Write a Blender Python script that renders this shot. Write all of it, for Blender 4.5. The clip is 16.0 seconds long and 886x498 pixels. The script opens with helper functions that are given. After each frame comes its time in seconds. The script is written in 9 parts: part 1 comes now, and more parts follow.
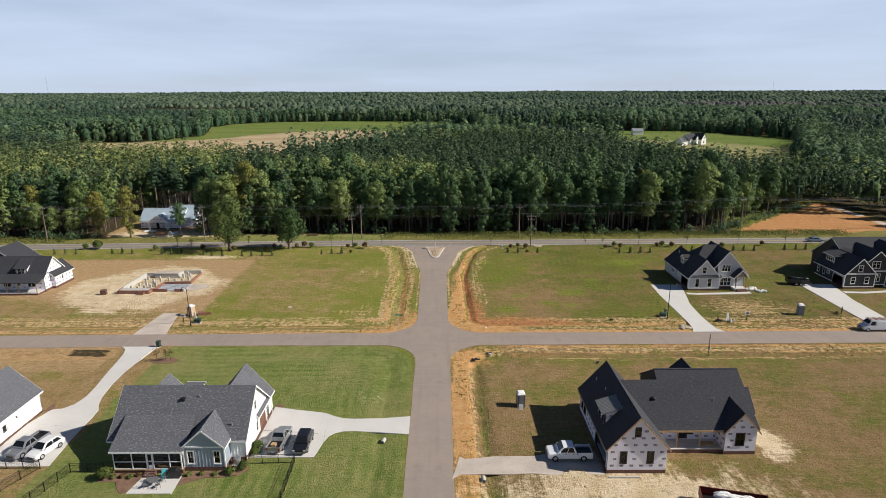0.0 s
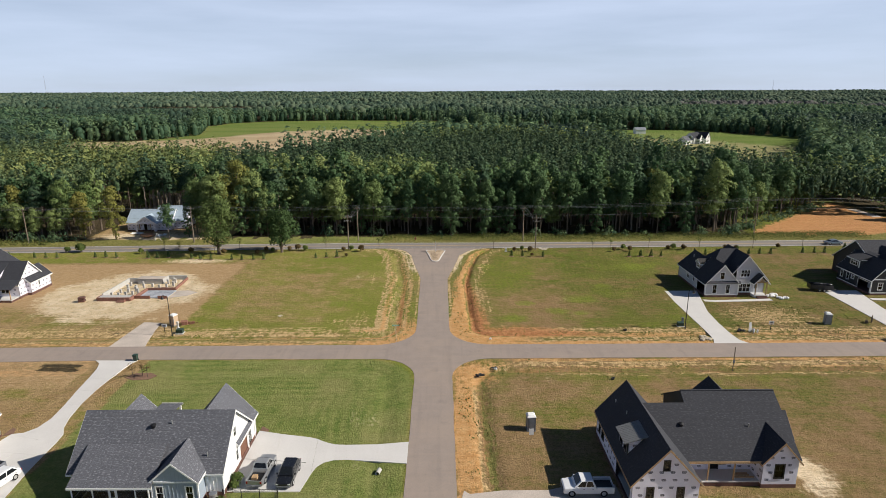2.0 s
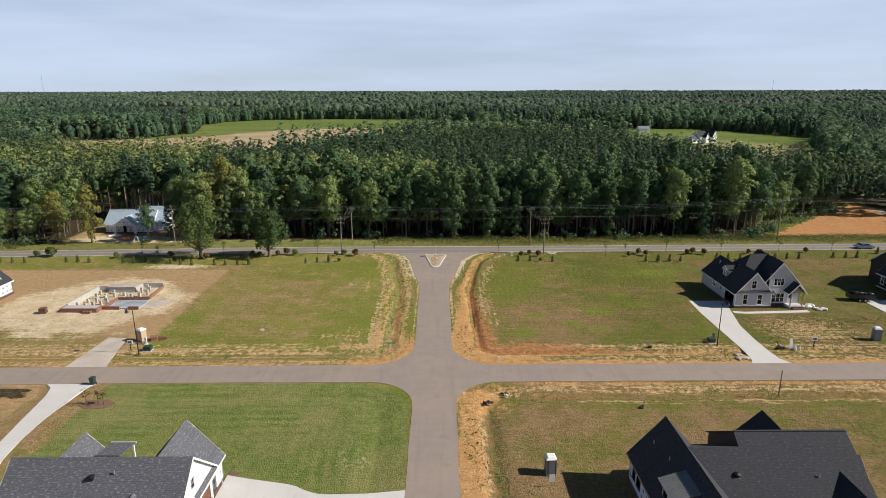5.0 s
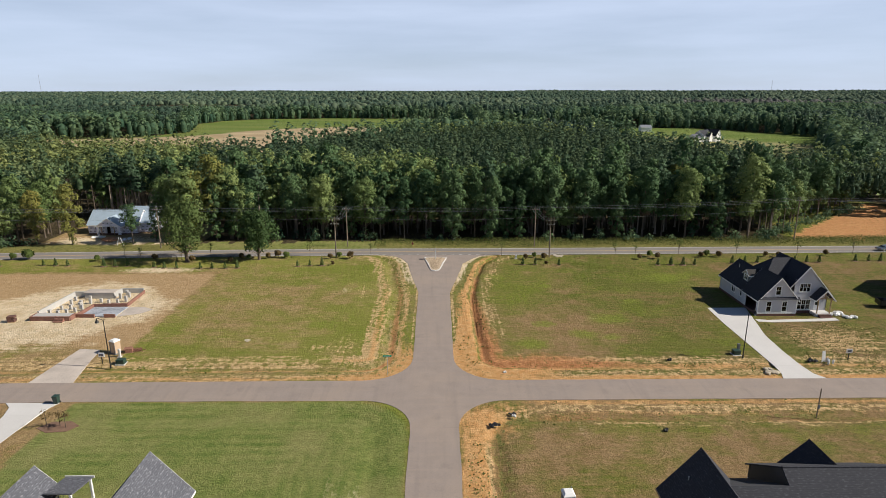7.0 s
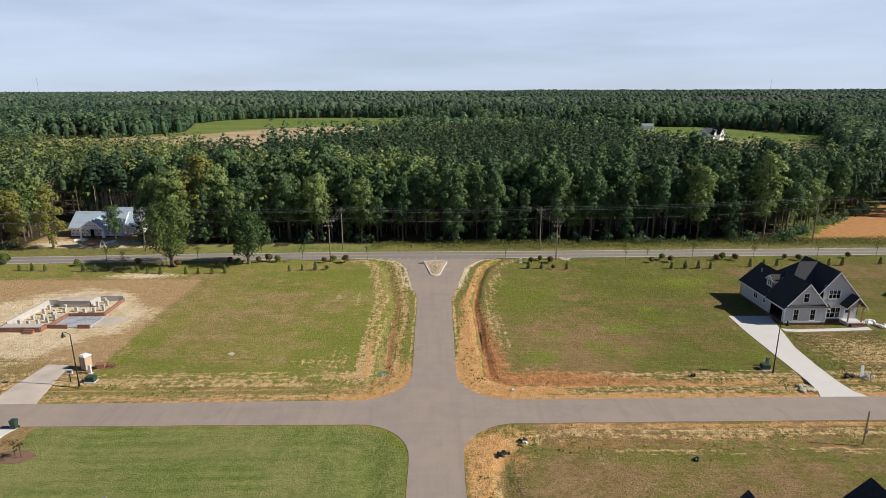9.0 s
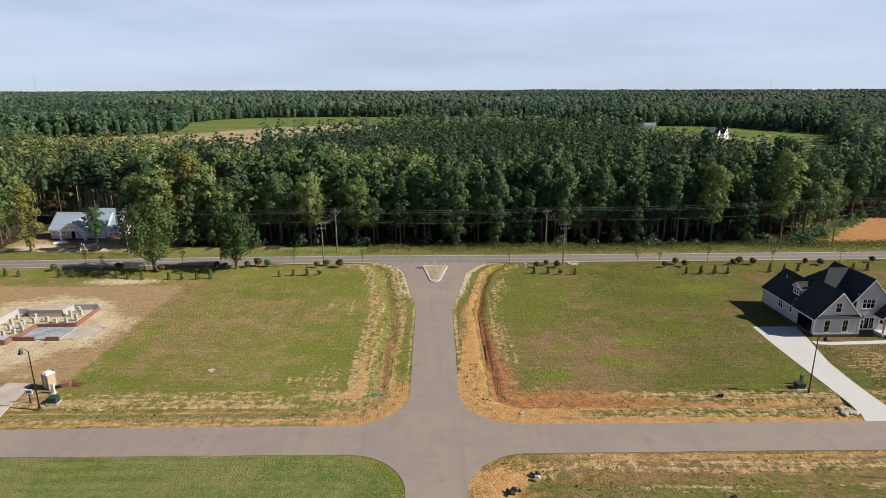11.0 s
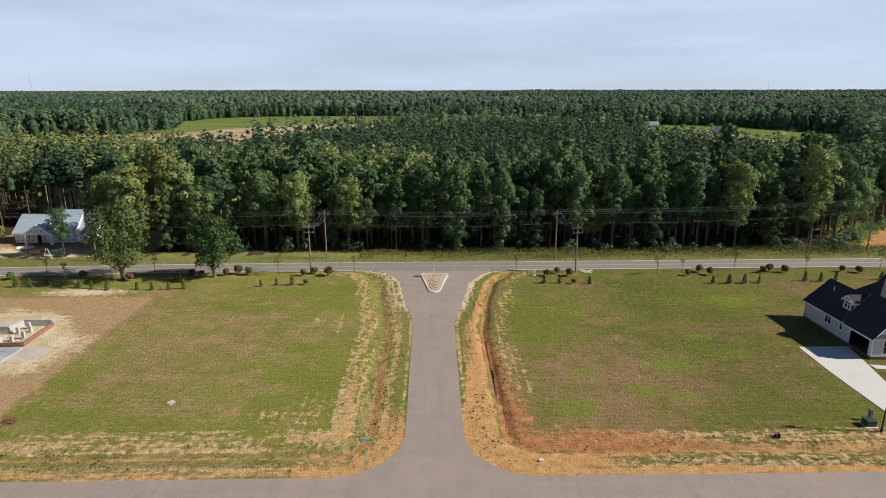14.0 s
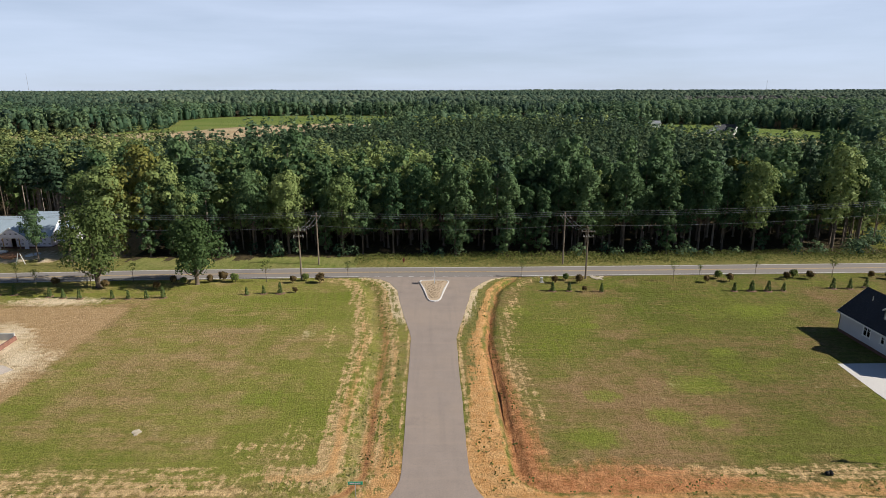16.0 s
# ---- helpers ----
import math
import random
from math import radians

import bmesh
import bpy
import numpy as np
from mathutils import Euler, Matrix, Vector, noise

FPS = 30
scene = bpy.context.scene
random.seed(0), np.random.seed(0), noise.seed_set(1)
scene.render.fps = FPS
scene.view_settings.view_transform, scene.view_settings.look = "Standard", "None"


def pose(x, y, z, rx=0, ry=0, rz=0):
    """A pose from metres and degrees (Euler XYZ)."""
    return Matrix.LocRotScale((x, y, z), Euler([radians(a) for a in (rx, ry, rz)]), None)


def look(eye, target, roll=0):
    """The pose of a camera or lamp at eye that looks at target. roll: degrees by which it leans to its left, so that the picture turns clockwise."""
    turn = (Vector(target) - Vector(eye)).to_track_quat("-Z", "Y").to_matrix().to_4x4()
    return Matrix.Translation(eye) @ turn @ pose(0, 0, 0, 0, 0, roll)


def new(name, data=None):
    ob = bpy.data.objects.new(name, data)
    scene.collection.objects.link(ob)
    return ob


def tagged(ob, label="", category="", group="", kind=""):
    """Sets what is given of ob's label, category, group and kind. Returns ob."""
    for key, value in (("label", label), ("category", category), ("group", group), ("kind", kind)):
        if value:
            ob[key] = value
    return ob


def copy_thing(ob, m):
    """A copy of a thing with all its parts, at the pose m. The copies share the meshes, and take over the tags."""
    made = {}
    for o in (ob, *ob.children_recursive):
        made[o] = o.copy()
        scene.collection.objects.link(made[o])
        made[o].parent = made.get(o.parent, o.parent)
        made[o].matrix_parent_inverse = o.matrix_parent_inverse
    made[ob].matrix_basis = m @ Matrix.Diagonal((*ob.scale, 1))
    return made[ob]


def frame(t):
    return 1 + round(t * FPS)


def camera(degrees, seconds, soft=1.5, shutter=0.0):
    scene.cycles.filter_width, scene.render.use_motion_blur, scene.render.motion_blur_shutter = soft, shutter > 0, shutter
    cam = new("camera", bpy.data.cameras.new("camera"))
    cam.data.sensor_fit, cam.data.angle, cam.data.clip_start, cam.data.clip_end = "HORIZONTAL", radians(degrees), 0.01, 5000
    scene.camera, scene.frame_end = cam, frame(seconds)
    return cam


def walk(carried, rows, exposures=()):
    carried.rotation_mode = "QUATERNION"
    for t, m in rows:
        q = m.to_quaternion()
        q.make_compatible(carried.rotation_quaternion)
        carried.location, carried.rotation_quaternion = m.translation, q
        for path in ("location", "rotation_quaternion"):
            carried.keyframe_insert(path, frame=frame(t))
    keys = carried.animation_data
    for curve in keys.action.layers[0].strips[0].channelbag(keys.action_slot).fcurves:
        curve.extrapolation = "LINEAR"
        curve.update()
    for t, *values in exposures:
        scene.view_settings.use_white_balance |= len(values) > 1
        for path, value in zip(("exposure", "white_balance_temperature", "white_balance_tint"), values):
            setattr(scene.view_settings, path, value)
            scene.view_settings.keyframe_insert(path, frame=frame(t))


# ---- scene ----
cam = camera(73.74, 16.0, soft=0.35)
ROWS = [
    (0, (2.007, -6.651, 44.517), (2.01, -4.721, 43.994), -0.2),
    (1.5, (1.773, -0.474, 43.588), (1.778, 1.456, 43.064), -0.2),
    (3.5, (1.493, 7.675, 42.264), (1.499, 9.605, 41.74), -0.2),
    (7, (0.989, 21.816, 39.511), (1.002, 23.747, 38.987), -0.1),
    (9, (0.713, 29.607, 38.189), (0.729, 31.537, 37.665), -0.2),
    (12.5, (0.403, 43.407, 35.919), (0.426, 45.337, 35.395), -0.1),
    (14.5, (0.171, 51.491, 34.533), (0.199, 53.421, 34.01), -0.1),
    (16, (0.002, 57.421, 33.625), (0.034, 59.351, 33.102), -0.1),
]
walk(cam, [(t, look(eye, target, roll)) for t, eye, target, roll in ROWS], exposures=[(0, 0.24), (16, 0.28)])

# ---- world, sun ----
SUN_TO = Vector((10.8, -1.3, 7.95)).normalized()
world = bpy.data.worlds.new("sky")
scene.world = world
world.use_nodes = True
wn, wl = world.node_tree.nodes, world.node_tree.links
sky = wn.new("ShaderNodeTexSky")
sky.sky_type, sky.sun_disc = "NISHITA", False
sky.sun_elevation = math.asin(SUN_TO.z)
sky.sun_rotation = math.atan2(SUN_TO.x, SUN_TO.y)
sky.altitude, sky.air_density, sky.dust_density, sky.ozone_density = 100, 0.8, 0.3, 4.0
# thin high cloud veil
wtc = wn.new("ShaderNodeTexCoord")
wmap = wn.new("ShaderNodeMapping")
wmap.inputs["Scale"].default_value = (1.0, 1.6, 9.0)
wno = wn.new("ShaderNodeTexNoise")
wno.inputs["Scale"].default_value, wno.inputs["Detail"].default_value, wno.inputs["Roughness"].default_value = 1.6, 6, 0.55
wra = wn.new("ShaderNodeMapRange")
wra.inputs["From Min"].default_value, wra.inputs["From Max"].default_value = 0.35, 0.75
wra.inputs["To Min"].default_value, wra.inputs["To Max"].default_value = 0.62, 0.95
wmix = wn.new("ShaderNodeMix")
wmix.data_type = "RGBA"
wmix.inputs["B"].default_value = (11.0, 12.85, 16.4, 1)
wl.new(wtc.outputs["Generated"], wmap.inputs["Vector"])
wl.new(wmap.outputs["Vector"], wno.inputs["Vector"])
wl.new(wno.outputs["Fac"], wra.inputs["Value"])
wsep = wn.new("ShaderNodeSeparateXYZ")
wl.new(wtc.outputs["Generated"], wsep.inputs[0])
wel = wn.new("ShaderNodeMapRange")
wel.inputs["From Min"].default_value, wel.inputs["From Max"].default_value = 0.145, 0.25
wel.inputs["To Min"].default_value, wel.inputs["To Max"].default_value = 1.0, 0.0
wl.new(wsep.outputs["Z"], wel.inputs["Value"])
wfac = wn.new("ShaderNodeMath")
wfac.operation = "MULTIPLY"
wl.new(wra.outputs["Result"], wfac.inputs[0])
wl.new(wel.outputs["Result"], wfac.inputs[1])
wl.new(wfac.outputs[0], wmix.inputs["Factor"])
wl.new(sky.outputs["Color"], wmix.inputs["A"])
wl.new(wmix.outputs["Result"], wn["Background"].inputs["Color"])
wn["Background"].inputs["Strength"].default_value = 0.050
sun_data = bpy.data.lights.new("sun", "SUN")
sun_data.energy, sun_data.angle, sun_data.color = 5.0, radians(0.53), (1.0, 0.93, 0.82)
sun = new("sun", sun_data)
sun.matrix_world = look(SUN_TO * 300, (0, 0, 0))

# ---- material and mesh helpers ----
def mat(name, base, rough=0.8, metal=0.0, vary=0.25, scale=1.0, fine=12.0, bump=0.0, spec=0.5, tint=None, island=0.0, rand=0.0, stretch=(1, 1, 1)):
    """A surface with colour variation at a coarse and a fine scale, and fine relief."""
    m = bpy.data.materials.new(name)
    m.use_nodes = True
    n, l = m.node_tree.nodes, m.node_tree.links
    b = n["Principled BSDF"]
    b.inputs["Roughness"].default_value, b.inputs["Metallic"].default_value = rough, metal
    b.inputs["Specular IOR Level"].default_value = spec
    tc = n.new("ShaderNodeTexCoord")
    mp = n.new("ShaderNodeMapping")
    mp.inputs["Scale"].default_value = stretch
    l.new(tc.outputs["Object"], mp.inputs["Vector"])
    n1, n2 = n.new("ShaderNodeTexNoise"), n.new("ShaderNodeTexNoise")
    for nd, sc in ((n1, scale), (n2, scale * fine)):
        nd.inputs["Scale"].default_value, nd.inputs["Detail"].default_value = sc, 5
        l.new(mp.outputs["Vector"], nd.inputs["Vector"])
    add = n.new("ShaderNodeMath")
    add.operation = "ADD"
    l.new(n1.outputs["Fac"], add.inputs[0])
    l.new(n2.outputs["Fac"], add.inputs[1])
    last = add.outputs[0]
    for kind, amount in (("island", island), ("rand", rand)):
        if amount:
            src = n.new("ShaderNodeNewGeometry").outputs["Random Per Island"] if kind == "island" else n.new("ShaderNodeObjectInfo").outputs["Random"]
            ma = n.new("ShaderNodeMath")
            ma.operation, ma.inputs[1].default_value = "MULTIPLY_ADD", amount * 2
            l.new(src, ma.inputs[0])
            l.new(last, ma.inputs[2])
            last = ma.outputs[0]
    span = 0.35 + island + rand
    mr = n.new("ShaderNodeMapRange")
    mr.inputs["From Min"].default_value, mr.inputs["From Max"].default_value = 1 - span + island + rand, 1 + span + island + rand
    l.new(last, mr.inputs["Value"])
    mix = n.new("ShaderNodeMix")
    mix.data_type = "RGBA"
    lo = tuple(c * (1 - vary) for c in base)
    hi = tint or tuple(min(1, c * (1 + vary)) for c in base)
    mix.inputs["A"].default_value, mix.inputs["B"].default_value = (*lo, 1), (*hi, 1)
    l.new(mr.outputs["Result"], mix.inputs["Factor"])
    l.new(mix.outputs["Result"], b.inputs["Base Color"])
    if bump:
        bp = n.new("ShaderNodeBump")
        bp.inputs["Strength"].default_value, bp.inputs["Distance"].default_value = 0.6, bump
        l.new(n2.outputs["Fac"], bp.inputs["Height"])
        l.new(bp.outputs["Normal"], b.inputs["Normal"])
    return m


def shingle_mat(name, base, along, fleck=0.25):
    """Asphalt shingles: courses of tabs, each tab a little lighter or darker. along: the axis of the ridge."""
    m = mat(name, base, 0.95, vary=0.10, scale=0.5, fine=40, bump=0.004)
    n, l = m.node_tree.nodes, m.node_tree.links
    b = n["Principled BSDF"]
    was = b.inputs["Base Color"].links[0].from_socket
    tc = n.new("ShaderNodeTexCoord")
    sep, com = n.new("ShaderNodeSeparateXYZ"), n.new("ShaderNodeCombineXYZ")
    l.new(tc.outputs["Object"], sep.inputs[0])
    l.new(sep.outputs["X" if along == "x" else "Y"], com.inputs[0])
    l.new(sep.outputs["Y" if along == "x" else "X"], com.inputs[1])
    br = n.new("ShaderNodeTexBrick")
    br.inputs["Scale"].default_value = 1.0
    br.inputs["Brick Width"].default_value, br.inputs["Row Height"].default_value = 0.17, 0.12
    br.inputs["Mortar Size"].default_value = 0.008
    br.inputs["Color1"].default_value = (1 - fleck * 0.45, 1 - fleck * 0.45, 1 - fleck * 0.45, 1)
    br.inputs["Color2"].default_value = (1 + fleck * 0.45, 1 + fleck * 0.45, 1 + fleck * 0.45, 1)
    br.inputs["Mortar"].default_value = (0.6, 0.6, 0.6, 1)
    l.new(com.outputs[0], br.inputs["Vector"])
    # pale tabs here and there, in short runs along the courses
    mp, no, mr, fl = n.new("ShaderNodeMapping"), n.new("ShaderNodeTexNoise"), n.new("ShaderNodeMapRange"), n.new("ShaderNodeMix")
    mp.inputs["Scale"].default_value = (3.0, 9.0, 1.0)
    no.inputs["Scale"].default_value, no.inputs["Detail"].default_value = 1.0, 2
    mr.inputs["From Min"].default_value, mr.inputs["From Max"].default_value, mr.inputs["To Max"].default_value = 0.54, 0.68, fleck * 2.4
    fl.data_type = "RGBA"
    fl.inputs["B"].default_value = (0.30, 0.30, 0.33, 1)
    l.new(com.outputs[0], mp.inputs["Vector"])
    l.new(mp.outputs["Vector"], no.inputs["Vector"])
    l.new(no.outputs["Fac"], mr.inputs["Value"])
    l.new(mr.outputs["Result"], fl.inputs["Factor"])
    l.new(was, fl.inputs["A"])
    was = fl.outputs["Result"]
    mu = n.new("ShaderNodeMix")
    mu.data_type, mu.blend_type = "RGBA", "MULTIPLY"
    mu.inputs["Factor"].default_value = 1.0
    l.new(was, mu.inputs["A"])
    l.new(br.outputs["Color"], mu.inputs["B"])
    l.new(mu.outputs["Result"], b.inputs["Base Color"])
    return m


def glass_mat(name, color=(0.016, 0.024, 0.028)):
    m = bpy.data.materials.new(name)
    m.use_nodes = True
    b = m.node_tree.nodes["Principled BSDF"]
    b.inputs["Base Color"].default_value = (*color, 1)
    b.inputs["Roughness"].default_value, b.inputs["IOR"].default_value = 0.04, 1.45
    b.inputs["Transmission Weight"].default_value = 1.0
    return m


class Shape:
    """Vertices and faces of one mesh."""
    def __init__(self):
        self.v, self.f = [], []

    def add(self, verts, faces):
        k = len(self.v)
        self.v += [tuple(p) for p in verts]
        self.f += [tuple(i + k for i in f) for f in faces]
        return self

    def box(self, x0, x1, y0, y1, z0, z1, b=0.0):
        if b <= 0:
            v = [(x, y, z) for z in (z0, z1) for y in (y0, y1) for x in (x0, x1)]
            return self.add(v, [(0, 2, 3, 1), (4, 5, 7, 6), (0, 1, 5, 4), (2, 6, 7, 3), (0, 4, 6, 2), (1, 3, 7, 5)])
        bm = bmesh.new()
        bmesh.ops.create_cube(bm, size=1)
        for q in bm.verts:
            q.co = Vector(((x0 + x1) / 2 + q.co.x * (x1 - x0), (y0 + y1) / 2 + q.co.y * (y1 - y0), (z0 + z1) / 2 + q.co.z * (z1 - z0)))
        bmesh.ops.bevel(bm, geom=bm.edges[:], offset=b, segments=2, affect="EDGES", profile=0.5)
        bm.verts.index_update()
        self.add([q.co for q in bm.verts], [[q.index for q in f.verts] for f in bm.faces])
        bm.free()
        return self

    def tube(self, p0, p1, r0, r1=None, n=8, cap=True):
        r1 = r0 if r1 is None else r1
        p0, p1 = Vector(p0), Vector(p1)
        d = (p1 - p0).normalized()
        u = d.orthogonal().normalized()
        w = d.cross(u)
        ring = lambda p, r: [p + (u * math.cos(a) + w * math.sin(a)) * r for a in (math.tau * i / n for i in range(n))]
        f = [(i, (i + 1) % n, n + (i + 1) % n, n + i) for i in range(n)]
        if cap:
            f += [tuple(range(n - 1, -1, -1)), tuple(range(n, 2 * n))]
        return self.add(ring(p0, r0) + ring(p1, r1), f)

    def path(self, pts, r, n=6):
        for a, b in zip(pts, pts[1:]):
            self.tube(a, b, r if not isinstance(r, tuple) else r[0], None, n)
        return self

    def slab(self, quad, thick):
        """A flat piece from four corners (counter-clockwise seen from outside), thickened inwards."""
        q = [Vector(p) for p in quad]
        nrm = (q[1] - q[0]).cross(q[2] - q[0]).normalized() * thick
        k = len(q)
        v = q + [p - nrm for p in q]
        f = [tuple(range(k)), tuple(range(2 * k - 1, k - 1, -1))] + [(i, i + k, (i + 1) % k + k, (i + 1) % k) for i in range(k)]
        return self.add(v, f)

    def loft(self, rings, close=True):
        n = len(rings[0])
        v = [p for r in rings for p in r]
        f = [(a * n + i, a * n + (i + 1) % n, (a + 1) * n + (i + 1) % n, (a + 1) * n + i) for a in range(len(rings) - 1) for i in range(n)]
        if close:
            f += [tuple(range(n - 1, -1, -1)), tuple(range((len(rings) - 1) * n, len(rings) * n))]
        return self.add(v, f)

    def weld(self):
        """Joins points that lie on one another."""
        seen, order, idx = {}, [], []
        for q in self.v:
            key = (round(q[0], 3), round(q[1], 3), round(q[2], 3))
            if key not in seen:
                seen[key] = len(order)
                order.append(q)
            idx.append(seen[key])
        faces = [tuple(idx[i] for i in f) for f in self.f]
        self.v, self.f = order, [f for f in faces if len(set(f)) == len(f)]
        return self

    def mesh(self, name, material, smooth=False):
        me = bpy.data.meshes.new(name)
        me.from_pydata(self.v, [], self.f)
        if material:
            me.materials.append(material)
        if smooth:
            me.polygons.foreach_set("use_smooth", [True] * len(me.polygons))
        me.update()
        return me


def root(name, x=0, y=0, label="", category="", group="", z=0, kind=""):
    """The Empty at a thing's base."""
    return_ob = new(name)
    return_ob.location = (x, y, z)
    bpy.context.view_layer.update()
    return tagged(return_ob, label, category, group, kind)


def part(name, shape, material, parent=None, label="", smooth=False):
    """Links one mesh as a part. Its points are given in the place's own coordinates."""
    ob = new(name, shape.mesh(name, material, smooth) if isinstance(shape, Shape) else shape)
    if parent:
        ob.parent = parent
        chain = Matrix.Translation(parent.location)
        if parent.parent:
            chain = Matrix.Identity(4)
        ob.matrix_parent_inverse = chain.inverted() if not parent.parent else Matrix.Identity(4)
    if label:
        ob["label"] = label
    return ob


def single(name, shape, material, label, category, group="", kind="", smooth=False):
    return tagged(new(name, shape.mesh(name, material, smooth)), label, category, group, kind)


# ---- materials ----
def asphalt_mat(name, base, dust, dark):
    """Worn asphalt: fine grain, pale soil dust in broad patches, dark repairs and stains."""
    m = mat(name, base, 0.92, vary=0.12, scale=0.5, fine=30, bump=0.004)
    n, l = m.node_tree.nodes, m.node_tree.links
    b = n["Principled BSDF"]
    last = b.inputs["Base Color"].links[0].from_socket
    tc = n.new("ShaderNodeTexCoord")
    for col, sc, lo, hi, most, det in ((dust, 0.11, 0.46, 0.64, 0.55, 5), (dark, 0.28, 0.60, 0.68, 0.45, 6), (dark, 1.3, 0.60, 0.72, 0.35, 6), (dust, 5.0, 0.46, 0.70, 0.40, 8), (dark, 7.0, 0.46, 0.70, 0.40, 8)):
        no, mr, mx = n.new("ShaderNodeTexNoise"), n.new("ShaderNodeMapRange"), n.new("ShaderNodeMix")
        no.inputs["Scale"].default_value, no.inputs["Detail"].default_value, no.inputs["Roughness"].default_value = sc, det, 0.6
        mr.inputs["From Min"].default_value, mr.inputs["From Max"].default_value, mr.inputs["To Max"].default_value = lo, hi, most
        mx.data_type = "RGBA"
        mx.inputs["B"].default_value = (*col, 1)
        l.new(tc.outputs["Object"], no.inputs["Vector"])
        l.new(no.outputs["Fac"], mr.inputs["Value"])
        l.new(mr.outputs["Result"], mx.inputs["Factor"])
        l.new(last, mx.inputs["A"])
        last = mx.outputs["Result"]
    for run, col in (((0.05, 1.1, 1), dust), ((1.1, 0.05, 1), dark)):
        no, mr, mx, mp = n.new("ShaderNodeTexNoise"), n.new("ShaderNodeMapRange"), n.new("ShaderNodeMix"), n.new("ShaderNodeMapping")
        mp.inputs["Scale"].default_value = run
        no.inputs["Scale"].default_value, no.inputs["Detail"].default_value = 1.0, 6
        mr.inputs["From Min"].default_value, mr.inputs["From Max"].default_value, mr.inputs["To Max"].default_value = 0.52, 0.66, 0.26
        mx.data_type = "RGBA"
        mx.inputs["B"].default_value = (*col, 1)
        l.new(tc.outputs["Object"], mp.inputs["Vector"])
        l.new(mp.outputs["Vector"], no.inputs["Vector"])
        l.new(no.outputs["Fac"], mr.inputs["Value"])
        l.new(mr.outputs["Result"], mx.inputs["Factor"])
        l.new(last, mx.inputs["A"])
        last = mx.outputs["Result"]
    l.new(last, b.inputs["Base Color"])
    return m


M_asphalt = asphalt_mat("asphalt", (0.285, 0.236, 0.208), (0.345, 0.275, 0.225), (0.205, 0.175, 0.160))
M_highway = mat("highway_asphalt", (0.215, 0.196, 0.184), 0.92, vary=0.10, scale=0.08, fine=60, bump=0.004, stretch=(0.3, 1, 1))
M_concrete = mat("concrete", (0.575, 0.560, 0.545), 0.9, vary=0.08, scale=0.35, fine=20, bump=0.003, rand=0.1)
M_gravel = mat("gravel", (0.47, 0.41, 0.36), 0.95, vary=0.26, scale=0.4, fine=22, bump=0.015)
M_white = mat("white_paint", (0.80, 0.80, 0.79), 0.55, vary=0.04, scale=0.6)
M_yellow = mat("yellow_line", (0.46, 0.33, 0.16), 0.7, vary=0.2, scale=1.0)
M_line = mat("white_line", (0.60, 0.60, 0.59), 0.7, vary=0.2, scale=1.0)
M_shing_x = shingle_mat("grey_shingles_a", (0.100, 0.104, 0.122), "x", 0.24)
M_shing_y = shingle_mat("grey_shingles_b", (0.100, 0.104, 0.122), "y", 0.24)
M_black_x = shingle_mat("black_shingles_a", (0.034, 0.036, 0.045), "x", 0.05)
M_black_y = shingle_mat("black_shingles_b", (0.034, 0.036, 0.045), "y", 0.05)
# black shingles again, lighter and browner: sunlight painted in for the dormer slope
M_black_lit_x = shingle_mat("sunlit_black_shingles", (0.044, 0.041, 0.040), "x", 0.06)
M_slab = mat("poured_slab", (0.33, 0.35, 0.39), 0.85, vary=0.5, scale=0.5, fine=8)
M_brick = mat("red_brick", (0.125, 0.062, 0.048), 0.9, vary=0.3, scale=2.0, fine=8, bump=0.01)
M_facing = mat("new_red_brick", (0.235, 0.115, 0.085), 0.9, vary=0.3, scale=2.0, fine=8, bump=0.01)
M_glass = glass_mat("window_glass")
M_blue = mat("blue_grey_siding", (0.30, 0.35, 0.41), 0.7, vary=0.06, scale=0.8)
M_grey = mat("grey_siding", (0.54, 0.54, 0.57), 0.7, vary=0.06, scale=0.8)
M_black = mat("black_siding", (0.044, 0.045, 0.047), 0.7, vary=0.12, scale=0.8)
M_wood = mat("raw_timber", (0.42, 0.28, 0.15), 0.8, vary=0.25, scale=1.5, fine=14, stretch=(1, 1, 0.2))
M_dark = mat("black_metal", (0.012, 0.012, 0.013), 0.45, vary=0.15, scale=2.0)
M_door = mat("brown_door", (0.16, 0.07, 0.04), 0.6, vary=0.15, scale=1.5)
M_green = mat("green_steel", (0.022, 0.052, 0.040), 0.5, vary=0.15, scale=2.0)
M_pole = mat("weathered_pole", (0.20, 0.16, 0.12), 0.9, vary=0.25, scale=1.0, fine=20, stretch=(1, 1, 0.1), bump=0.005)
M_wire = mat("wire", (0.22, 0.23, 0.25), 0.5, vary=0.1)
M_alu = mat("galvanised", (0.55, 0.56, 0.57), 0.4, metal=0.7, vary=0.1, scale=3.0)
M_plastic = mat("grey_plastic", (0.14, 0.15, 0.17), 0.5, vary=0.15, scale=2.0)
M_wrap = mat("house_wrap", (0.71, 0.70, 0.79), 0.75, vary=0.06, scale=1.2, fine=6, bump=0.01)
M_print = mat("wrap_print", (0.10, 0.10, 0.13), 0.8, vary=0.2, scale=3.0)
M_bark = mat("bark", (0.13, 0.10, 0.075), 0.95, vary=0.3, scale=1.5, fine=10, stretch=(1, 1, 0.3), bump=0.02)
M_pinebark = mat("pale_pine_bark", (0.27, 0.225, 0.18), 0.95, vary=0.3, scale=1.2, fine=10, stretch=(1, 1, 0.3), bump=0.02)
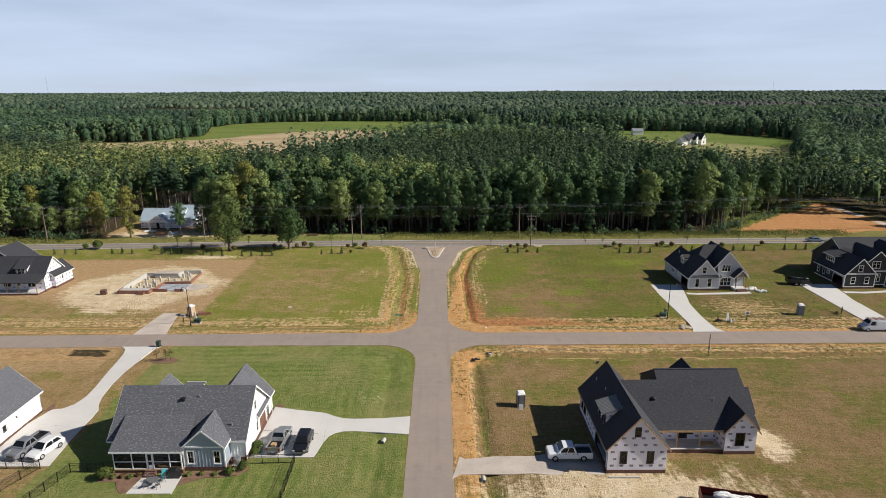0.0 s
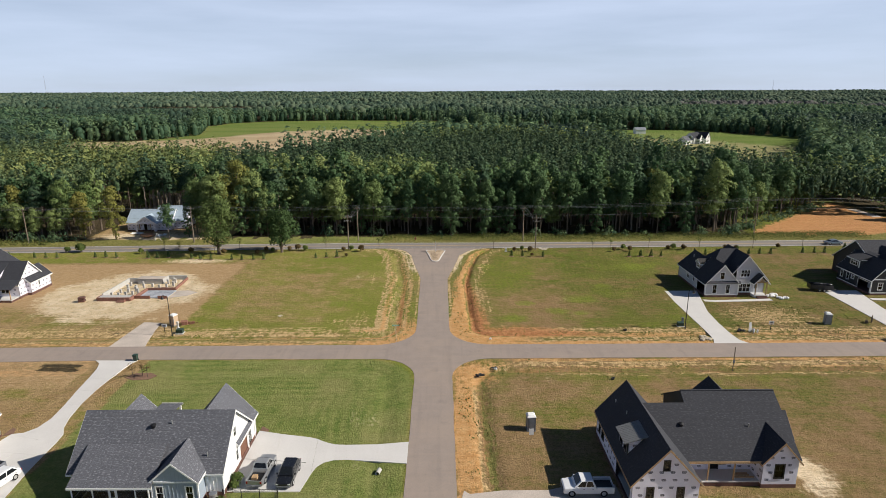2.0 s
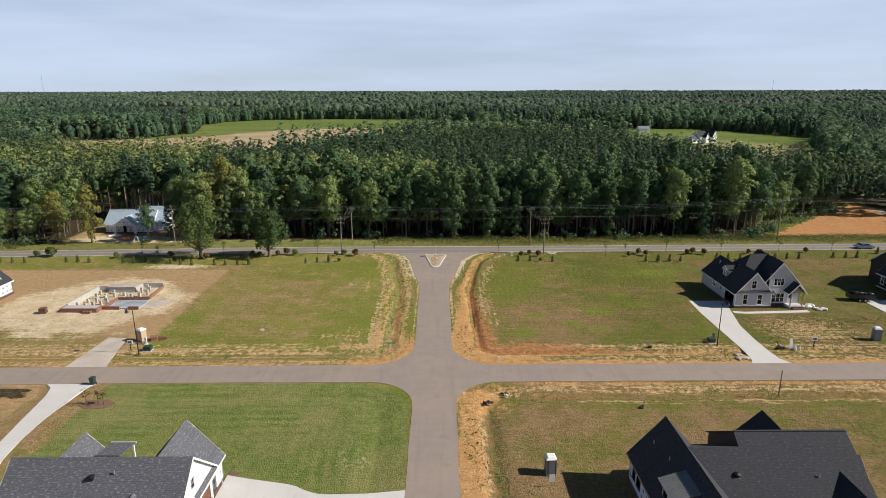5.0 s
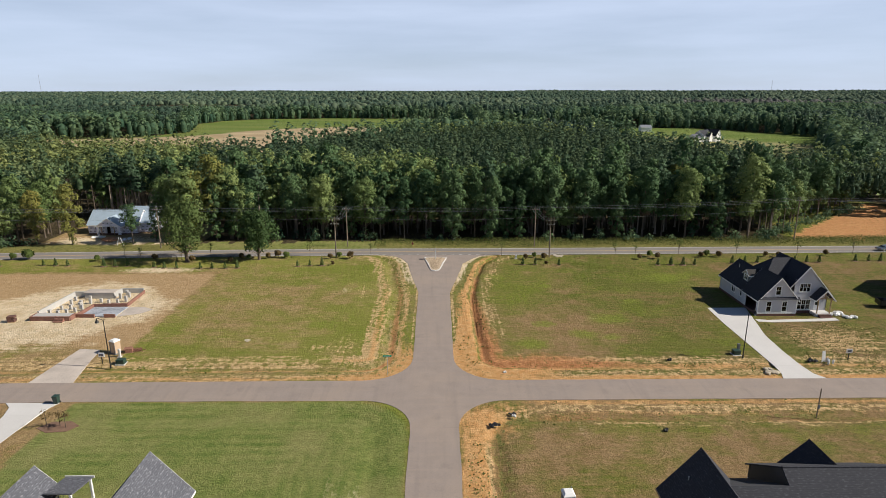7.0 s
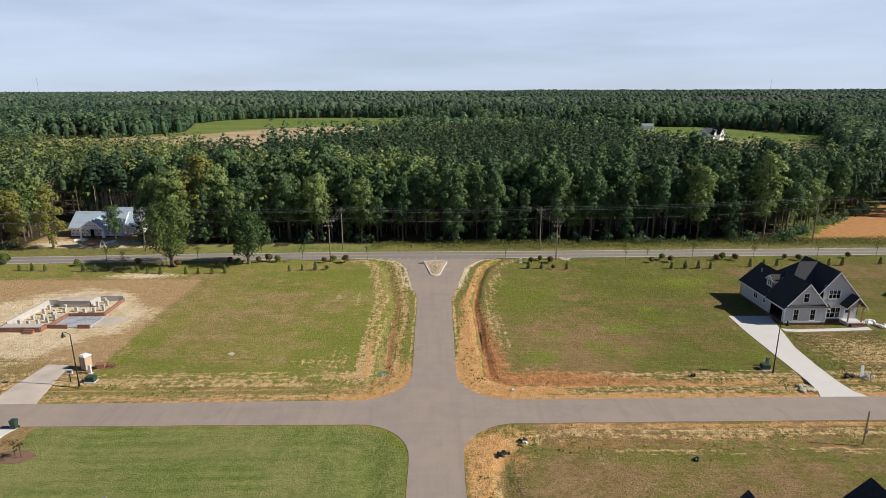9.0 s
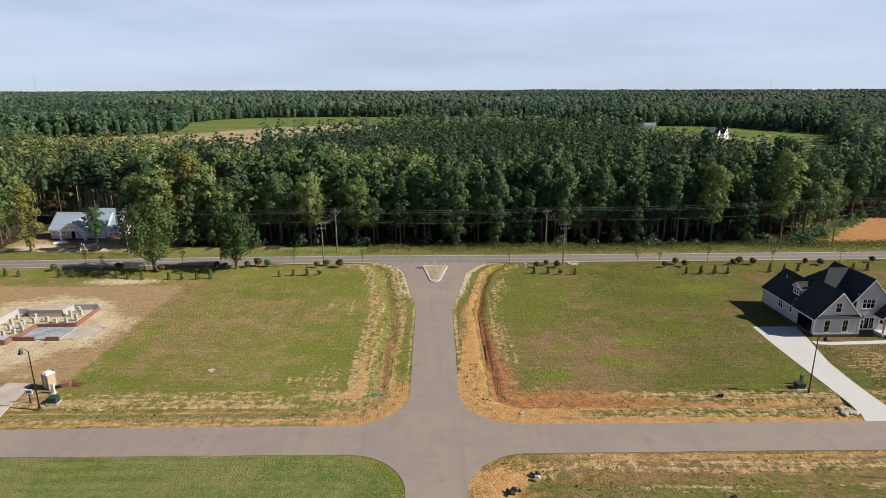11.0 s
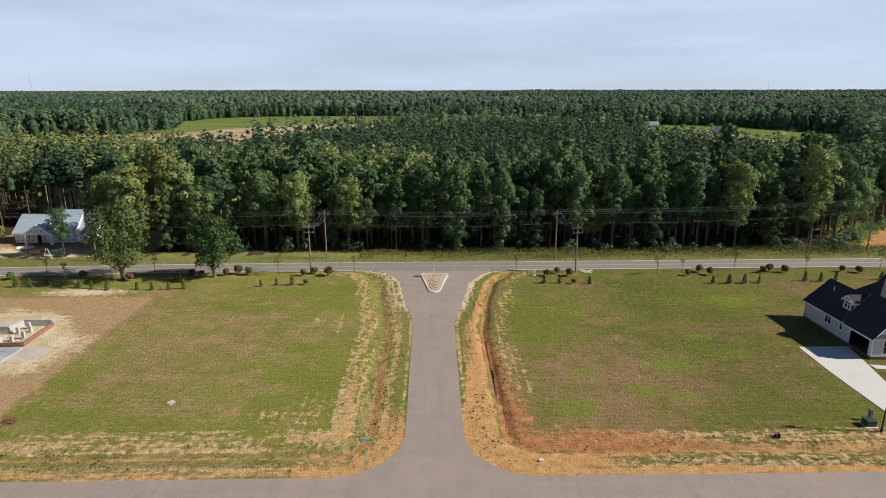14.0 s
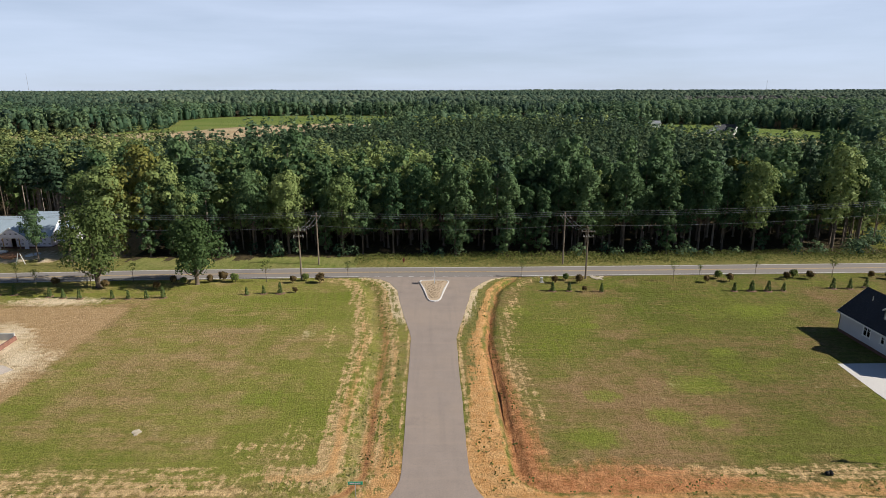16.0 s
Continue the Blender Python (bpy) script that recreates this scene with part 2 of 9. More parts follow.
M_mulch = mat("bark_mulch", (0.185, 0.108, 0.072), 0.95, vary=0.35, scale=1.5, fine=14, bump=0.04)
M_clay = mat("bare_clay", (0.45, 0.22, 0.11), 0.95, vary=0.25, scale=0.8, fine=12, bump=0.04)
M_stone = mat("pale_stones", (0.46, 0.40, 0.31), 0.9, vary=0.25, scale=2.0, island=0.3)
M_terra = mat("red_brick_loose", (0.26, 0.12, 0.08), 0.9, vary=0.25, scale=3.0, island=0.3)
M_block = mat("concrete_block", (0.44, 0.43, 0.41), 0.95, vary=0.12, scale=1.5, fine=10)
M_tyre = mat("tyre_rubber", (0.015, 0.015, 0.015), 0.85, vary=0.2, scale=5.0)


def leaf_mat(name, lo, hi, rand=0.6, island=0.5, tree=0.0):
    """Foliage: colour differs from tree to tree (rand between objects, tree within a wood) and from leaf clump to leaf clump."""
    m = bpy.data.materials.new(name)
    m.use_nodes = True
    n, l = m.node_tree.nodes, m.node_tree.links
    b = n["Principled BSDF"]
    b.inputs["Roughness"].default_value = 0.6
    b.inputs["Specular IOR Level"].default_value = 0.07
    geo, inf, at = n.new("ShaderNodeNewGeometry"), n.new("ShaderNodeObjectInfo"), n.new("ShaderNodeAttribute")
    at.attribute_name = "tint"
    a1, a2 = n.new("ShaderNodeMath"), n.new("ShaderNodeMath")
    a1.operation = a2.operation = "MULTIPLY_ADD"
    a1.inputs[1].default_value = island
    a2.inputs[1].default_value = rand
    l.new(geo.outputs["Random Per Island"], a1.inputs[0])
    l.new(at.outputs["Fac"], a1.inputs[2])
    l.new(inf.outputs["Random"], a2.inputs[0])
    l.new(a1.outputs[0], a2.inputs[2])
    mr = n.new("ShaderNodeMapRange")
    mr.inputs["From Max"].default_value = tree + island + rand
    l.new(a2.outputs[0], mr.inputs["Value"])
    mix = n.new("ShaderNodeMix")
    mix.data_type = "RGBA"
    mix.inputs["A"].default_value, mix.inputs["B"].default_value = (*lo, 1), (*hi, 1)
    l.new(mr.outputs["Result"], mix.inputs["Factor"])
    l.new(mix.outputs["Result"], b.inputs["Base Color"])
    tr = n.new("ShaderNodeBsdfTranslucent")
    l.new(mix.outputs["Result"], tr.inputs["Color"])
    ms = n.new("ShaderNodeMixShader")
    ms.inputs["Fac"].default_value = 0.28
    l.new(b.outputs[0], ms.inputs[1])
    l.new(tr.outputs[0], ms.inputs[2])
    l.new(ms.outputs[0], n["Material Output"].inputs["Surface"])
    return m


L_oak = leaf_mat("oak_leaves", (0.045, 0.097, 0.044), (0.130, 0.200, 0.086))
L_gold = leaf_mat("yellowing_leaves", (0.106, 0.144, 0.037), (0.301, 0.276, 0.080))
L_pine = leaf_mat("pine_needles", (0.044, 0.088, 0.052), (0.097, 0.149, 0.080))
L_lime = leaf_mat("yellow_green_leaves", (0.100, 0.165, 0.058), (0.253, 0.310, 0.112))
L_road = leaf_mat("dark_oak_leaves", (0.035, 0.074, 0.030), (0.095, 0.145, 0.049))
L_young = leaf_mat("young_evergreen_leaves", (0.068, 0.110, 0.037), (0.155, 0.200, 0.070))
# foliage of woods, which differs mostly from tree to tree
WOODY = dict(rand=0.0, island=0.18, tree=1.0)
W_pine = leaf_mat("plantation_needles", (0.039, 0.076, 0.046), (0.113, 0.157, 0.079), **WOODY)
W_lime = leaf_mat("light_wood_leaves", (0.087, 0.151, 0.059), (0.319, 0.370, 0.133), **WOODY)
# L_far to L_faded: some blue haze of distance is mixed into the leaf colour
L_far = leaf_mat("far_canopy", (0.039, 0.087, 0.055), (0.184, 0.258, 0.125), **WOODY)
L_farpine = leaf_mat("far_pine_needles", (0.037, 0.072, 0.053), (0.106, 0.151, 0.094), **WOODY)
L_horizon = leaf_mat("hazed_canopy", (0.047, 0.085, 0.063), (0.171, 0.215, 0.129), **WOODY)
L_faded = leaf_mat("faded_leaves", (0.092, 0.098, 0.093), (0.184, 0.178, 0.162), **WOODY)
L_olive = leaf_mat("olive_green_leaves", (0.046, 0.084, 0.028), (0.122, 0.164, 0.054))
# brighter copies of the wood foliage: sunlight put into the leaf colour
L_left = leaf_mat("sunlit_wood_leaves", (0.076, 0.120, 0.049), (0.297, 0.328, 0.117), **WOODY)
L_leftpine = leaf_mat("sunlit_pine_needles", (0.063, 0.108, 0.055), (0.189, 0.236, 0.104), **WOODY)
L_shrub = leaf_mat("shrub_leaves", (0.070, 0.105, 0.030), (0.180, 0.225, 0.065))
L_red = leaf_mat("red_leaves", (0.090, 0.065, 0.030), (0.19, 0.135, 0.06))
L_weed = leaf_mat("weeds", (0.075, 0.105, 0.028), (0.235, 0.240, 0.075), rand=0.2, island=0.3, tree=1.0)

# ---- ground: one sheet from the yards to the horizon ----
def vnoise(x, y, scale, seed=0):
    """Smooth value noise between 0 and 1."""
    x, y = x / scale, y / scale
    xi, yi = np.floor(x), np.floor(y)
    fx, fy = x - xi, y - yi
    fx, fy = fx * fx * (3 - 2 * fx), fy * fy * (3 - 2 * fy)
    h = lambda a, b: np.mod(np.sin(a * 127.1 + b * 311.7 + seed * 74.7) * 43758.5453, 1.0)
    top = h(xi, yi + 1) * (1 - fx) + h(xi + 1, yi + 1) * fx
    return (h(xi, yi) * (1 - fx) + h(xi + 1, yi) * fx) * (1 - fy) + top * fy


def sstep(a, b, v):
    t = np.clip((v - a) / (b - a), 0, 1)
    return t * t * (3 - 2 * t)


def bandm(v, lo, hi, soft):
    return sstep(lo - soft, lo + soft, v) * (1 - sstep(hi - soft, hi + soft, v))


def blob(x, y, cx, cy, rx, ry):
    return np.clip(1 - np.hypot((x - cx) / rx, (y - cy) / ry), 0, 1)


def inside(x, y, ring):
    """Which of the points lie within a closed line."""
    hit = np.zeros(x.shape, dtype=bool)
    for (x0, y0), (x1, y1) in zip(ring, ring[1:] + ring[:1]):
        if y0 != y1:
            hit ^= ((y0 > y) != (y1 > y)) & (x < (x1 - x0) * (y - y0) / (y1 - y0) + x0)
    return hit


FIELD_A = [(-100, 318), (-190, 322), (-300, 440), (-318, 512), (-262, 522), (-236, 592), (-281, 729), (-272, 800), (-237, 840), (-146, 864), (4, 840), (40, 760), (46, 660), (40, 560), (-20, 470), (-60, 380)]
FIELD_B = [(150, 245), (118, 446), (125, 560), (150, 640), (214, 645), (265, 632), (297, 576), (318, 527), (316, 498), (272, 446), (240, 398), (205, 330), (172, 262)]
FIELD_C = [(60, 600), (60, 700), (182, 690), (182, 600)]


def crop_at(x, y):
    return inside(x, y, FIELD_A) | inside(x, y, FIELD_B) | inside(x, y, FIELD_C)


def rise(x, y):
    """The land climbs a little towards the horizon."""
    return 7.0 * sstep(1500, 4800, y) + 2.0 * np.sin(x / 410.0 + y / 900.0) * sstep(1500, 2600, y)


# patches of rank grass on the vacant lot
SPOTS = ((31.3, 119.6, 3.2), (25.1, 113.1, 2.2), (19.1, 117.4, 2.0), (16.0, 109.2, 2.6), (29.6, 111.8, 1.6), (12.2, 144.4, 2.5), (50.1, 143.6, 4.0), (22.5, 138.0, 1.6), (38.0, 128.5, 1.8), (-20.0, 118.0, 2.5), (-9.5, 112.0, 2.5), (-14.0, 137.0, 2.2))
STREET_Y = (-70, 86, 100, 134, 142.8, 149.3, 154.2, 158.5, 160.5, 161.8)
STREET_E = (3.3, 3.3, 3.15, 3.1, 4.7, 5.75, 6.5, 9.0, 10.8, 14.0)
STREET_W = (2.45, 2.6, 3.05, 3.2, 4.7, 5.7, 6.3, 8.0, 9.6, 13.0)
CROSS_S, CROSS_N = 91.45, 97.0


def highway_mid(x):
    return np.interp(x, (-400, -90, -55, -14, 16, 90, 400), (152.0, 162.4, 164.0, 164.85, 164.7, 165.6, 170.0))


def from_road(x, y):
    """Distance from the nearest street edge inside each of the four corner lots."""
    u = np.where(x > 0, x - np.interp(y, STREET_Y, STREET_E), -x - np.interp(y, STREET_Y, STREET_W))
    v = np.where(y > 94, y - CROSS_N, CROSS_S - y)
    r = 8.0
    return np.where((u < r) & (v < r), r - np.hypot(r - u, r - v), np.minimum(u, v)), u, v


def axis_lines(parts_):
    out = []
    for a, b, step in parts_:
        k = max(1, int(round((b - a) / step)))
        out += list(np.linspace(a, b, k, endpoint=False))
    return out + [parts_[-1][1]]


GX = axis_lines([(-4600, -1000, 450), (-1000, -300, 70), (-300, -130, 10), (-130, -62, 1.1), (-62, 62, 0.5), (62, 130, 1.1), (130, 300, 10), (300, 1000, 70), (1000, 4600, 450)])
GY = axis_lines([(-600, -40, 80), (-40, 40, 10), (40, 110, 0.5), (110, 172, 0.7), (172, 240, 2.5), (240, 900, 14), (900, 1500, 120), (1500, 4900, 170)])
gx, gy = np.meshgrid(np.array(GX), np.array(GY))
X, Y = gx.ravel(), gy.ravel()
D, U, V = from_road(X, Y)
NE, NW = (X > 0) & (Y > 94), (X <= 0) & (Y > 94)
SE, SW = (X > 0) & (Y <= 94), (X <= 0) & (Y <= 94)
HW = Y - highway_mid(X)
near_lots = (HW < -3)
n1, n2, n3 = vnoise(X, Y, 9, 1), vnoise(X, Y, 2.6, 2), vnoise(X, Y, 1.1, 3)
wob = (n1 - 0.5) * 1.6 + (n2 - 0.5) * 0.9
north_side = sstep(0, 14, U - V)           # along the cross street rather than the main one
# relief: swales beside the streets and small unevenness
trench = lambda c, w, depth: -depth * np.exp(-((D + 0.35 * wob - c) / w) ** 2)
Z = -0.015 + 0.10 * (n1 - 0.5) * sstep(1, 4, D) + 0.05 * (n2 - 0.5) * sstep(1, 4, D)
Z += np.where(NW & near_lots, trench(4.1, 1.0, 0.40), 0)
Z += np.where(NE & near_lots, trench(4.3, 0.8, 0.25) + trench(4.4, 0.30, 0.55) * (1 - north_side) * sstep(100, 108, Y), 0)
Z += np.where(SE, trench(4.2, 1.1, 0.40), 0)
Z += np.where(SW, trench(4.0, 1.6, 0.25), 0)
Z += np.where(NE & near_lots, 0.5 * blob(X, Y, 33, 154.5, 5, 4), 0)
Z = np.where(D < 0.4, -0.012, Z)
Z = np.where(np.abs(HW) < 4.2, -0.012, Z)
Z += np.where((HW > 6) & (Y < 400), 0.35 * (vnoise(X, Y, 6, 8) - 0.5), 0)
Z = np.where((Y > 500), rise(X, Y), Z)
# what covers the soil, as weights between 0 and 1
lawn = np.where(SW & (X > -46.6 + (n2 - 0.5)), 1.0, 0) * sstep(0.15, 0.5, D)
lawn = np.maximum(lawn, np.where((HW > 3.2) & (HW < 12) & (X < -15) & (X > -62), 0.85, 0))
lawn = np.maximum(lawn, np.where((X < -66) & (X > -90) & (Y > 40) & (Y < 46), 1, 0))
main = 1 - north_side
side_n, side_m = north_side * near_lots, main * near_lots
nwm, nwn, nem, nen = NW * side_m, NW * side_n, NE * side_m, NE * side_n
Dw = D + 0.22 * wob + 0.35 * (n3 - 0.5)
up = sstep(104, 150, Y)                     # how far along the main street towards the highway
clay = np.zeros_like(X)
clay = np.maximum(clay, nwm * bandm(Dw, 1.7, 2.4, 0.3) * (0.62 - 0.35 * up))
clay = np.maximum(clay, nwm * bandm(Dw, 2.9, 3.9, 0.35) * np.interp(Y, (97, 122, 142, 152), (1.0, 0.85, 0.38, 0.15)))
clay = np.maximum(clay, nwm * bandm(Dw, 5.8, 6.9, 0.6) * np.interp(Y, (97, 120, 142, 155), (0.62, 0.55, 0.30, 0.12)))
clay = np.maximum(clay, nwn * np.maximum(bandm(Dw, 0.2, 1.3, 0.4) * 0.55, bandm(Dw, 3.3, 3.9, 0.3) * 0.70))
clay = np.maximum(clay, NW * near_lots * bandm(D, -0.5, 1.6, 0.5) * np.interp(np.abs(U - V), (0, 8, 14), (0.95, 0.8, 0.0)))
clay = np.maximum(clay, nem * bandm(Dw, 0.5 + 1.6 * up, 3.6, 0.4) * np.interp(Y, (97, 125, 145, 158), (1.1, 1.0, 0.72, 0.55)))
clay = np.maximum(clay, nen * np.maximum(bandm(Dw, -0.2, 1.3, 0.4) * 0.85, bandm(Dw, 2.9, 5.4, 0.7) * np.interp(U, (5, 30, 60), (0.75, 0.50, 0.35))))
clay = np.maximum(clay, NE * near_lots * bandm(D, -0.6, 3.6, 0.5) * np.interp(np.abs(U - V), (0, 9, 16), (1.0, 0.9, 0.0)))
clay = np.maximum(clay, SE * main * bandm(Dw, 0.0, 3.0, 0.4) * 0.80 * (0.55 + 0.8 * n1))
clay = np.maximum(clay, SE * north_side * np.maximum(bandm(Dw, 0.1, 1.2, 0.4) * 0.62, bandm(Dw, 2.6, 3.6, 0.5) * 0.35))
clay = np.maximum(clay, np.where(SW & (X < -55), bandm(D + wob, 0.0, 6.0, 1.2) * 0.28, 0))
clay = np.maximum(clay, np.where(SE, blob(X, Y, 6.5, 86, 6, 6) * 1.2, 0))
fan_w = np.interp(U - V, (-55, -30, -12, -4, 5, 13, 24), (0.5, 0.9, 2.2, 3.8, 3.8, 2.6, 1.2)) * (0.7 + 0.6 * n1)
fan_in = D + 0.3 * wob
red = np.where(NE & near_lots, sstep(3.5, 4.3, fan_in) * sstep(4.3 + 1.5 * fan_w, 4.0 + 0.35 * fan_w, fan_in) * np.interp(U - V, (-55, -30, 0, 14, 24, 40), (0.55, 0.8, 0.95, 0.78, 0.40, 0.0)), 0)
red = np.maximum(red, np.where(SE, bandm(D + 0.6 * wob, 3.6, 5.2, 0.9) * 0.30 * (0.4 + 1.2 * n1), 0))
red = np.maximum(red, nwm * bandm(Dw, 3.2, 3.7, 0.25) * np.interp(Y, (97, 130, 150), (0.75, 0.5, 0.2)))
orange = np.where((X > 94 + 2 * wob) & (HW > 5) & (Y < 240) & (Y < 172 + (X - 90) * 0.9) & (X < 156 + wob), 1.0, 0)
red = np.maximum(red, orange * 0.55)
clay = np.maximum(clay, orange * 0.9)
red = np.maximum(red, np.where((HW > 3.5) & (X < 15) & (X > -16), blob(X, Y, -7, 170.5, 8, 2.2) * 1.4, 0))
straw = nwm * np.maximum(bandm(D, 0.0, 0.4, 0.2) * 0.8, np.maximum(bandm(Dw, 1.6, 2.8, 0.35) * 0.60, bandm(Dw, 5.4, 8.2, 0.8) * (0.72 - 0.22 * up) * (0.6 + 0.8 * n1)))
straw = np.maximum(straw, nwm * bandm(Dw, 1.5, 8.5, 0.8) * (0.48 - 0.20 * up))
straw = np.maximum(straw, nwm * bandm(Dw, 8.0, 12.5, 1.8) * 0.30 * n1 * 1.6)
straw = np.maximum(straw, nwn * np.maximum(bandm(Dw, 0.0, 2.4, 0.4) * 0.50, np.maximum(bandm(Dw, 4.4, 6.6, 0.6) * 0.58, bandm(Dw, 6.4, 8.4, 0.9) * 0.44)))
straw = np.maximum(straw, nem * np.maximum(bandm(D, 0.0, 0.6, 0.25) * 0.8, bandm(Dw, 5.0, 9.0, 1.6) * 0.32 * (0.5 + n1)))
straw = np.maximum(straw, nen * np.maximum(bandm(Dw, 0.4, 3.4, 0.5) * 0.50, bandm(Dw, 4.2, 7.6, 1.0) * 0.52))
straw = np.maximum(straw, SE * (main * bandm(Dw, 1.8, 3.8, 0.6) * 0.62 + north_side * np.maximum(bandm(Dw, 0.8, 3.2, 0.6) * 0.50, bandm(Dw, 4.6, 6.4, 0.8) * 0.36)))
straw = np.maximum(straw, np.where(NE & near_lots, blob(X, Y, 66, 110, 14, 11) * 0.75, 0))
sand = sstep(0.02, 0.50, blob(X, Y, -67.5, 124.5, 21.5, 20) + 0.14 * wob)
sand = np.maximum(sand, np.clip(1.2 * blob(X, Y, -66, 112, 16, 6) * n2 * 1.6, 0, 1))
sand = np.maximum(sand, np.clip(0.9 * blob(X, Y, -62, 150, 12, 3), 0, 1))
sand = np.maximum(sand, np.clip(1.3 * blob(X, Y, -85, 176, 26, 7) * (0.5 + n2), 0, 1))
sand = np.maximum(sand, np.clip(SE * (Y < 60) * (1.25 * blob(X, Y, 24, 51, 26, 8.5) * (0.9 * n2 + 0.7 * n1 - 0.1)), 0, 1))
sand = np.maximum(sand, np.clip(SE * 1.5 * blob(X, Y, 44, 61, 4.5, 6) * n2, 0, 1))
sand = np.maximum(sand, np.where((np.abs(X) < 16) & (HW < -2) & (Y > 132), bandm(D, 0.0, 1.5, 0.3) * 1.3 * sstep(136, 146, Y), 0))
bare = np.where(NW & near_lots, sstep(-47.2, -49.6, X + 0.8 * wob) * sstep(148.5, 146.0, Y + 0.5 * wob) * sstep(102, 110, Y + 0.25 * (X + 48)), 0)
bare = np.maximum(bare, np.where(SW & (X < -55), bandm(D + wob, -1.0, 10.0, 1.5) * 0.7, 0))
bare = np.maximum(bare, np.where((X < -62) & (X > -104) & (HW > 3) & (Y < 201), 0.6, 0))
brown = 0.40 + 0.5 * (vnoise(X, Y, 22, 11) - 0.5) + 0.35 * (n1 - 0.5)
brown = np.where(NW & (X < -48.0 + 0.4 * wob) & (Y < 149), np.maximum(brown, 0.72 + 0.4 * (n1 - 0.5)), brown)
brown = np.where(NE, brown - 0.04 + 0.34 * blob(X, Y, 18, 116, 17, 18) - 0.10 * sstep(25, 38, X) + 0.2 * blob(X, Y, 48, 132, 14, 8), brown)
brown = np.where(NW & (X > -48.0), brown + 0.02 + 0.16 * blob(X, Y, -24, 124, 20, 24) - 0.20 * bandm(D + wob, 7.0, 13.0, 2.0), brown)
brown = np.where((NW & (X > -46)) | NE, brown - 0.16 * sstep(132, 150, Y), brown)
brown = np.where(NE & (X < 50), brown - 0.16 * bandm(D + wob, 8.0, 15.0, 2.5), brown)
brown = np.where(NE & (Y < 158), brown + 0.28 * sstep(56, 66, X), brown)
brown = np.where((X < -62) & (X > -106) & (HW > 3) & (Y < 201), 0.85, brown)
# darker grass eastwards: rank growth plus the duller sunward look, put into colour
lush = np.where(NE, 0.55 + 0.40 * sstep(20, 40, X), 0.0) + np.where(SE, 0.55 + 0.25 * sstep(20, 60, X), 0)
brown = np.where(SE, 0.72 + 0.5 * (n1 - 0.5) - 0.22 * bandm(V, 4.5, 8, 1.0) - 0.25 * blob(X, Y, 12, 80, 14, 12), brown)
brown = np.where(SW & (X < -46), 0.8 + 0.3 * (n1 - 0.5), brown)
brown = np.where((HW > -11) & (HW < -3), 0.25, brown)
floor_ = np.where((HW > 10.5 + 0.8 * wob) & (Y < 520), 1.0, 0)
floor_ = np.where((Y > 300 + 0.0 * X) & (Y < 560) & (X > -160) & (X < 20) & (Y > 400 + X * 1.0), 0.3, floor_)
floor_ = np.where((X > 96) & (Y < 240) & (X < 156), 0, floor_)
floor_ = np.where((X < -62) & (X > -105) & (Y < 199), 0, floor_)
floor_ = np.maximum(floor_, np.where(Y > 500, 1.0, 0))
crop = crop_at(X, Y).astype(float)
dry = np.where(inside(X, Y, FIELD_A) & (Y < np.interp(X, (-262, -206, -180, -137, -90, -22, 40), (530, 556, 612, 661, 668, 620, 590)) + 6 * np.sin(X / 17)), 1.0, 0)
dry = np.maximum(dry, np.where(inside(X, Y, FIELD_B) & (Y < np.interp(X, (150, 234, 265, 300), (560, 503, 446, 400))), 0.42, 0))
floor_ = np.where(crop > 0.5, 0, floor_)
floor_ = np.maximum(floor_, 0.85 * bandm(X + 0.6 * wob, -63.6, -56.4, 0.9) * bandm(Y + 0.4 * wob, 87.9, 90.3, 0.5))
roadside = np.maximum(nwm * np.maximum(bandm(Dw, 0.4, 1.5, 0.25) * (0.36 + 0.22 * up), bandm(Dw, 4.1, 5.3, 0.4) * 0.40), nwn * bandm(Dw, 1.5, 3.0, 0.5) * 0.34)
roadside = np.maximum(roadside, nem * np.maximum(bandm(Dw, 0.9, 2.5, 0.4) * (0.06 + 0.72 * up), bandm(Dw, 4.6, 6.0, 0.5) * 0.36 * up))
roadside = np.maximum(roadside, nen * np.maximum(bandm(Dw, 1.7, 2.5, 0.5) * (0.16 + 0.22 * n1), bandm(Dw, 7.0, 9.0, 0.9) * 0.25))
roadside = np.maximum(roadside, SE * np.maximum(main * bandm(Dw, 3.8, 5.4, 0.5) * 0.58, north_side * bandm(Dw, 3.2, 4.6, 0.5) * 0.40))
weed = np.where((HW > 3.0) & (HW < 11.5 + wob), 0.9, 0) * np.where((X < -15) & (X > -62), 0, 1)
weed = np.maximum(weed, np.clip(roadside, 0, 1))
spot = np.zeros_like(X)
for cx, cy, r in SPOTS:
    spot = np.maximum(spot, np.clip(1.6 * blob(X, Y, cx, cy, r * 1.5, r) + 0.5 * (n2 - 0.5), 0, 1) * (np.hypot(X - cx, Y - cy) < 2 * r))
nx, ny = len(GX), len(GY)
gme = bpy.data.meshes.new("ground")
quads = (np.arange((ny - 1) * nx).reshape(ny - 1, nx)[:, :-1]).ravel()
gme.vertices.add(nx * ny)
gme.vertices.foreach_set("co", np.column_stack([X, Y, Z]).astype(np.float32).ravel())
loops = np.column_stack([quads, quads + 1, quads + nx + 1, quads + nx]).astype(np.int32)
gme.loops.add(loops.size)
gme.loops.foreach_set("vertex_index", loops.ravel())
gme.polygons.add(len(quads))
gme.polygons.foreach_set("loop_start", (np.arange(len(quads)) * 4).astype(np.int32))
gme.update(calc_edges=True)
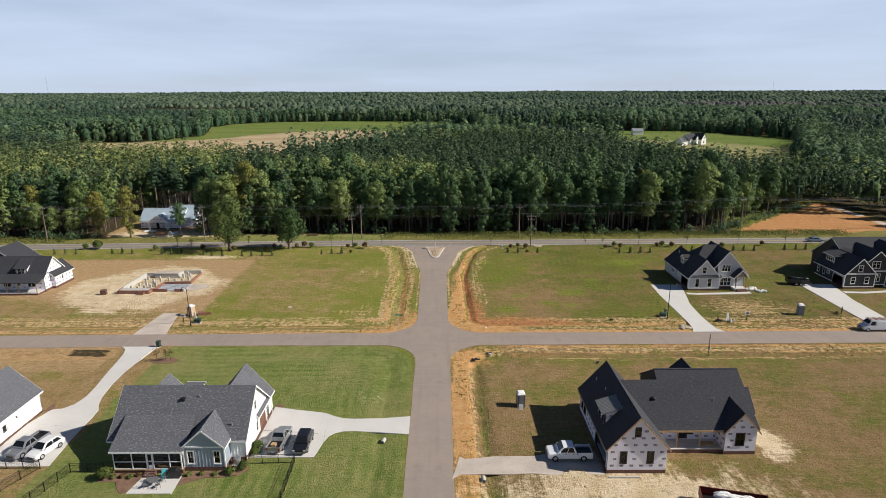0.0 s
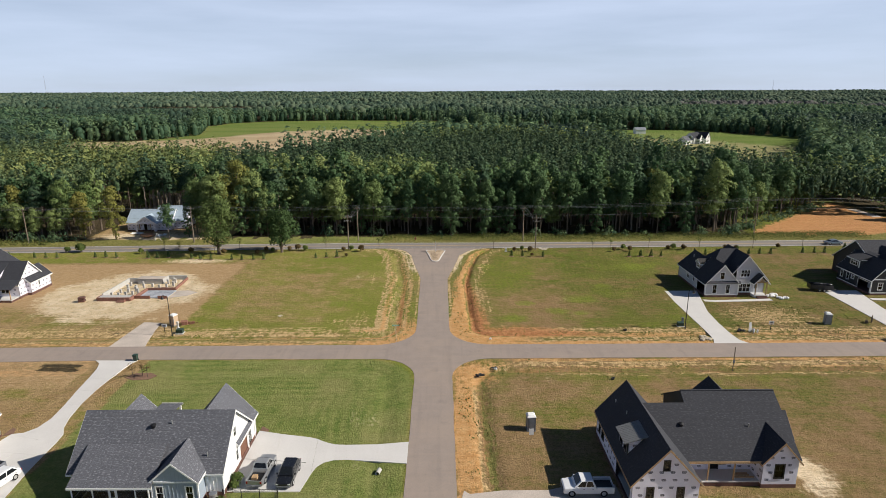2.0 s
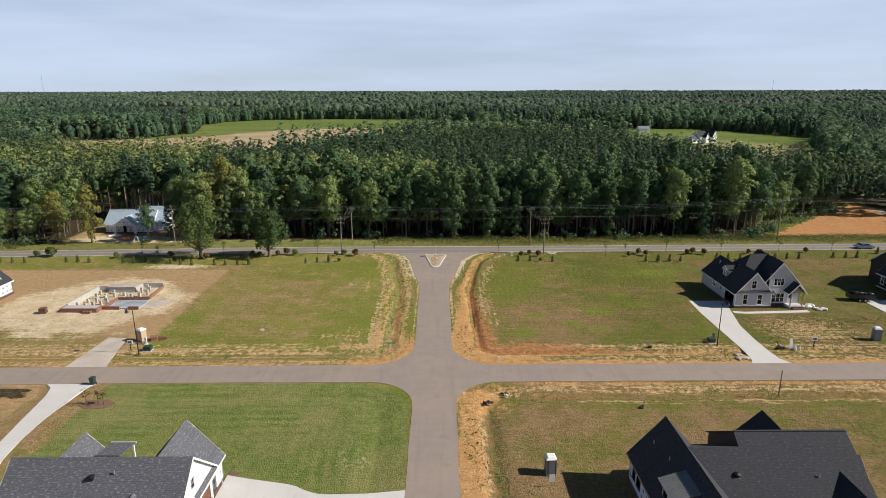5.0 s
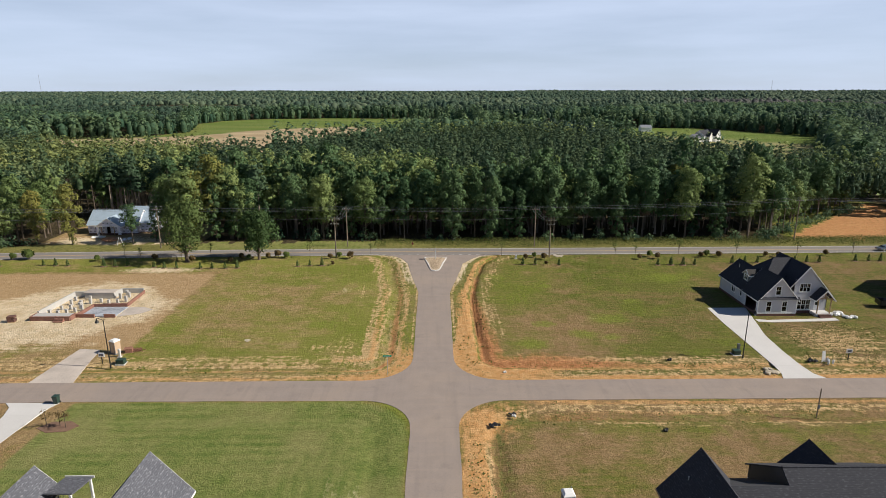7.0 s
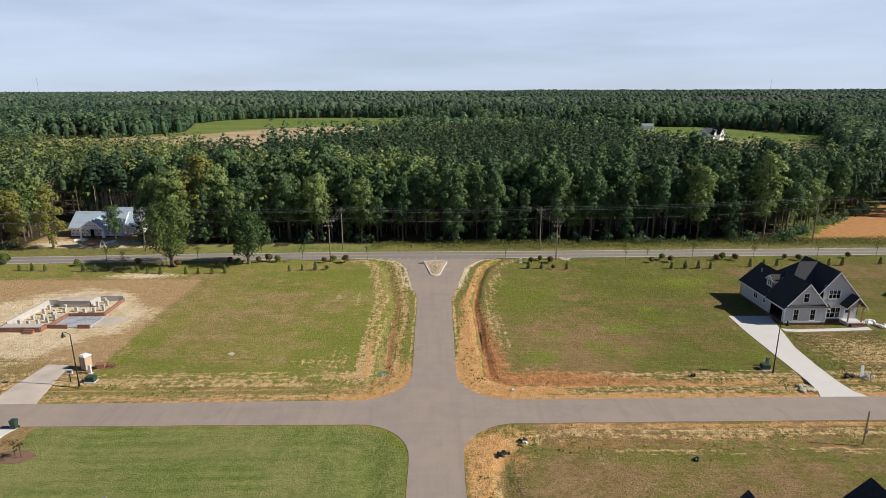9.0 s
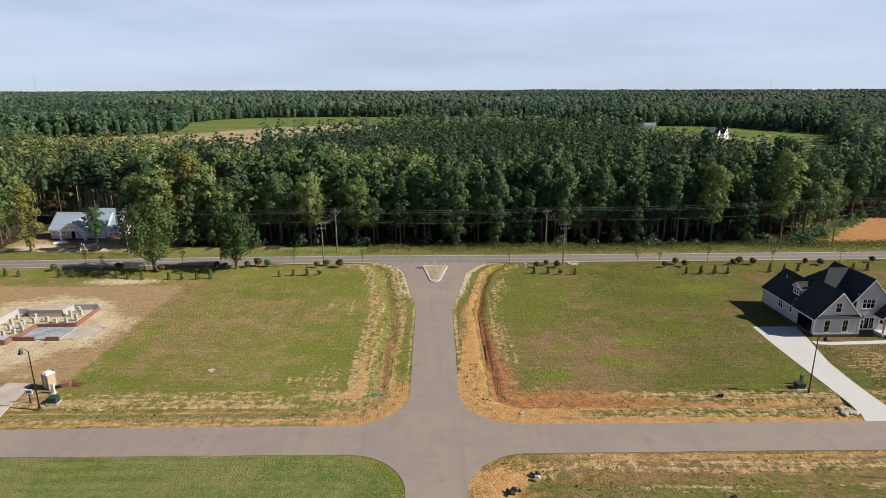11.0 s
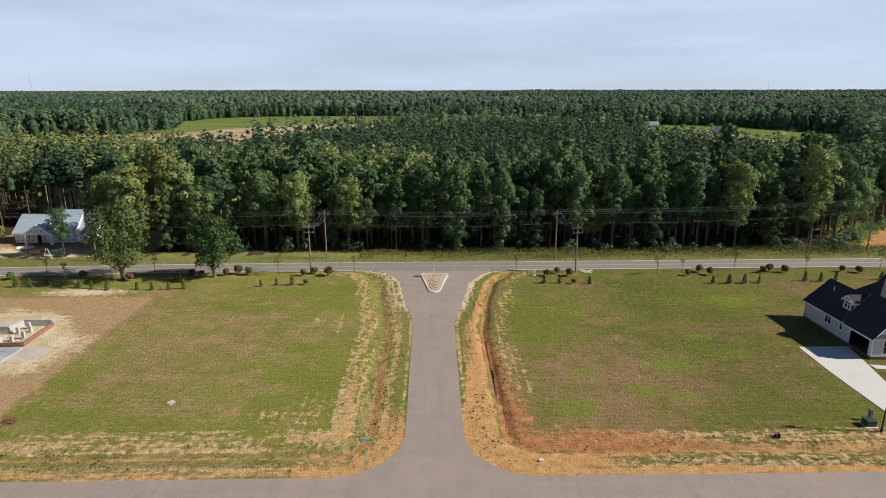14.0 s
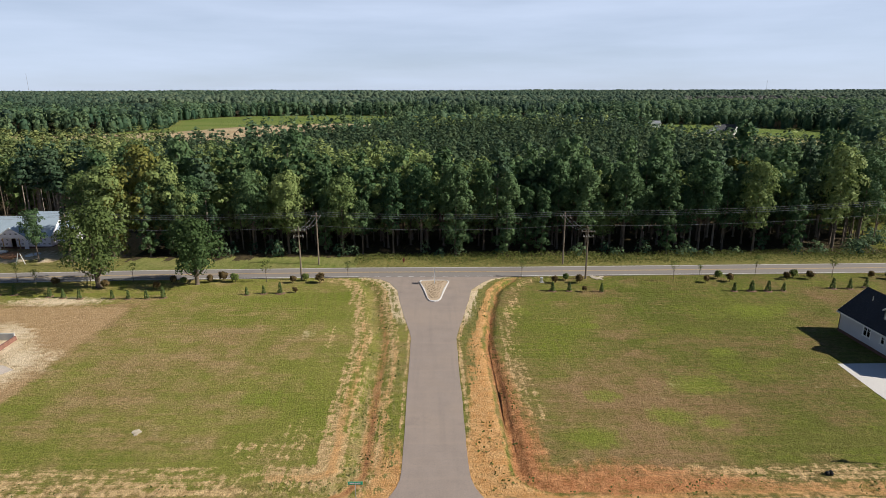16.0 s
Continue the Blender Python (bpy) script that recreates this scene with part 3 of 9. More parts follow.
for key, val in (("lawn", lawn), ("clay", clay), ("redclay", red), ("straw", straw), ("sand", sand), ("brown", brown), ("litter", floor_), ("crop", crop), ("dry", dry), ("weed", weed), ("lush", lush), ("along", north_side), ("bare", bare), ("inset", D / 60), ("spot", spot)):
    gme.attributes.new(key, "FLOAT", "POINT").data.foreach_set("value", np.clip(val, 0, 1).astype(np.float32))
gme.polygons.foreach_set("use_smooth", np.ones(len(quads), dtype=bool))


def ground_mat():
    m = bpy.data.materials.new("soil_and_grass")
    m.use_nodes = True
    n, l = m.node_tree.nodes, m.node_tree.links
    b = n["Principled BSDF"]
    b.inputs["Roughness"].default_value, b.inputs["Specular IOR Level"].default_value = 0.95, 0.1
    tc = n.new("ShaderNodeTexCoord")

    def noise_of(scale, detail=6, stretch=None, rough=0.6, turn=0.0):
        nd = n.new("ShaderNodeTexNoise")
        nd.inputs["Scale"].default_value, nd.inputs["Detail"].default_value, nd.inputs["Roughness"].default_value = scale, detail, rough
        mp = n.new("ShaderNodeMapping")
        mp.inputs["Scale"].default_value = stretch or (1, 1, 1)
        mp.inputs["Rotation"].default_value = (0, 0, turn)
        l.new(tc.outputs["Object"], mp.inputs["Vector"])
        l.new(mp.outputs["Vector"], nd.inputs["Vector"])
        return nd.outputs["Fac"]

    def math_(op, a, c, d=None):
        nd = n.new("ShaderNodeMath")
        nd.operation = op
        for i, v in enumerate((a, c, d)):
            if v is None:
                continue
            if isinstance(v, (int, float)):
                nd.inputs[i].default_value = v
            else:
                l.new(v, nd.inputs[i])
        return nd.outputs[0]

    def remap(v, a, c, lo=0.0, hi=1.0):
        nd = n.new("ShaderNodeMapRange")
        for key, q in (("From Min", a), ("From Max", c), ("To Min", lo), ("To Max", hi)):
            nd.inputs[key].default_value = q
        l.new(v, nd.inputs["Value"])
        return nd.outputs["Result"]

    def weight(key):
        nd = n.new("ShaderNodeAttribute")
        nd.attribute_name = key
        return nd.outputs["Fac"]

    def mixc(f, a, c):
        nd = n.new("ShaderNodeMix")
        nd.data_type = "RGBA"
        for key, v in (("Factor", f), ("A", a), ("B", c)):
            if isinstance(v, tuple):
                nd.inputs[key].default_value = (*v, 1)
            elif isinstance(v, (int, float)):
                nd.inputs[key].default_value = v
            else:
                l.new(v, nd.inputs[key])
        return nd.outputs["Result"]

    con = lambda v, lo=0.36, hi=0.64: remap(v, lo, hi)
    cen = lambda v, k, lo=0.36, hi=0.64: math_("MULTIPLY", math_("SUBTRACT", con(v, lo, hi), 0.5), k)
    big, mid, fine, tuft = noise_of(0.05), noise_of(0.33), noise_of(1.5, 8, rough=0.7), noise_of(4.5, 6, rough=0.7)
    patch, blade = noise_of(0.8, 6, rough=0.7), noise_of(9.0, 4, (0.6, 1.3, 1), 0.75, 0.4)
    streak = noise_of(1.0, 5, (0.14, 1.7, 1), turn=0.5)
    run_x, run_y = noise_of(1.0, 6, (0.10, 1.5, 1), 0.7), noise_of(1.0, 6, (1.5, 0.10, 1), 0.7)
    al = weight("along")
    run = math_("ADD", math_("MULTIPLY", run_x, al), math_("MULTIPLY", run_y, math_("SUBTRACT", 1.0, al)))
    spread = math_("ADD", math_("ADD", cen(patch, 0.55), cen(fine, 0.40)), cen(run, 0.65))

    def mask(key, lo=0.35, hi=0.65, rag=1.0):
        w = weight(key)
        return remap(math_("ADD", w, math_("MULTIPLY", math_("MULTIPLY", spread, rag), math_("MINIMUM", math_("MULTIPLY", w, 3.0), 1.0))), lo, hi)

    def vary(col, amount):
        """Small light and dark grains, as of single tufts and clods."""
        nd = n.new("ShaderNodeMix")
        nd.data_type, nd.blend_type = "RGBA", "MULTIPLY"
        nd.inputs["Factor"].default_value = 1.0
        bald = math_("MINIMUM", math_("ADD", math_("ADD", weight("clay"), weight("sand")), math_("MULTIPLY", math_("MAXIMUM", weight("bare"), weight("lawn")), 0.7)), 1.0)
        calm = math_("SUBTRACT", 1.0, math_("MULTIPLY", bald, 0.62))
        v = math_("ADD", math_("MULTIPLY", math_("ADD", math_("ADD", cen(fine, amount * 0.55), cen(tuft, amount * 0.75)), cen(blade, amount * 0.35)), calm), 1.0)
        comb = n.new("ShaderNodeCombineXYZ")
        for i in range(3):
            l.new(v, comb.inputs[i])
        l.new(col, nd.inputs["A"])
        l.new(comb.outputs[0], nd.inputs["B"])
        return nd.outputs["Result"]

    # mown grass of the empty lots
    gv = math_("ADD", math_("ADD", cen(mid, 0.38), cen(fine, 0.26)), math_("ADD", cen(streak, 0.30), cen(tuft, 0.16)))
    green = mixc(con(big), (0.176, 0.196, 0.036), (0.234, 0.230, 0.056))
    green = mixc(math_("MULTIPLY", weight("lush"), 0.85), green, mixc(con(big), (0.090, 0.108, 0.022), (0.125, 0.128, 0.030)))
    thatch = mixc(math_("MULTIPLY", weight("lush"), 0.75), mixc(con(mid), (0.278, 0.184, 0.088), (0.352, 0.246, 0.124)), (0.185, 0.118, 0.060))
    grass = mixc(remap(math_("ADD", math_("ADD", weight("brown"), cen(noise_of(0.13, 5, (1, 1.3, 1), 0.65, 0.4), 0.55)), gv), 0.12, 0.88), green, thatch)
    vivid = remap(math_("SUBTRACT", noise_of(0.15, 5), math_("MULTIPLY", weight("brown"), 0.22)), 0.44, 0.56)
    grass = mixc(math_("MULTIPLY", math_("MULTIPLY", vivid, con(fine)), 0.8), grass, (0.150, 0.190, 0.024))
    grass = mixc(math_("MULTIPLY", mask("spot", 0.10, 1.0), 0.72), grass, (0.185, 0.225, 0.034))
    specks = remap(noise_of(1.9, 7, (0.45, 1.5, 1), 0.75, 0.35), 0.64, 0.70)
    grass = mixc(math_("MULTIPLY", specks, math_("MULTIPLY", con(noise_of(0.11, 3)), 0.8)), grass, (0.42, 0.32, 0.19))
    # mowing rounds that follow the lot's edges
    wander = math_("ADD", math_("MULTIPLY", weight("inset"), 60.0), math_("MULTIPLY", noise_of(0.12, 3), 2.2))
    rounds = math_("SINE", math_("MULTIPLY", wander, 3.9), 0.0)
    rounds = math_("MULTIPLY", math_("MULTIPLY", rounds, con(noise_of(0.07, 3), 0.42, 0.60)), 0.5)
    grass = mixc(remap(math_("ADD", math_("MULTIPLY", rounds, 0.6), cen(streak, 0.25)), 0.05, 0.5, 0.0, 0.42), grass, (0.26, 0.205, 0.085))
    # lawn
    stripe = n.new("ShaderNodeTexWave")
    stripe.inputs["Scale"].default_value, stripe.inputs["Distortion"].default_value, stripe.inputs["Detail"].default_value = 0.16, 2.5, 3
    l.new(tc.outputs["Object"], stripe.inputs["Vector"])
    lv = math_("ADD", math_("ADD", math_("MULTIPLY", stripe.outputs["Fac"], 0.10), math_("MULTIPLY", rounds, 0.75)), math_("ADD", math_("MULTIPLY", con(mid), 0.5), math_("MULTIPLY", con(fine), 0.4)))
    turf = mixc(lv, (0.122, 0.172, 0.038), (0.225, 0.242, 0.078))
    turf = mixc(math_("MULTIPLY", remap(noise_of(0.10, 5), 0.44, 0.64), 0.7), turf, (0.262, 0.248, 0.098))
    col = mixc(weight("lawn"), grass, turf)
    col = mixc(mask("bare", 0.2, 0.8, 0.5), col, mixc(con(patch), (0.375, 0.248, 0.128), (0.450, 0.315, 0.172)))
    col = mixc(mask("straw"), col, mixc(con(fine), (0.40, 0.268, 0.120), (0.58, 0.425, 0.230)))
    col = mixc(mask("clay", 0.22, 0.72, 0.6), col, mixc(con(patch), (0.51, 0.265, 0.098), (0.61, 0.375, 0.175)))
    col = mixc(mask("redclay", 0.15, 0.8, 0.7), col, mixc(con(patch), (0.34, 0.140, 0.060), (0.53, 0.265, 0.120)))
    col = mixc(mask("sand", 0.18, 0.62, 0.7), col, mixc(con(mid), (0.57, 0.440, 0.270), (0.72, 0.600, 0.425)))
    tufts = math_("MULTIPLY", remap(noise_of(1.0, 8, rough=0.78), 0.56, 0.63), math_("MINIMUM", math_("ADD", weight("clay"), math_("ADD", weight("straw"), weight("sand"))), 1.0))
    col = mixc(math_("MULTIPLY", tufts, 0.65), col, mixc(con(fine), (0.085, 0.10, 0.028), (0.16, 0.155, 0.05)))
    col = mixc(mask("weed"), col, mixc(con(fine), (0.125, 0.140, 0.034), (0.250, 0.220, 0.080)))
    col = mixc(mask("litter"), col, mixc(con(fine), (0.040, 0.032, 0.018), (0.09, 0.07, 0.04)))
    col = vary(col, 0.64)
    col = mixc(weight("crop"), col, mixc(con(noise_of(0.02, 3, (0.3, 1, 1))), (0.115, 0.17, 0.035), (0.165, 0.20, 0.055)))
    col = mixc(weight("dry"), col, mixc(con(noise_of(0.03)), (0.36, 0.27, 0.16), (0.48, 0.38, 0.24)))
    l.new(col, b.inputs["Base Color"])
    bp = n.new("ShaderNodeBump")
    bp.inputs["Strength"].default_value, bp.inputs["Distance"].default_value = 0.85, 0.25
    l.new(math_("ADD", math_("ADD", fine, math_("MULTIPLY", tuft, 1.2)), math_("MULTIPLY", streak, 0.6)), bp.inputs["Height"])
    l.new(bp.outputs["Normal"], b.inputs["Normal"])
    return m


gme.materials.append(ground_mat())
tagged(new("ground", gme), "mown grass, bare clay and far farmland", "ground", kind="structure")


def sheet(name, outline, z, material, label, category, kind="structure", thick=0.12):
    """A flat paved piece with a given outline (counter-clockwise)."""
    bm = bmesh.new()
    vs = [bm.verts.new((x, y, z)) for x, y in outline]
    f = bm.faces.new(vs)
    if f.normal.z < 0:
        f.normal_flip()
    f.normal_update()
    ext = bmesh.ops.extrude_face_region(bm, geom=[f])
    for q in ext["geom"]:
        if isinstance(q, bmesh.types.BMVert):
            q.co.z -= thick
    bmesh.ops.recalc_face_normals(bm, faces=bm.faces[:])
    bmesh.ops.triangulate(bm, faces=[q for q in bm.faces if len(q.verts) > 4])
    me = bpy.data.meshes.new(name)
    bm.to_mesh(me)
    bm.free()
    me.materials.append(material)
    return tagged(new(name, me), label, category, kind=kind)


def arc(cx, cy, r, a0, a1, k=10):
    return [(cx + r * math.cos(radians(a0 + (a1 - a0) * i / k)), cy + r * math.sin(radians(a0 + (a1 - a0) * i / k))) for i in range(k + 1)]


def edge_jitter(pts, amount, seed):
    """A ragged pavement edge: extra points, each pushed a few centimetres."""
    rng = random.Random(seed)
    out = []
    for (x0, y0), (x1, y1) in zip(pts, pts[1:]):
        k = max(1, int(math.hypot(x1 - x0, y1 - y0) / 2.5))
        for i in range(k):
            out.append((x0 + (x1 - x0) * i / k + rng.uniform(-amount, amount), y0 + (y1 - y0) * i / k + rng.uniform(-amount, amount)))
    return out + [pts[-1]]


R1, R2 = 7.0, 6.5
east = list(zip(STREET_E, STREET_Y))
west = [(-a, b_) for a, b_ in zip(STREET_W, STREET_Y)]
street_outline = edge_jitter([(x, y) for x, y in east], 0.06, 1) + [(14.0, 162.2), (-13.0, 162.2)] + edge_jitter(west[::-1], 0.06, 2)
sheet("main_street", street_outline, 0.02, M_asphalt, "worn grey-brown asphalt subdivision street without kerbs", "road")
cross_outline = (edge_jitter([(-260, 89.5), (-70, 91.0), (-47, CROSS_S + 0.1), (-2.6 - R2, CROSS_S)], 0.05, 3) + arc(-2.6 - R2, CROSS_S - R2, R2, 90, 0)[1:]
                 + arc(3.3 + R2, CROSS_S - R2, R2, 180, 90) + edge_jitter([(3.3 + R2, CROSS_S), (60, CROSS_S + 0.15), (260, 93.0)], 0.05, 4)[1:]
                 + edge_jitter([(260, 98.5), (60, CROSS_N + 0.05), (3.15 + R1, CROSS_N)], 0.05, 5) + arc(3.15 + R1, CROSS_N + R1, R1, 270, 180)[1:]
                 + arc(-3.05 - R1, CROSS_N + R1, R1, 0, -90) + edge_jitter([(-3.05 - R1, CROSS_N), (-50, CROSS_N - 0.2), (-260, 94.0)], 0.05, 6)[1:])
sheet("cross_street", cross_outline, 0.026, M_asphalt, "grey-brown asphalt cross street with rounded corners", "road")
hx = [-700, -400, -240, -150, -90, -55, -30, -14, 0, 16, 50, 90, 150, 240, 400, 700]
hm = [float(highway_mid(np.array(float(a)))) for a in hx]
sheet("highway", [(a, m_ - 3.1) for a, m_ in zip(hx, hm)] + [(a, m_ + 3.1) for a, m_ in zip(hx[::-1], hm[::-1])], 0.034, M_highway, "two-lane asphalt highway with painted lines", "road")
paint = {"yellow_line": (M_yellow, (-0.15, 0.15), 0.17), "edge_line": (M_line, (-2.75, 2.75), 0.20)}
for key, (mm, offs, w) in paint.items():
    for o in offs:
        s = Shape()
        for i in range(len(hx) - 1):
            if key == "edge_line" and o < 0 and hx[i] >= -14 and hx[i + 1] <= 16:
                continue
            a, b_, ya, yb = hx[i], hx[i + 1], hm[i] + o, hm[i + 1] + o
            s.add([(a, ya - w / 2, 0.050), (b_, yb - w / 2, 0.050), (b_, yb + w / 2, 0.050), (a, ya + w / 2, 0.050)], [(0, 1, 2, 3)])
        tagged(new(key, s.mesh(key, mm)), ("double yellow centre line" if key == "yellow_line" else "white edge line") + " painted on the highway", "road marking", kind="structure")
s = Shape()
for i in range(13):
    s.box(-13 + i * 2.1, -12.1 + i * 2.1, 161.95, 162.05, 0.036, 0.041)
single("edge_line", s, M_line, "dashed white line across the street mouth", "road marking", kind="structure")

# ---- driveways ----
def drive(name, left, right, material, label, step=3.6, gap=0.009, z=0.05, category="driveway"):
    """Concrete poured in panels between two edge lines that run the same way; saw-cut joints between the panels."""
    top = root(name, left[0][0], left[0][1], label, category, kind="structure")
    k = 0
    for (l0, l1), (r0, r1) in zip(zip(left, left[1:]), zip(right, right[1:])):
        length = (math.dist(l0, l1) + math.dist(r0, r1)) / 2
        cuts = max(1, round(length / step))
        for i in range(cuts):
            g = gap / length / 2 if length > 2.4 else 0.0
            a, b = i / cuts + g, (i + 1) / cuts - g
            lerp = lambda p, q, t: (p[0] + (q[0] - p[0]) * t, p[1] + (q[1] - p[1]) * t)
            halves = [(0.0, 0.5 - 0.012 / 3), (0.5 + 0.012 / 3, 1.0)] if math.dist(l0, r0) > 7.5 else [(0.0, 1.0)]
            for h0, h1 in halves:
                cs = []
                for t, h in ((a, h0), (a, h1), (b, h1), (b, h0)):
                    p = lerp(lerp(l0, l1, t), lerp(r0, r1, t), h)
                    cs.append((p[0], p[1], z))
                s = Shape()
                cs2 = cs if (Vector(cs[1]) - Vector(cs[0])).cross(Vector(cs[2]) - Vector(cs[0])).z > 0 else cs[::-1]
                s.slab(cs2, 0.16)
                part("panel", s, material, top)
                k += 1
    return top


drive("driveway", [(49.4, 97.0), (50.0, 98.4), (50.3, 101), (50.35, 106), (50.4, 112), (50.45, 117.5), (50.9, 124.8)],
      [(55.6, 97.0), (54.6, 98.4), (54.3, 101), (54.4, 106), (54.9, 112), (56.2, 117.2), (58.0, 124.8)], M_concrete, "new pale concrete driveway to the grey house")
drive("driveway", [(85.7, 97.2), (85.4, 104), (85.4, 112), (85.6, 124.5)], [(91.6, 97.2), (90.8, 104), (91.2, 114), (93.2, 124.5)], M_concrete, "new pale concrete driveway to the black house")
drive("driveway", [(-2.55, 67.5), (-6.4, 67.0), (-10.3, 66.9), (-11.7, 67.0), (-12.6, 67.3), (-13.4, 67.7), (-14.2, 68.2)],
      [(-2.55, 63.0), (-6.2, 63.45), (-9.8, 63.8), (-11.4, 63.75), (-12.5, 63.3), (-13.2, 62.5), (-13.6, 61.2)], M_concrete, "pale concrete driveway beside the blue-grey house")
drive("parking_pad", [(-14.22, 68.22), (-15.2, 68.6), (-19.1, 69.4), (-22.3, 70.2)], [(-13.62, 61.1), (-14.2, 58.0), (-18.2, 58.0), (-22.3, 58.0)], M_concrete, "pale concrete parking pad before the garage doors", 6.0)
drive("driveway", [(-55.6, 91.3), (-54.4, 90.2), (-53.7, 88.2), (-53.2, 85), (-52.7, 81.2), (-52.0, 77), (-51.6, 73.5), (-52.0, 71.2), (-53.0, 70.0), (-54.4, 69.7), (-55.36, 66), (-55.3, 62), (-55.0, 56.4)],
      [(-48.6, 91.3), (-49.2, 90.0), (-49.5, 88.2), (-49.7, 85), (-49.9, 81.2), (-49.7, 77), (-49.2, 73.5), (-48.5, 71.2), (-47.6, 69.6), (-47.3, 67.5), (-47.2, 65), (-46.9, 61), (-46.3, 56.4)], M_concrete, "broad pale concrete driveway beside the white house")
drive("front_walk", [(56.9, 119.2), (59, 118.7), (64, 119.0), (69.3, 119.3), (71.4, 119.6)], [(56.9, 118.0), (59, 117.7), (64, 117.9), (69.3, 118.2), (71.4, 118.4)], M_concrete, "narrow concrete walk to the porch of the grey house", 1.5, category="walk")
drive("front_walk", [(92.5, 119.6), (97, 119.2), (103, 120.0), (110, 121)], [(92.5, 118.4), (97, 118.1), (103, 118.9), (110, 119.8)], M_concrete, "narrow concrete walk to the black house", 1.5, category="walk")
sheet("gravel_drive", edge_jitter([(-56.3, 96.6), (-50.0, 96.8), (-51.2, 101), (-52.2, 107.6), (-55.6, 107.9), (-55.9, 103), (-56.3, 96.6)], 0.12, 8)[:-1], 0.022, M_gravel, "compacted gravel construction entrance on the vacant lot", "driveway")
sheet("gravel_drive", edge_jitter([(3.1, 53.6), (4.2, 54.2), (6.5, 54.5), (10, 54.7), (15, 54.4), (21.2, 54.5), (21.4, 59.2), (17, 58.9), (13.4, 57.9), (8.5, 57.9), (5.0, 57.6), (4.0, 57.9), (3.1, 58.9)], 0.3, 9)[:-1], 0.022, M_gravel, "compacted gravel drive to the unfinished house", "driveway")

sheet("farm_track", edge_jitter([(149.6, 168.2), (152.6, 168.4), (152.7, 186), (154.2, 208), (153.4, 226), (146, 262), (143, 262), (150.0, 225), (151.2, 208), (149.6, 186), (149.6, 168.2)], 0.15, 12)[:-1], 0.03, M_gravel, "pale gravel farm track beside the orange soil", "track")

# ---- houses ----
M_screen = bpy.data.materials.new("insect_screen")
M_screen.use_nodes = True
_n, _l = M_screen.node_tree.nodes, M_screen.node_tree.links
_n["Principled BSDF"].inputs["Base Color"].default_value = (0.02, 0.02, 0.022, 1)
_mx, _tr = _n.new("ShaderNodeMixShader"), _n.new("ShaderNodeBsdfTransparent")
_mx.inputs["Fac"].default_value = 0.6
_l.new(_tr.outputs[0], _mx.inputs[1])
_l.new(_n["Principled BSDF"].outputs[0], _mx.inputs[2])
_l.new(_mx.outputs[0], _n["Material Output"].inputs["Surface"])


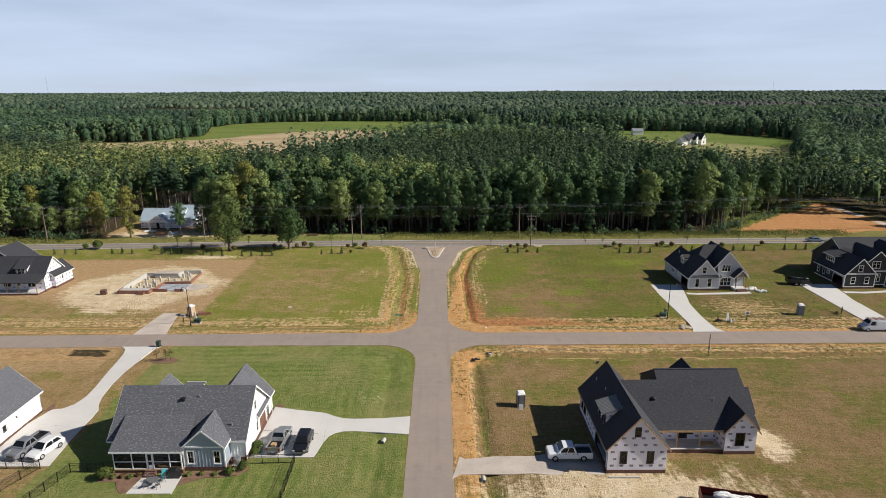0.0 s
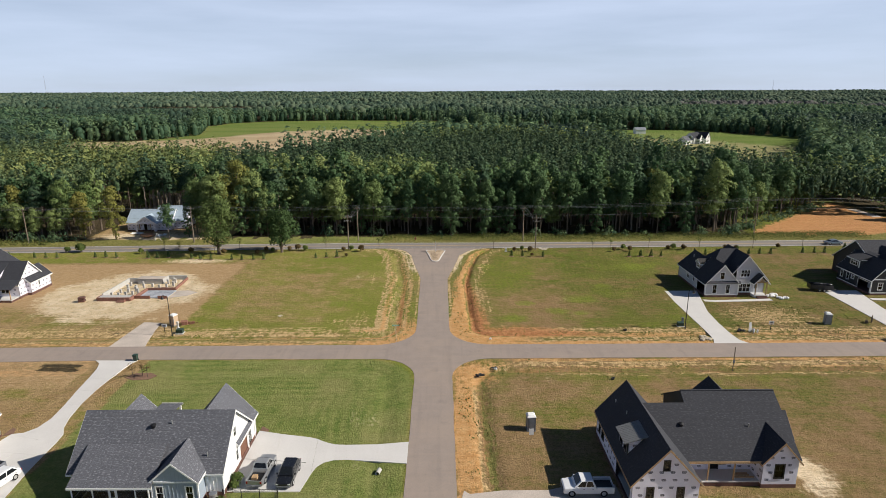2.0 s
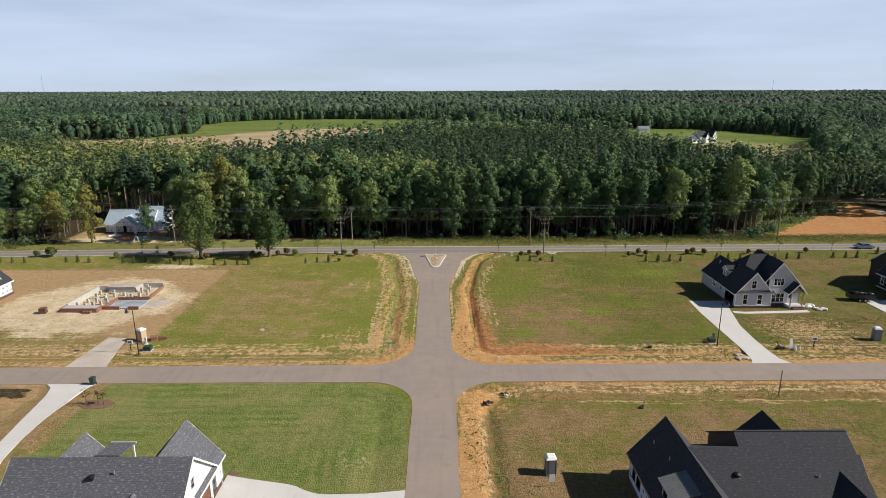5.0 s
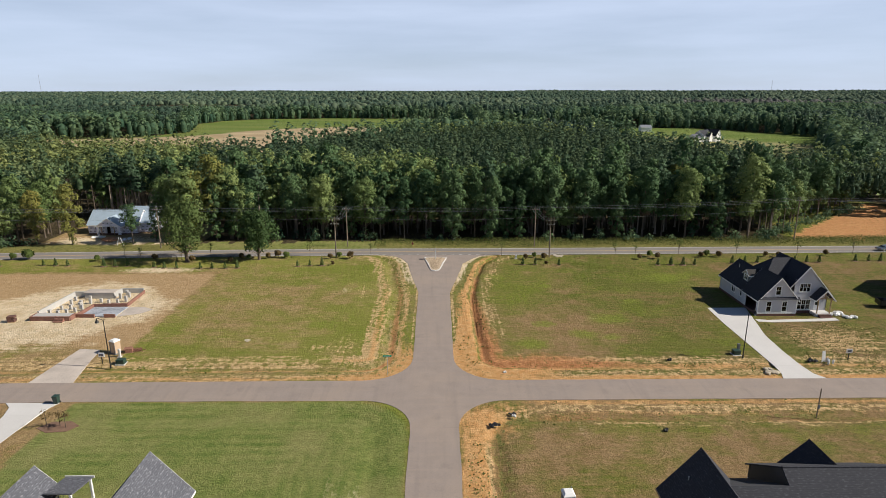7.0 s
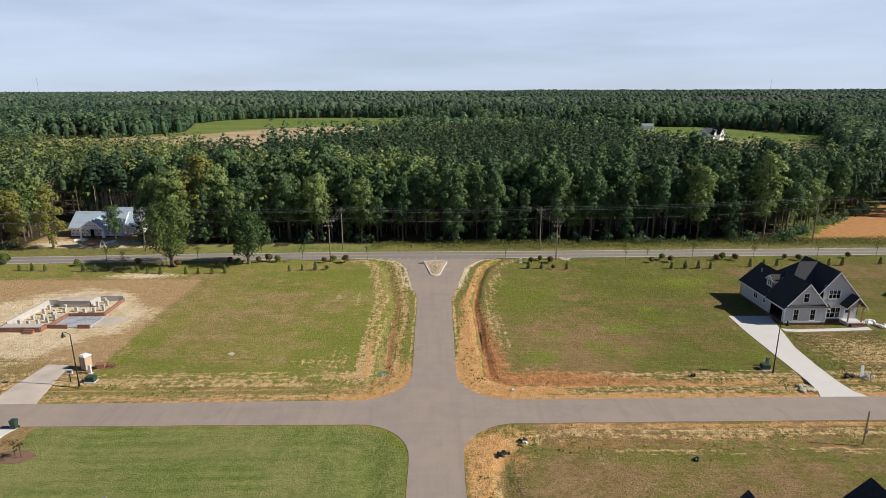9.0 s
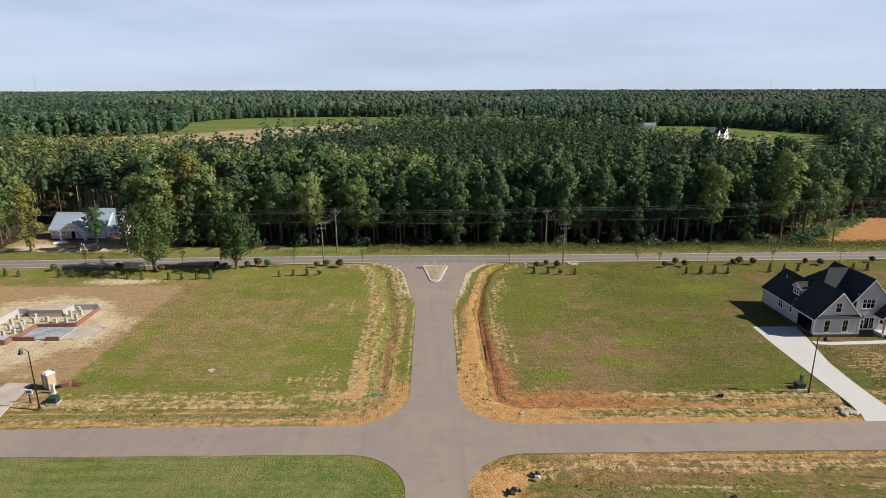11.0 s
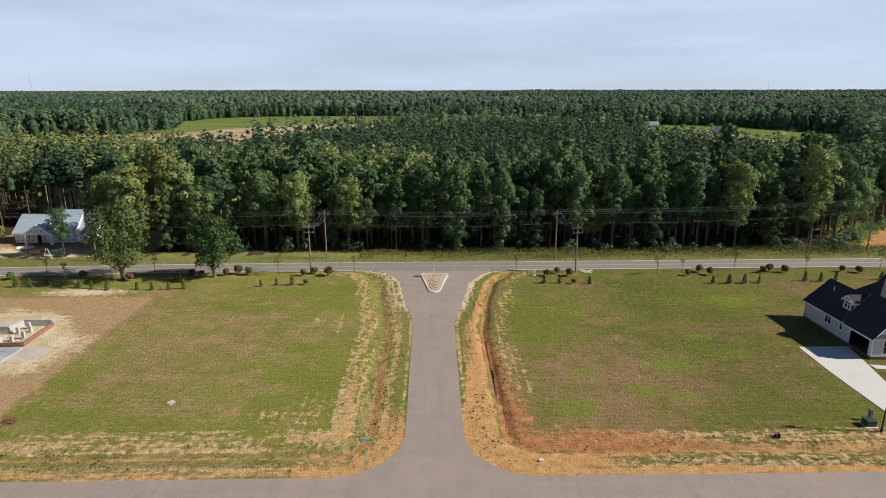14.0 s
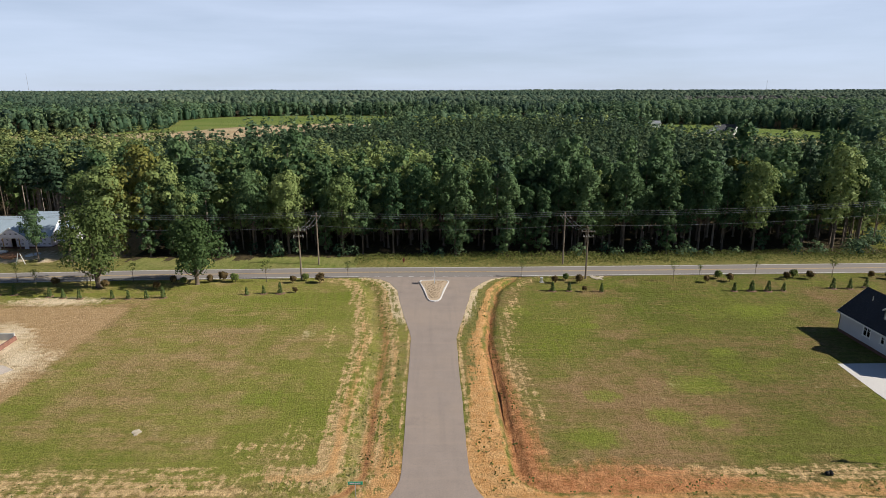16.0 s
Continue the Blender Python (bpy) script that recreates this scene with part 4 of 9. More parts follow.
def wall(house, p0, p1, z0, top, material, holes=(), thick=0.16, style="", trim=None, name="wall", end=0.0):
    """One upright wall from p0 to p1 with its outside to the right of that way. top: a height, or points (along, height).
    holes: (along0, along1, z0, z1, what) with what = window, door, garage or open."""
    p0, p1 = Vector((*p0, 0)), Vector((*p1, 0))
    length = (p1 - p0).length
    d = (p1 - p0).normalized()
    out = Vector((d.y, -d.x, 0))
    prof = [(0, top), (length, top)] if isinstance(top, (int, float)) else list(top)
    height = lambda u: float(np.interp(u, [q[0] for q in prof], [q[1] for q in prof]))
    pt = lambda u, o, z: tuple(p0 + d * u + out * o + Vector((0, 0, z)))

    def bar(s, u0, u1, o0, o1, za, zb, zc=None, zd=None):
        o0, o1 = min(o0, o1), max(o0, o1)
        zc, zd = (zb if zc is None else zc), (zb if zd is None else zd)
        v = [pt(u0, o0, za), pt(u1, o0, za), pt(u1, o1, za), pt(u0, o1, za), pt(u0, o0, zc), pt(u1, o0, zd), pt(u1, o1, zd), pt(u0, o1, zc)]
        s.add(v, [(0, 1, 2, 3), (7, 6, 5, 4), (0, 4, 5, 1), (1, 5, 6, 2), (2, 6, 7, 3), (3, 7, 4, 0)])

    cuts = sorted({end, length - end, *[q[0] for q in prof if end < q[0] < length - end], *[h[0] for h in holes], *[h[1] for h in holes]})
    s = Shape()
    for a, b in zip(cuts, cuts[1:]):
        mid = (a + b) / 2
        inside = sorted((h[2], h[3]) for h in holes if h[0] < mid < h[1])
        z = z0
        for lo, hi in inside:
            if lo > z + 0.01:
                bar(s, a, b, 0, -thick, z, lo)
            z = hi
        bar(s, a, b, 0, -thick, z, 0, height(a), height(b))
    w = part(name, s.weld(), material, house)
    clear = lambda u0, u1, za, zb: all(u1 < h[0] - 0.12 or u0 > h[1] + 0.12 or zb < h[2] - 0.12 or za > h[3] + 0.12 for h in holes)
    if style == "wrap":
        s, row, z = Shape(), 0, z0 + 0.45
        while z < max(q[1] for q in prof):
            u = 0.30 + (0.30 if row % 2 else 0.0)
            while u + 0.5 < length:
                if z + 0.3 < min(height(u), height(u + 0.5)) and clear(u, u + 0.5, z, z + 0.28):
                    for k in range(3):
                        bar(s, u + 0.05 * (k == 0), u + (0.44, 0.50, 0.47)[k], 0.004, 0.0, z + 0.10 * k, z + 0.10 * k + 0.075)
                u += 1.17
            z += 0.92
            row += 1
        if s.f:
            tagged(part("print", s, M_print, w, "grey bars of unreadable print"), kind="stuff")
    if style == "batten":
        s, u = Shape(), 0.25
        while u < length - 0.1:
            segs = [(z0, height(u))]
            for h in holes:
                if h[0] - 0.14 < u < h[1] + 0.14:
                    segs = [q for a, b in segs for q in ((a, min(b, h[2] - 0.12)), (max(a, h[3] + 0.12), b)) if q[1] - q[0] > 0.05]
            for a, b in segs:
                bar(s, u - 0.025, u + 0.025, 0.025, 0, a, b - 0.02)
            u += 0.40
        tagged(part("batten", s, material, w), kind="stuff")
    if style == "lap":
        s, z = Shape(), z0 + 0.2
        while z < max(q[1] for q in prof) - 0.1:
            us = [u for u in np.linspace(0, length, 60) if height(u) > z + 0.05]
            if us:
                segs = [(us[0], us[-1])]
                for h in holes:
                    if h[2] - 0.1 < z < h[3] + 0.1:
                        segs = [q for a, b in segs for q in ((a, min(b, h[0] - 0.1)), (max(a, h[1] + 0.1), b)) if q[1] - q[0] > 0.05]
                for a, b in segs:
                    bar(s, a, b, 0.012, 0, z, z + 0.02)
            z += 0.2
        tagged(part("clapboard", s, material, w), kind="stuff")
    trim = trim or M_white
    if trim is M_wood:
        trim = M_dark
    for u0, u1, za, zb, what in holes:
        if what == "window":
            f = 0.09
            ring = lambda o: [pt(u0 - f, o, za - f), pt(u1 + f, o, za - f), pt(u1 + f, o, zb + f), pt(u0 - f, o, zb + f), pt(u0 + 0.04, o, za + 0.04), pt(u1 - 0.04, o, za + 0.04), pt(u1 - 0.04, o, zb - 0.04), pt(u0 + 0.04, o, zb - 0.04)]
            quads_ = []
            for i in range(4):
                j = (i + 1) % 4
                quads_ += [(i, j, j + 4, i + 4), (i + 12, j + 12, j + 8, i + 8), (i + 8, j + 8, j, i), (i + 4, j + 4, j + 12, i + 12)]
            win = part("window", Shape().add(ring(0.03) + ring(-0.10), quads_), trim, house)
            s = Shape()
            bar(s, u0 - f - 0.03, u1 + f + 0.03, 0.07, 0.031, za - f - 0.02, za - f + 0.06)
            part("window_sill", s, trim, win)
            mull = max(1, round((u1 - u0) / 0.75))
            for k in range(mull):
                ua, ub = u0 + (u1 - u0) * k / mull, u0 + (u1 - u0) * (k + 1) / mull
                s = Shape()
                bar(s, ua + 0.04, ub - 0.04, -0.03, -0.054, (za + zb) / 2 - 0.025, (za + zb) / 2 + 0.025)
                part("meeting_rail", s, trim, win)
                s = Shape()
                bar(s, (ua + ub) / 2 - 0.012, (ua + ub) / 2 + 0.012, -0.03, -0.054, (za + zb) / 2 + 0.025, zb - 0.04)
                part("glazing_bar", s, trim, win)
                if k:
                    s = Shape()
                    bar(s, ua - 0.05, ua + 0.05, 0.02, -0.09, za + 0.04, zb - 0.04)
                    part("mullion", s, trim, win)
            g = Shape()
            bar(g, u0, u1, -0.055, -0.062, za, zb)
            part("pane", g, M_glass, win, "dark reflecting glass")
        elif what == "door":
            s = Shape()
            bar(s, u0 - 0.1, u0, 0.03, -0.1, za, zb + 0.1)
            bar(s, u1, u1 + 0.1, 0.03, -0.1, za, zb + 0.1)
            bar(s, u0, u1, 0.03, -0.1, zb, zb + 0.1)
            dr = part("door", s, trim, house)
            g = Shape()
            bar(g, u0, u1, -0.04, -0.09, za, zb)
            part("door_leaf", g, trim, dr)
            g = Shape()
            bar(g, u0 + 0.14, u1 - 0.14, -0.03, -0.04, za + 0.9, zb - 0.15)
            part("pane", g, M_glass, dr)
        elif what in ("garage", "open"):
            s = Shape()
            bar(s, u0 - 0.12, u0, 0.03, -thick, za, zb + 0.12)
            bar(s, u1, u1 + 0.12, 0.03, -thick, za, zb + 0.12)
            bar(s, u0, u1, 0.03, -thick, zb, zb + 0.12)
            dr = part("garage_door" if what == "garage" else "door_frame", s, trim, house)
            if what == "garage":
                rows = 4
                for k in range(rows):
                    g = Shape()
                    a, b = za + (zb - za) * k / rows, za + (zb - za) * (k + 1) / rows - 0.015
                    bar(g, u0, u1, -0.05, -0.10, a, b)
                    part("panel", g, M_door, dr, "brown garage door panel")
    return w


def gable_roof(house, axis, a0, a1, b0, b1, z0, zr, m_roof, ridge=None, z1=None, eave=0.35, rake=0.3, trim=None, thick=0.13, name="roof"):
    """A pitched roof with its ridge along axis. a0..a1: walls along the ridge; b0..b1: walls across it; z0, z1: height at those two walls."""
    z1 = z0 if z1 is None else z1
    ridge = (b0 + b1) / 2 if ridge is None else ridge
    trim = trim or M_white
    s0, s1 = (zr - z0) / (ridge - b0), (zr - z1) / (b1 - ridge)
    c = (lambda a, b, z: (a, b, z)) if axis == "x" else (lambda a, b, z: (b, a, z))
    A0, A1, lift = a0 - rake, a1 + rake, thick
    lo0, lo1 = (b0 - eave, z0 - s0 * eave + lift), (b1 + eave, z1 - s1 * eave + lift)
    top = (ridge, zr + lift)

    def plane(lo):
        q = [c(A0, *lo), c(A1, *lo), c(A1, *top), c(A0, *top)]
        nrm = (Vector(q[1]) - Vector(q[0])).cross(Vector(q[2]) - Vector(q[0]))
        return q if nrm.z > 0 else q[::-1]

    r = part(name, Shape().slab(plane(lo0), thick), m_roof, house)
    part(name, Shape().slab(plane(lo1), thick), m_roof, house)
    cap = Shape()
    for sgn, (lo) in ((-1, lo0), (1, lo1)):
        k = Vector((top[0] + sgn * 0.16, top[1] - 0.16 * (s0 if sgn < 0 else s1) + 0.02))
        q = [c(A0, k[0], k[1]), c(A1, k[0], k[1]), c(A1, top[0], top[1] + 0.025), c(A0, top[0], top[1] + 0.025)]
        nrm = (Vector(q[1]) - Vector(q[0])).cross(Vector(q[2]) - Vector(q[0]))
        cap.slab(q if nrm.z > 0 else q[::-1], 0.03)
    part("ridge_cap", cap, m_roof, r)
    for lo in (lo0, lo1):
        s = Shape()
        w = 0.03 if lo is lo0 else -0.03
        b_in, b_out = lo[0] + w, lo[0] - w
        x = sorted((b_in, b_out))
        if axis == "x":
            s.box(A0, A1, x[0], x[1], lo[1] - thick - 0.10, lo[1] - 0.02)
        else:
            s.box(x[0], x[1], A0, A1, lo[1] - thick - 0.10, lo[1] - 0.02)
        part("fascia", s, trim, house)
    for A, o in ((A0, -0.035), (A1, 0.035)):
        for lo in (lo0, lo1):
            s = Shape()
            v = []
            for aa in (A, A + o):
                v += [c(aa, lo[0], lo[1] - thick - 0.12), c(aa, lo[0], lo[1] - 0.015), c(aa, top[0], top[1] - 0.015), c(aa, top[0], top[1] - thick - 0.14)]
            s.add(v, [(0, 1, 2, 3), (7, 6, 5, 4), (0, 4, 5, 1), (1, 5, 6, 2), (2, 6, 7, 3), (3, 7, 4, 0)])
            part("rake_board", s, trim, house)
    return r


def block(house, x0, x1, y0, y1, zb, ze, zr, axis, m_wall, m_roof, ridge=None, holes=None, style="", trim=None, sides="SENW", z1=None, eave=0.35, rake=0.3, roof=True, found=None, styles=None):
    """A wing: four walls with openings, gables under a pitched roof, and a foundation course."""
    holes, styles = holes or {}, styles or {}
    across = (y0, y1) if axis == "x" else (x0, x1)
    rg = sum(across) / 2 if ridge is None else ridge
    zhi = ze if z1 is None else z1
    corner = {"S": ((x0, y0), (x1, y0)), "E": ((x1, y0), (x1, y1)), "N": ((x1, y1), (x0, y1)), "W": ((x0, y1), (x0, y0))}
    for side in sides:
        p0, p1 = corner[side]
        along = 0 if side in "SN" else 1
        start, sgn = p0[along], (1 if p1[along] > p0[along] else -1)
        hs = []
        for h in holes.get(side, ()):
            u = sorted(((h[0] - start) * sgn, (h[1] - start) * sgn))
            hs.append((u[0], u[1], *h[2:]))
        gabled = (axis == "x") == (side in "EW")
        length = math.dist(p0, p1)
        if gabled:
            u = (rg - start) * sgn
            za, zz = (ze, zhi) if sgn > 0 else (zhi, ze)
            top = [(0, za), (u, zr), (length, zz)]
        else:
            top = ze if (side in "SW") else zhi
        wall(house, p0, p1, zb, top, m_wall, hs, style=styles.get(side, style), trim=trim, end=0.005 if side in "EW" else 0.0)
    if found:
        part("foundation", Shape().box(x0 - 0.03, x1 + 0.03, y0 - 0.03, y1 + 0.03, -0.3, zb), found, house)
    if roof:
        if axis == "x":
            gable_roof(house, "x", x0, x1, y0, y1, ze, zr, m_roof, rg, zhi, eave, rake, trim)
        else:
            gable_roof(house, "y", y0, y1, x0, x1, ze, zr, m_roof, rg, zhi, eave, rake, trim)


def roof_vents(house, spots):
    for x, y, z, kind in spots:
        s = Shape()
        if kind == "pipe":
            s.tube((x, y, z - 0.3), (x, y, z + 0.35), 0.06, None, 8)
            part("vent_pipe", s, M_alu, house)
        else:
            s.tube((x, y, z - 0.2), (x, y, z + 0.18), 0.2, 0.3, 10).tube((x, y, z + 0.18), (x, y, z + 0.3), 0.34, 0.1, 10)
            part("roof_vent", s, M_dark, house)


# blue-grey house with the screened porch
lh = root("blue_house", -30.5, 62.0, "finished blue-grey farmhouse with grey shingle roof and screened porch", "house")
block(lh, -38.9, -22.4, 57.5, 67.5, 0.5, 3.15, 7.55, "x", M_white, M_shing_x, holes={
    "E": [(61.9, 62.7, 4.3, 5.5, "window"), (62.0, 62.7, 1.1, 2.5, "window"), (63.4, 65.9, 0.5, 2.2, "garage")],
    "S": [(-32.0, -31.0, 1.1, 2.6, "window"), (-35.9, -34.6, 1.1, 2.6, "window")]}, found=M_brick, styles={"S": "batten", "E": "lap"})
block(lh, -29.1, -22.38, 67.5, 69.4, 0.5, 3.3, 7.15, "y", M_white, M_shing_y, ridge=-25.75, sides="ENW", roof=False, holes={}, found=M_brick, styles={"E": "lap"})
wall(lh, (-22.35, 66.1), (-22.35, 69.0), 0.1, 3.2, M_white, [(0.2, 2.6, 0.1, 2.2, "garage")], thick=0.1)
gable_roof(lh, "y", 62.6, 69.4, -29.1, -22.4, 3.3, 7.15, M_shing_y, -25.75)
block(lh, -38.85, -34.9, 67.5, 69.7, 0.5, 3.4, 5.5, "y", M_white, M_shing_y, sides="ENW", roof=False, found=M_brick)
gable_roof(lh, "y", 63.5, 69.7, -38.85, -34.9, 3.4, 5.5, M_shing_y)
part("porch_roof", Shape().slab([(-35.0, 68.0, 4.1), (-35.0, 71.2, 3.55), (-32.4, 71.2, 3.55), (-32.4, 68.0, 4.1)], -0.14), M_shing_x, lh)
part("fascia", Shape().box(-35.1, -32.3, 71.2, 71.26, 3.38, 3.62), M_white, lh)
for x in (-34.8, -32.6):
    part("porch_post", Shape().box(x - 0.1, x + 0.1, 70.9, 71.1, 0, 3.5, 0.01), M_white, lh)
block(lh, -29.2, -24.3, 55.5, 57.45, 0.5, 3.3, 5.5, "y", M_blue, M_shing_y, ridge=-26.75, sides="SEW", roof=False, style="batten", styles={"E": ""}, holes={
    "S": [(-28.74, -28.0, 0.98, 2.65, "window"), (-25.57, -24.83, 0.98, 2.65, "window")]}, found=M_brick)
gable_roof(lh, "y", 55.5, 59.8, -29.2, -24.3, 3.3, 5.5, M_shing_y, -26.75, eave=0.25, rake=0.2)
part("corner_board", Shape().box(-24.34, -24.2, 55.44, 55.6, 0.5, 3.2), M_white, lh)
part("corner_board", Shape().box(-29.28, -29.14, 55.44, 55.6, 0.5, 3.2), M_white, lh)
part("frieze_board", Shape().box(-29.3, -24.2, 55.42, 55.5, 3.12, 3.3), M_white, lh)
part("porch_roof", Shape().slab([(-37.7, 54.75, 3.1), (-28.9, 54.75, 3.1), (-28.9, 59.5, 5.22), (-37.7, 59.5, 5.22)], 0.13), M_shing_x, lh)
part("fascia", Shape().box(-37.7, -28.9, 54.7, 54.78, 2.85, 3.08), M_white, lh)
part("porch_floor", Shape().box(-37.5, -29.25, 54.95, 57.45, 0.42, 0.55), M_wood, lh)
part("porch_base", Shape().box(-37.5, -29.25, 54.98, 57.4, -0.3, 0.42), M_brick, lh)
for x in (-37.4, -35.2, -33.45, -32.65, -30.7, -29.3):
    part("porch_post", Shape().box(x - 0.06, x + 0.06, 54.98, 55.1, 0.55, 2.95, 0.008), M_white, lh)
for x0, x1 in ((-37.4, -35.2), (-35.2, -33.45), (-32.65, -30.7), (-30.7, -29.3)):
    part("rail", Shape().box(x0 + 0.06, x1 - 0.06, 55.0, 55.08, 1.5, 1.6), M_white, lh)
    part("rail", Shape().box(x0 + 0.06, x1 - 0.06, 55.0, 55.08, 0.55, 0.65), M_white, lh)
    part("screen", Shape().box(x0 + 0.06, x1 - 0.06, 55.035, 55.04, 0.65, 2.9), M_screen, lh, "black insect screen")
part("header", Shape().box(-37.46, -29.24, 54.96, 55.12, 2.85, 3.0), M_white, lh)
sd = part("screen_door", Shape().box(-33.39, -33.27, 54.98, 55.05, 0.55, 2.85).box(-32.83, -32.71, 54.98, 55.05, 0.55, 2.85).box(-33.39, -32.71, 54.98, 55.05, 0.55, 1.1).box(-33.39, -32.71, 54.98, 55.05, 2.6, 2.85).box(-33.39, -32.71, 54.98, 55.05, 1.6, 1.72), M_white, lh)
part("screen", Shape().box(-33.27, -32.83, 55.0, 55.005, 1.1, 2.6), M_screen, sd)
part("rail", Shape().box(-37.46, -37.36, 55.1, 57.45, 0.55, 0.66), M_white, lh)
part("rail", Shape().box(-37.46, -37.36, 55.1, 57.45, 1.5, 1.6), M_white, lh)
part("header", Shape().box(-37.46, -37.36, 55.1, 57.45, 2.85, 3.1), M_white, lh)
part("screen", Shape().box(-37.42, -37.415, 55.1, 57.45, 0.66, 2.85), M_screen, lh)
st = part("stoop", Shape().box(-33.7, -32.4, 54.0, 54.98, -0.1, 0.12), M_brick, lh, "red brick steps")
for i in range(3):
    part("step", Shape().box(-33.7, -32.4, 54.15 + 0.28 * i, 54.98, 0.12 + 0.13 * i, 0.25 + 0.13 * i, 0.01), M_brick, st)
roof_vents(lh, [(-31.0, 61.0, 6.5, "vent"), (-29.0, 61.3, 6.7, "pipe"), (-24.2, 58.6, 4.4, "pipe")])
part("gutter_pipe", Shape().tube((-22.33, 57.45, 0.3), (-22.33, 57.45, 3.0), 0.045), M_white, lh)

# unfinished house in building wrap
rh = root("wrapped_house", 31.0, 62.0, "unfinished house in white building wrap under a new black roof", "house")
raw = M_wood
block(rh, 21.6, 28.6, 54.6, 69.0, 0.45, 3.55, 7.5, "y", M_wrap, M_black_y, ridge=25.05, holes={
    "S": [(23.13, 23.82, 1.42, 2.90, "window"), (26.33, 27.02, 1.42, 2.90, "window"), (24.68, 25.27, 5.0, 6.1, "window")],
    "W": [(55.4, 60.1, 0.45, 2.75, "open"), (65.6, 66.6, 1.3, 2.8, "window"), (67.2, 67.9, 1.3, 2.8, "window")]},
    style="wrap", trim=raw, found=M_brick, styles={"E": "", "N": ""})
block(rh, 28.5, 41.4, 60.8, 70.6, 0.45, 4.9, 7.98, "x", M_wrap, M_black_x, ridge=65.7, sides="SE", roof=False, z1=4.8, holes={
    "S": [(29.5, 30.3, 1.5, 2.7, "window"), (32.6, 33.5, 0.65, 2.65, "door"), (33.7, 34.3, 1.4, 2.6, "window")]}, style="wrap", found=M_brick, trim=raw)
slope = (7.98 - 3.45) / (65.7 - 58.75)
front = lambda y: 3.45 + slope * (y - 58.75) + 0.13
part("roof", Shape().slab([(25.4, 58.4, front(58.4)), (41.6, 58.4, front(58.4)), (41.6, 64.35, front(64.35)), (25.4, 64.35, front(64.35))], 0.13), M_black_x, rh)
part("roof", Shape().slab([(30.4, 64.35, front(64.35)), (41.6, 64.35, front(64.35)), (41.6, 65.7, front(65.7)), (30.4, 65.7, front(65.7))], 0.13), M_black_x, rh)
part("roof", Shape().slab([(30.4, 65.7, front(65.7)), (41.6, 65.7, front(65.7)), (41.6, 71.2, 4.6), (30.4, 71.2, 4.6)], 0.13), M_black_x, rh)
part("roof", Shape().slab([(25.4, 64.35, front(64.35)), (30.4, 64.35, front(64.35)), (30.4, 70.3, 3.6), (25.4, 70.3, 3.6)], 0.13), M_black_x, rh)
part("ridge_cap", Shape().box(30.4, 41.6, 65.58, 65.82, front(65.7) - 0.06, front(65.7) + 0.04), M_black_x, rh)
part("fascia", Shape().box(28.9, 37.2, 58.36, 58.42, front(58.4) - 0.28, front(58.4) - 0.03), M_wood, rh)
wall(rh, (41.4, 70.6), (30.5, 70.6), 0.45, 4.8, M_wrap)
# west gable end coloured black to paint its shade; there is no siding here
wall(rh, (30.5, 70.6), (30.5, 63.6), 3.5, [(0, 4.9), (4.9, 7.95), (7.0, 6.6)], M_black, name="gable_wall")
block(rh, 41.42, 42.9, 62.9, 67.6, 0.45, 3.3, 5.5, "x", M_wrap, M_black_x, ridge=65.2, sides="SEN", style="wrap", trim=raw, found=M_brick)
block(rh, 37.3, 41.2, 58.3, 60.78, 0.45, 3.45, 5.75, "y", M_wrap, M_black_y, ridge=39.2, sides="SEW", roof=False, holes={"S": [(38.65, 39.65, 1.3, 2.95, "window")]}, style="wrap", trim=raw, found=M_brick)
gable_roof(rh, "y", 58.3, 62.4, 37.3, 41.2, 3.45, 5.75, M_black_y, 39.2, trim=raw)
block(rh, 34.0, 39.2, 70.6, 71.4, 0.45, 4.3, 6.75, "y", M_wrap, M_black_y, ridge=36.6, sides="ENW", roof=False, style="wrap")
gable_roof(rh, "y", 66.5, 71.4, 34.0, 39.2, 4.3, 6.75, M_black_y, 36.6, trim=raw)
part("porch_floor", Shape().box(28.63, 37.27, 58.6, 60.78, 0.5, 0.62), M_concrete, rh)
part("porch_base", Shape().box(28.63, 37.27, 58.63, 60.7, -0.3, 0.5), M_brick, rh)
for x in (31.5, 34.4):
    part("porch_post", Shape().box(x - 0.07, x + 0.07, 58.75, 58.89, 0.62, 3.3, 0.006), M_wood, rh, "unpainted timber post")
part("porch_beam", Shape().box(28.63, 37.27, 58.72, 58.86, 3.2, 3.42), M_wood, rh)
part("porch_ceiling", Shape().box(28.63, 37.27, 58.9, 60.78, 3.36, 3.4), M_wood, rh)
part("floor_slab", Shape().box(21.8, 28.4, 54.8, 68.8, 0.46, 0.52), M_concrete, rh)
for x0, y0, dx, dy in ((35.0, 59.6, 1.6, 0.5), (34.8, 59.2, 2.2, 0.25)):
    single("lumber_stack", Shape().box(x0, x0 + dx, y0, y0 + dy * 0.3, 0.62, 0.78).box(x0 + 0.1, x0 + dx - 0.1, y0 + dy * 0.35, y0 + dy * 0.65, 0.62, 0.72).box(x0, x0 + dx, y0 + dy * 0.7, y0 + dy, 0.62, 0.7), M_wood, "loose sawn boards lying on the porch", "lumber")
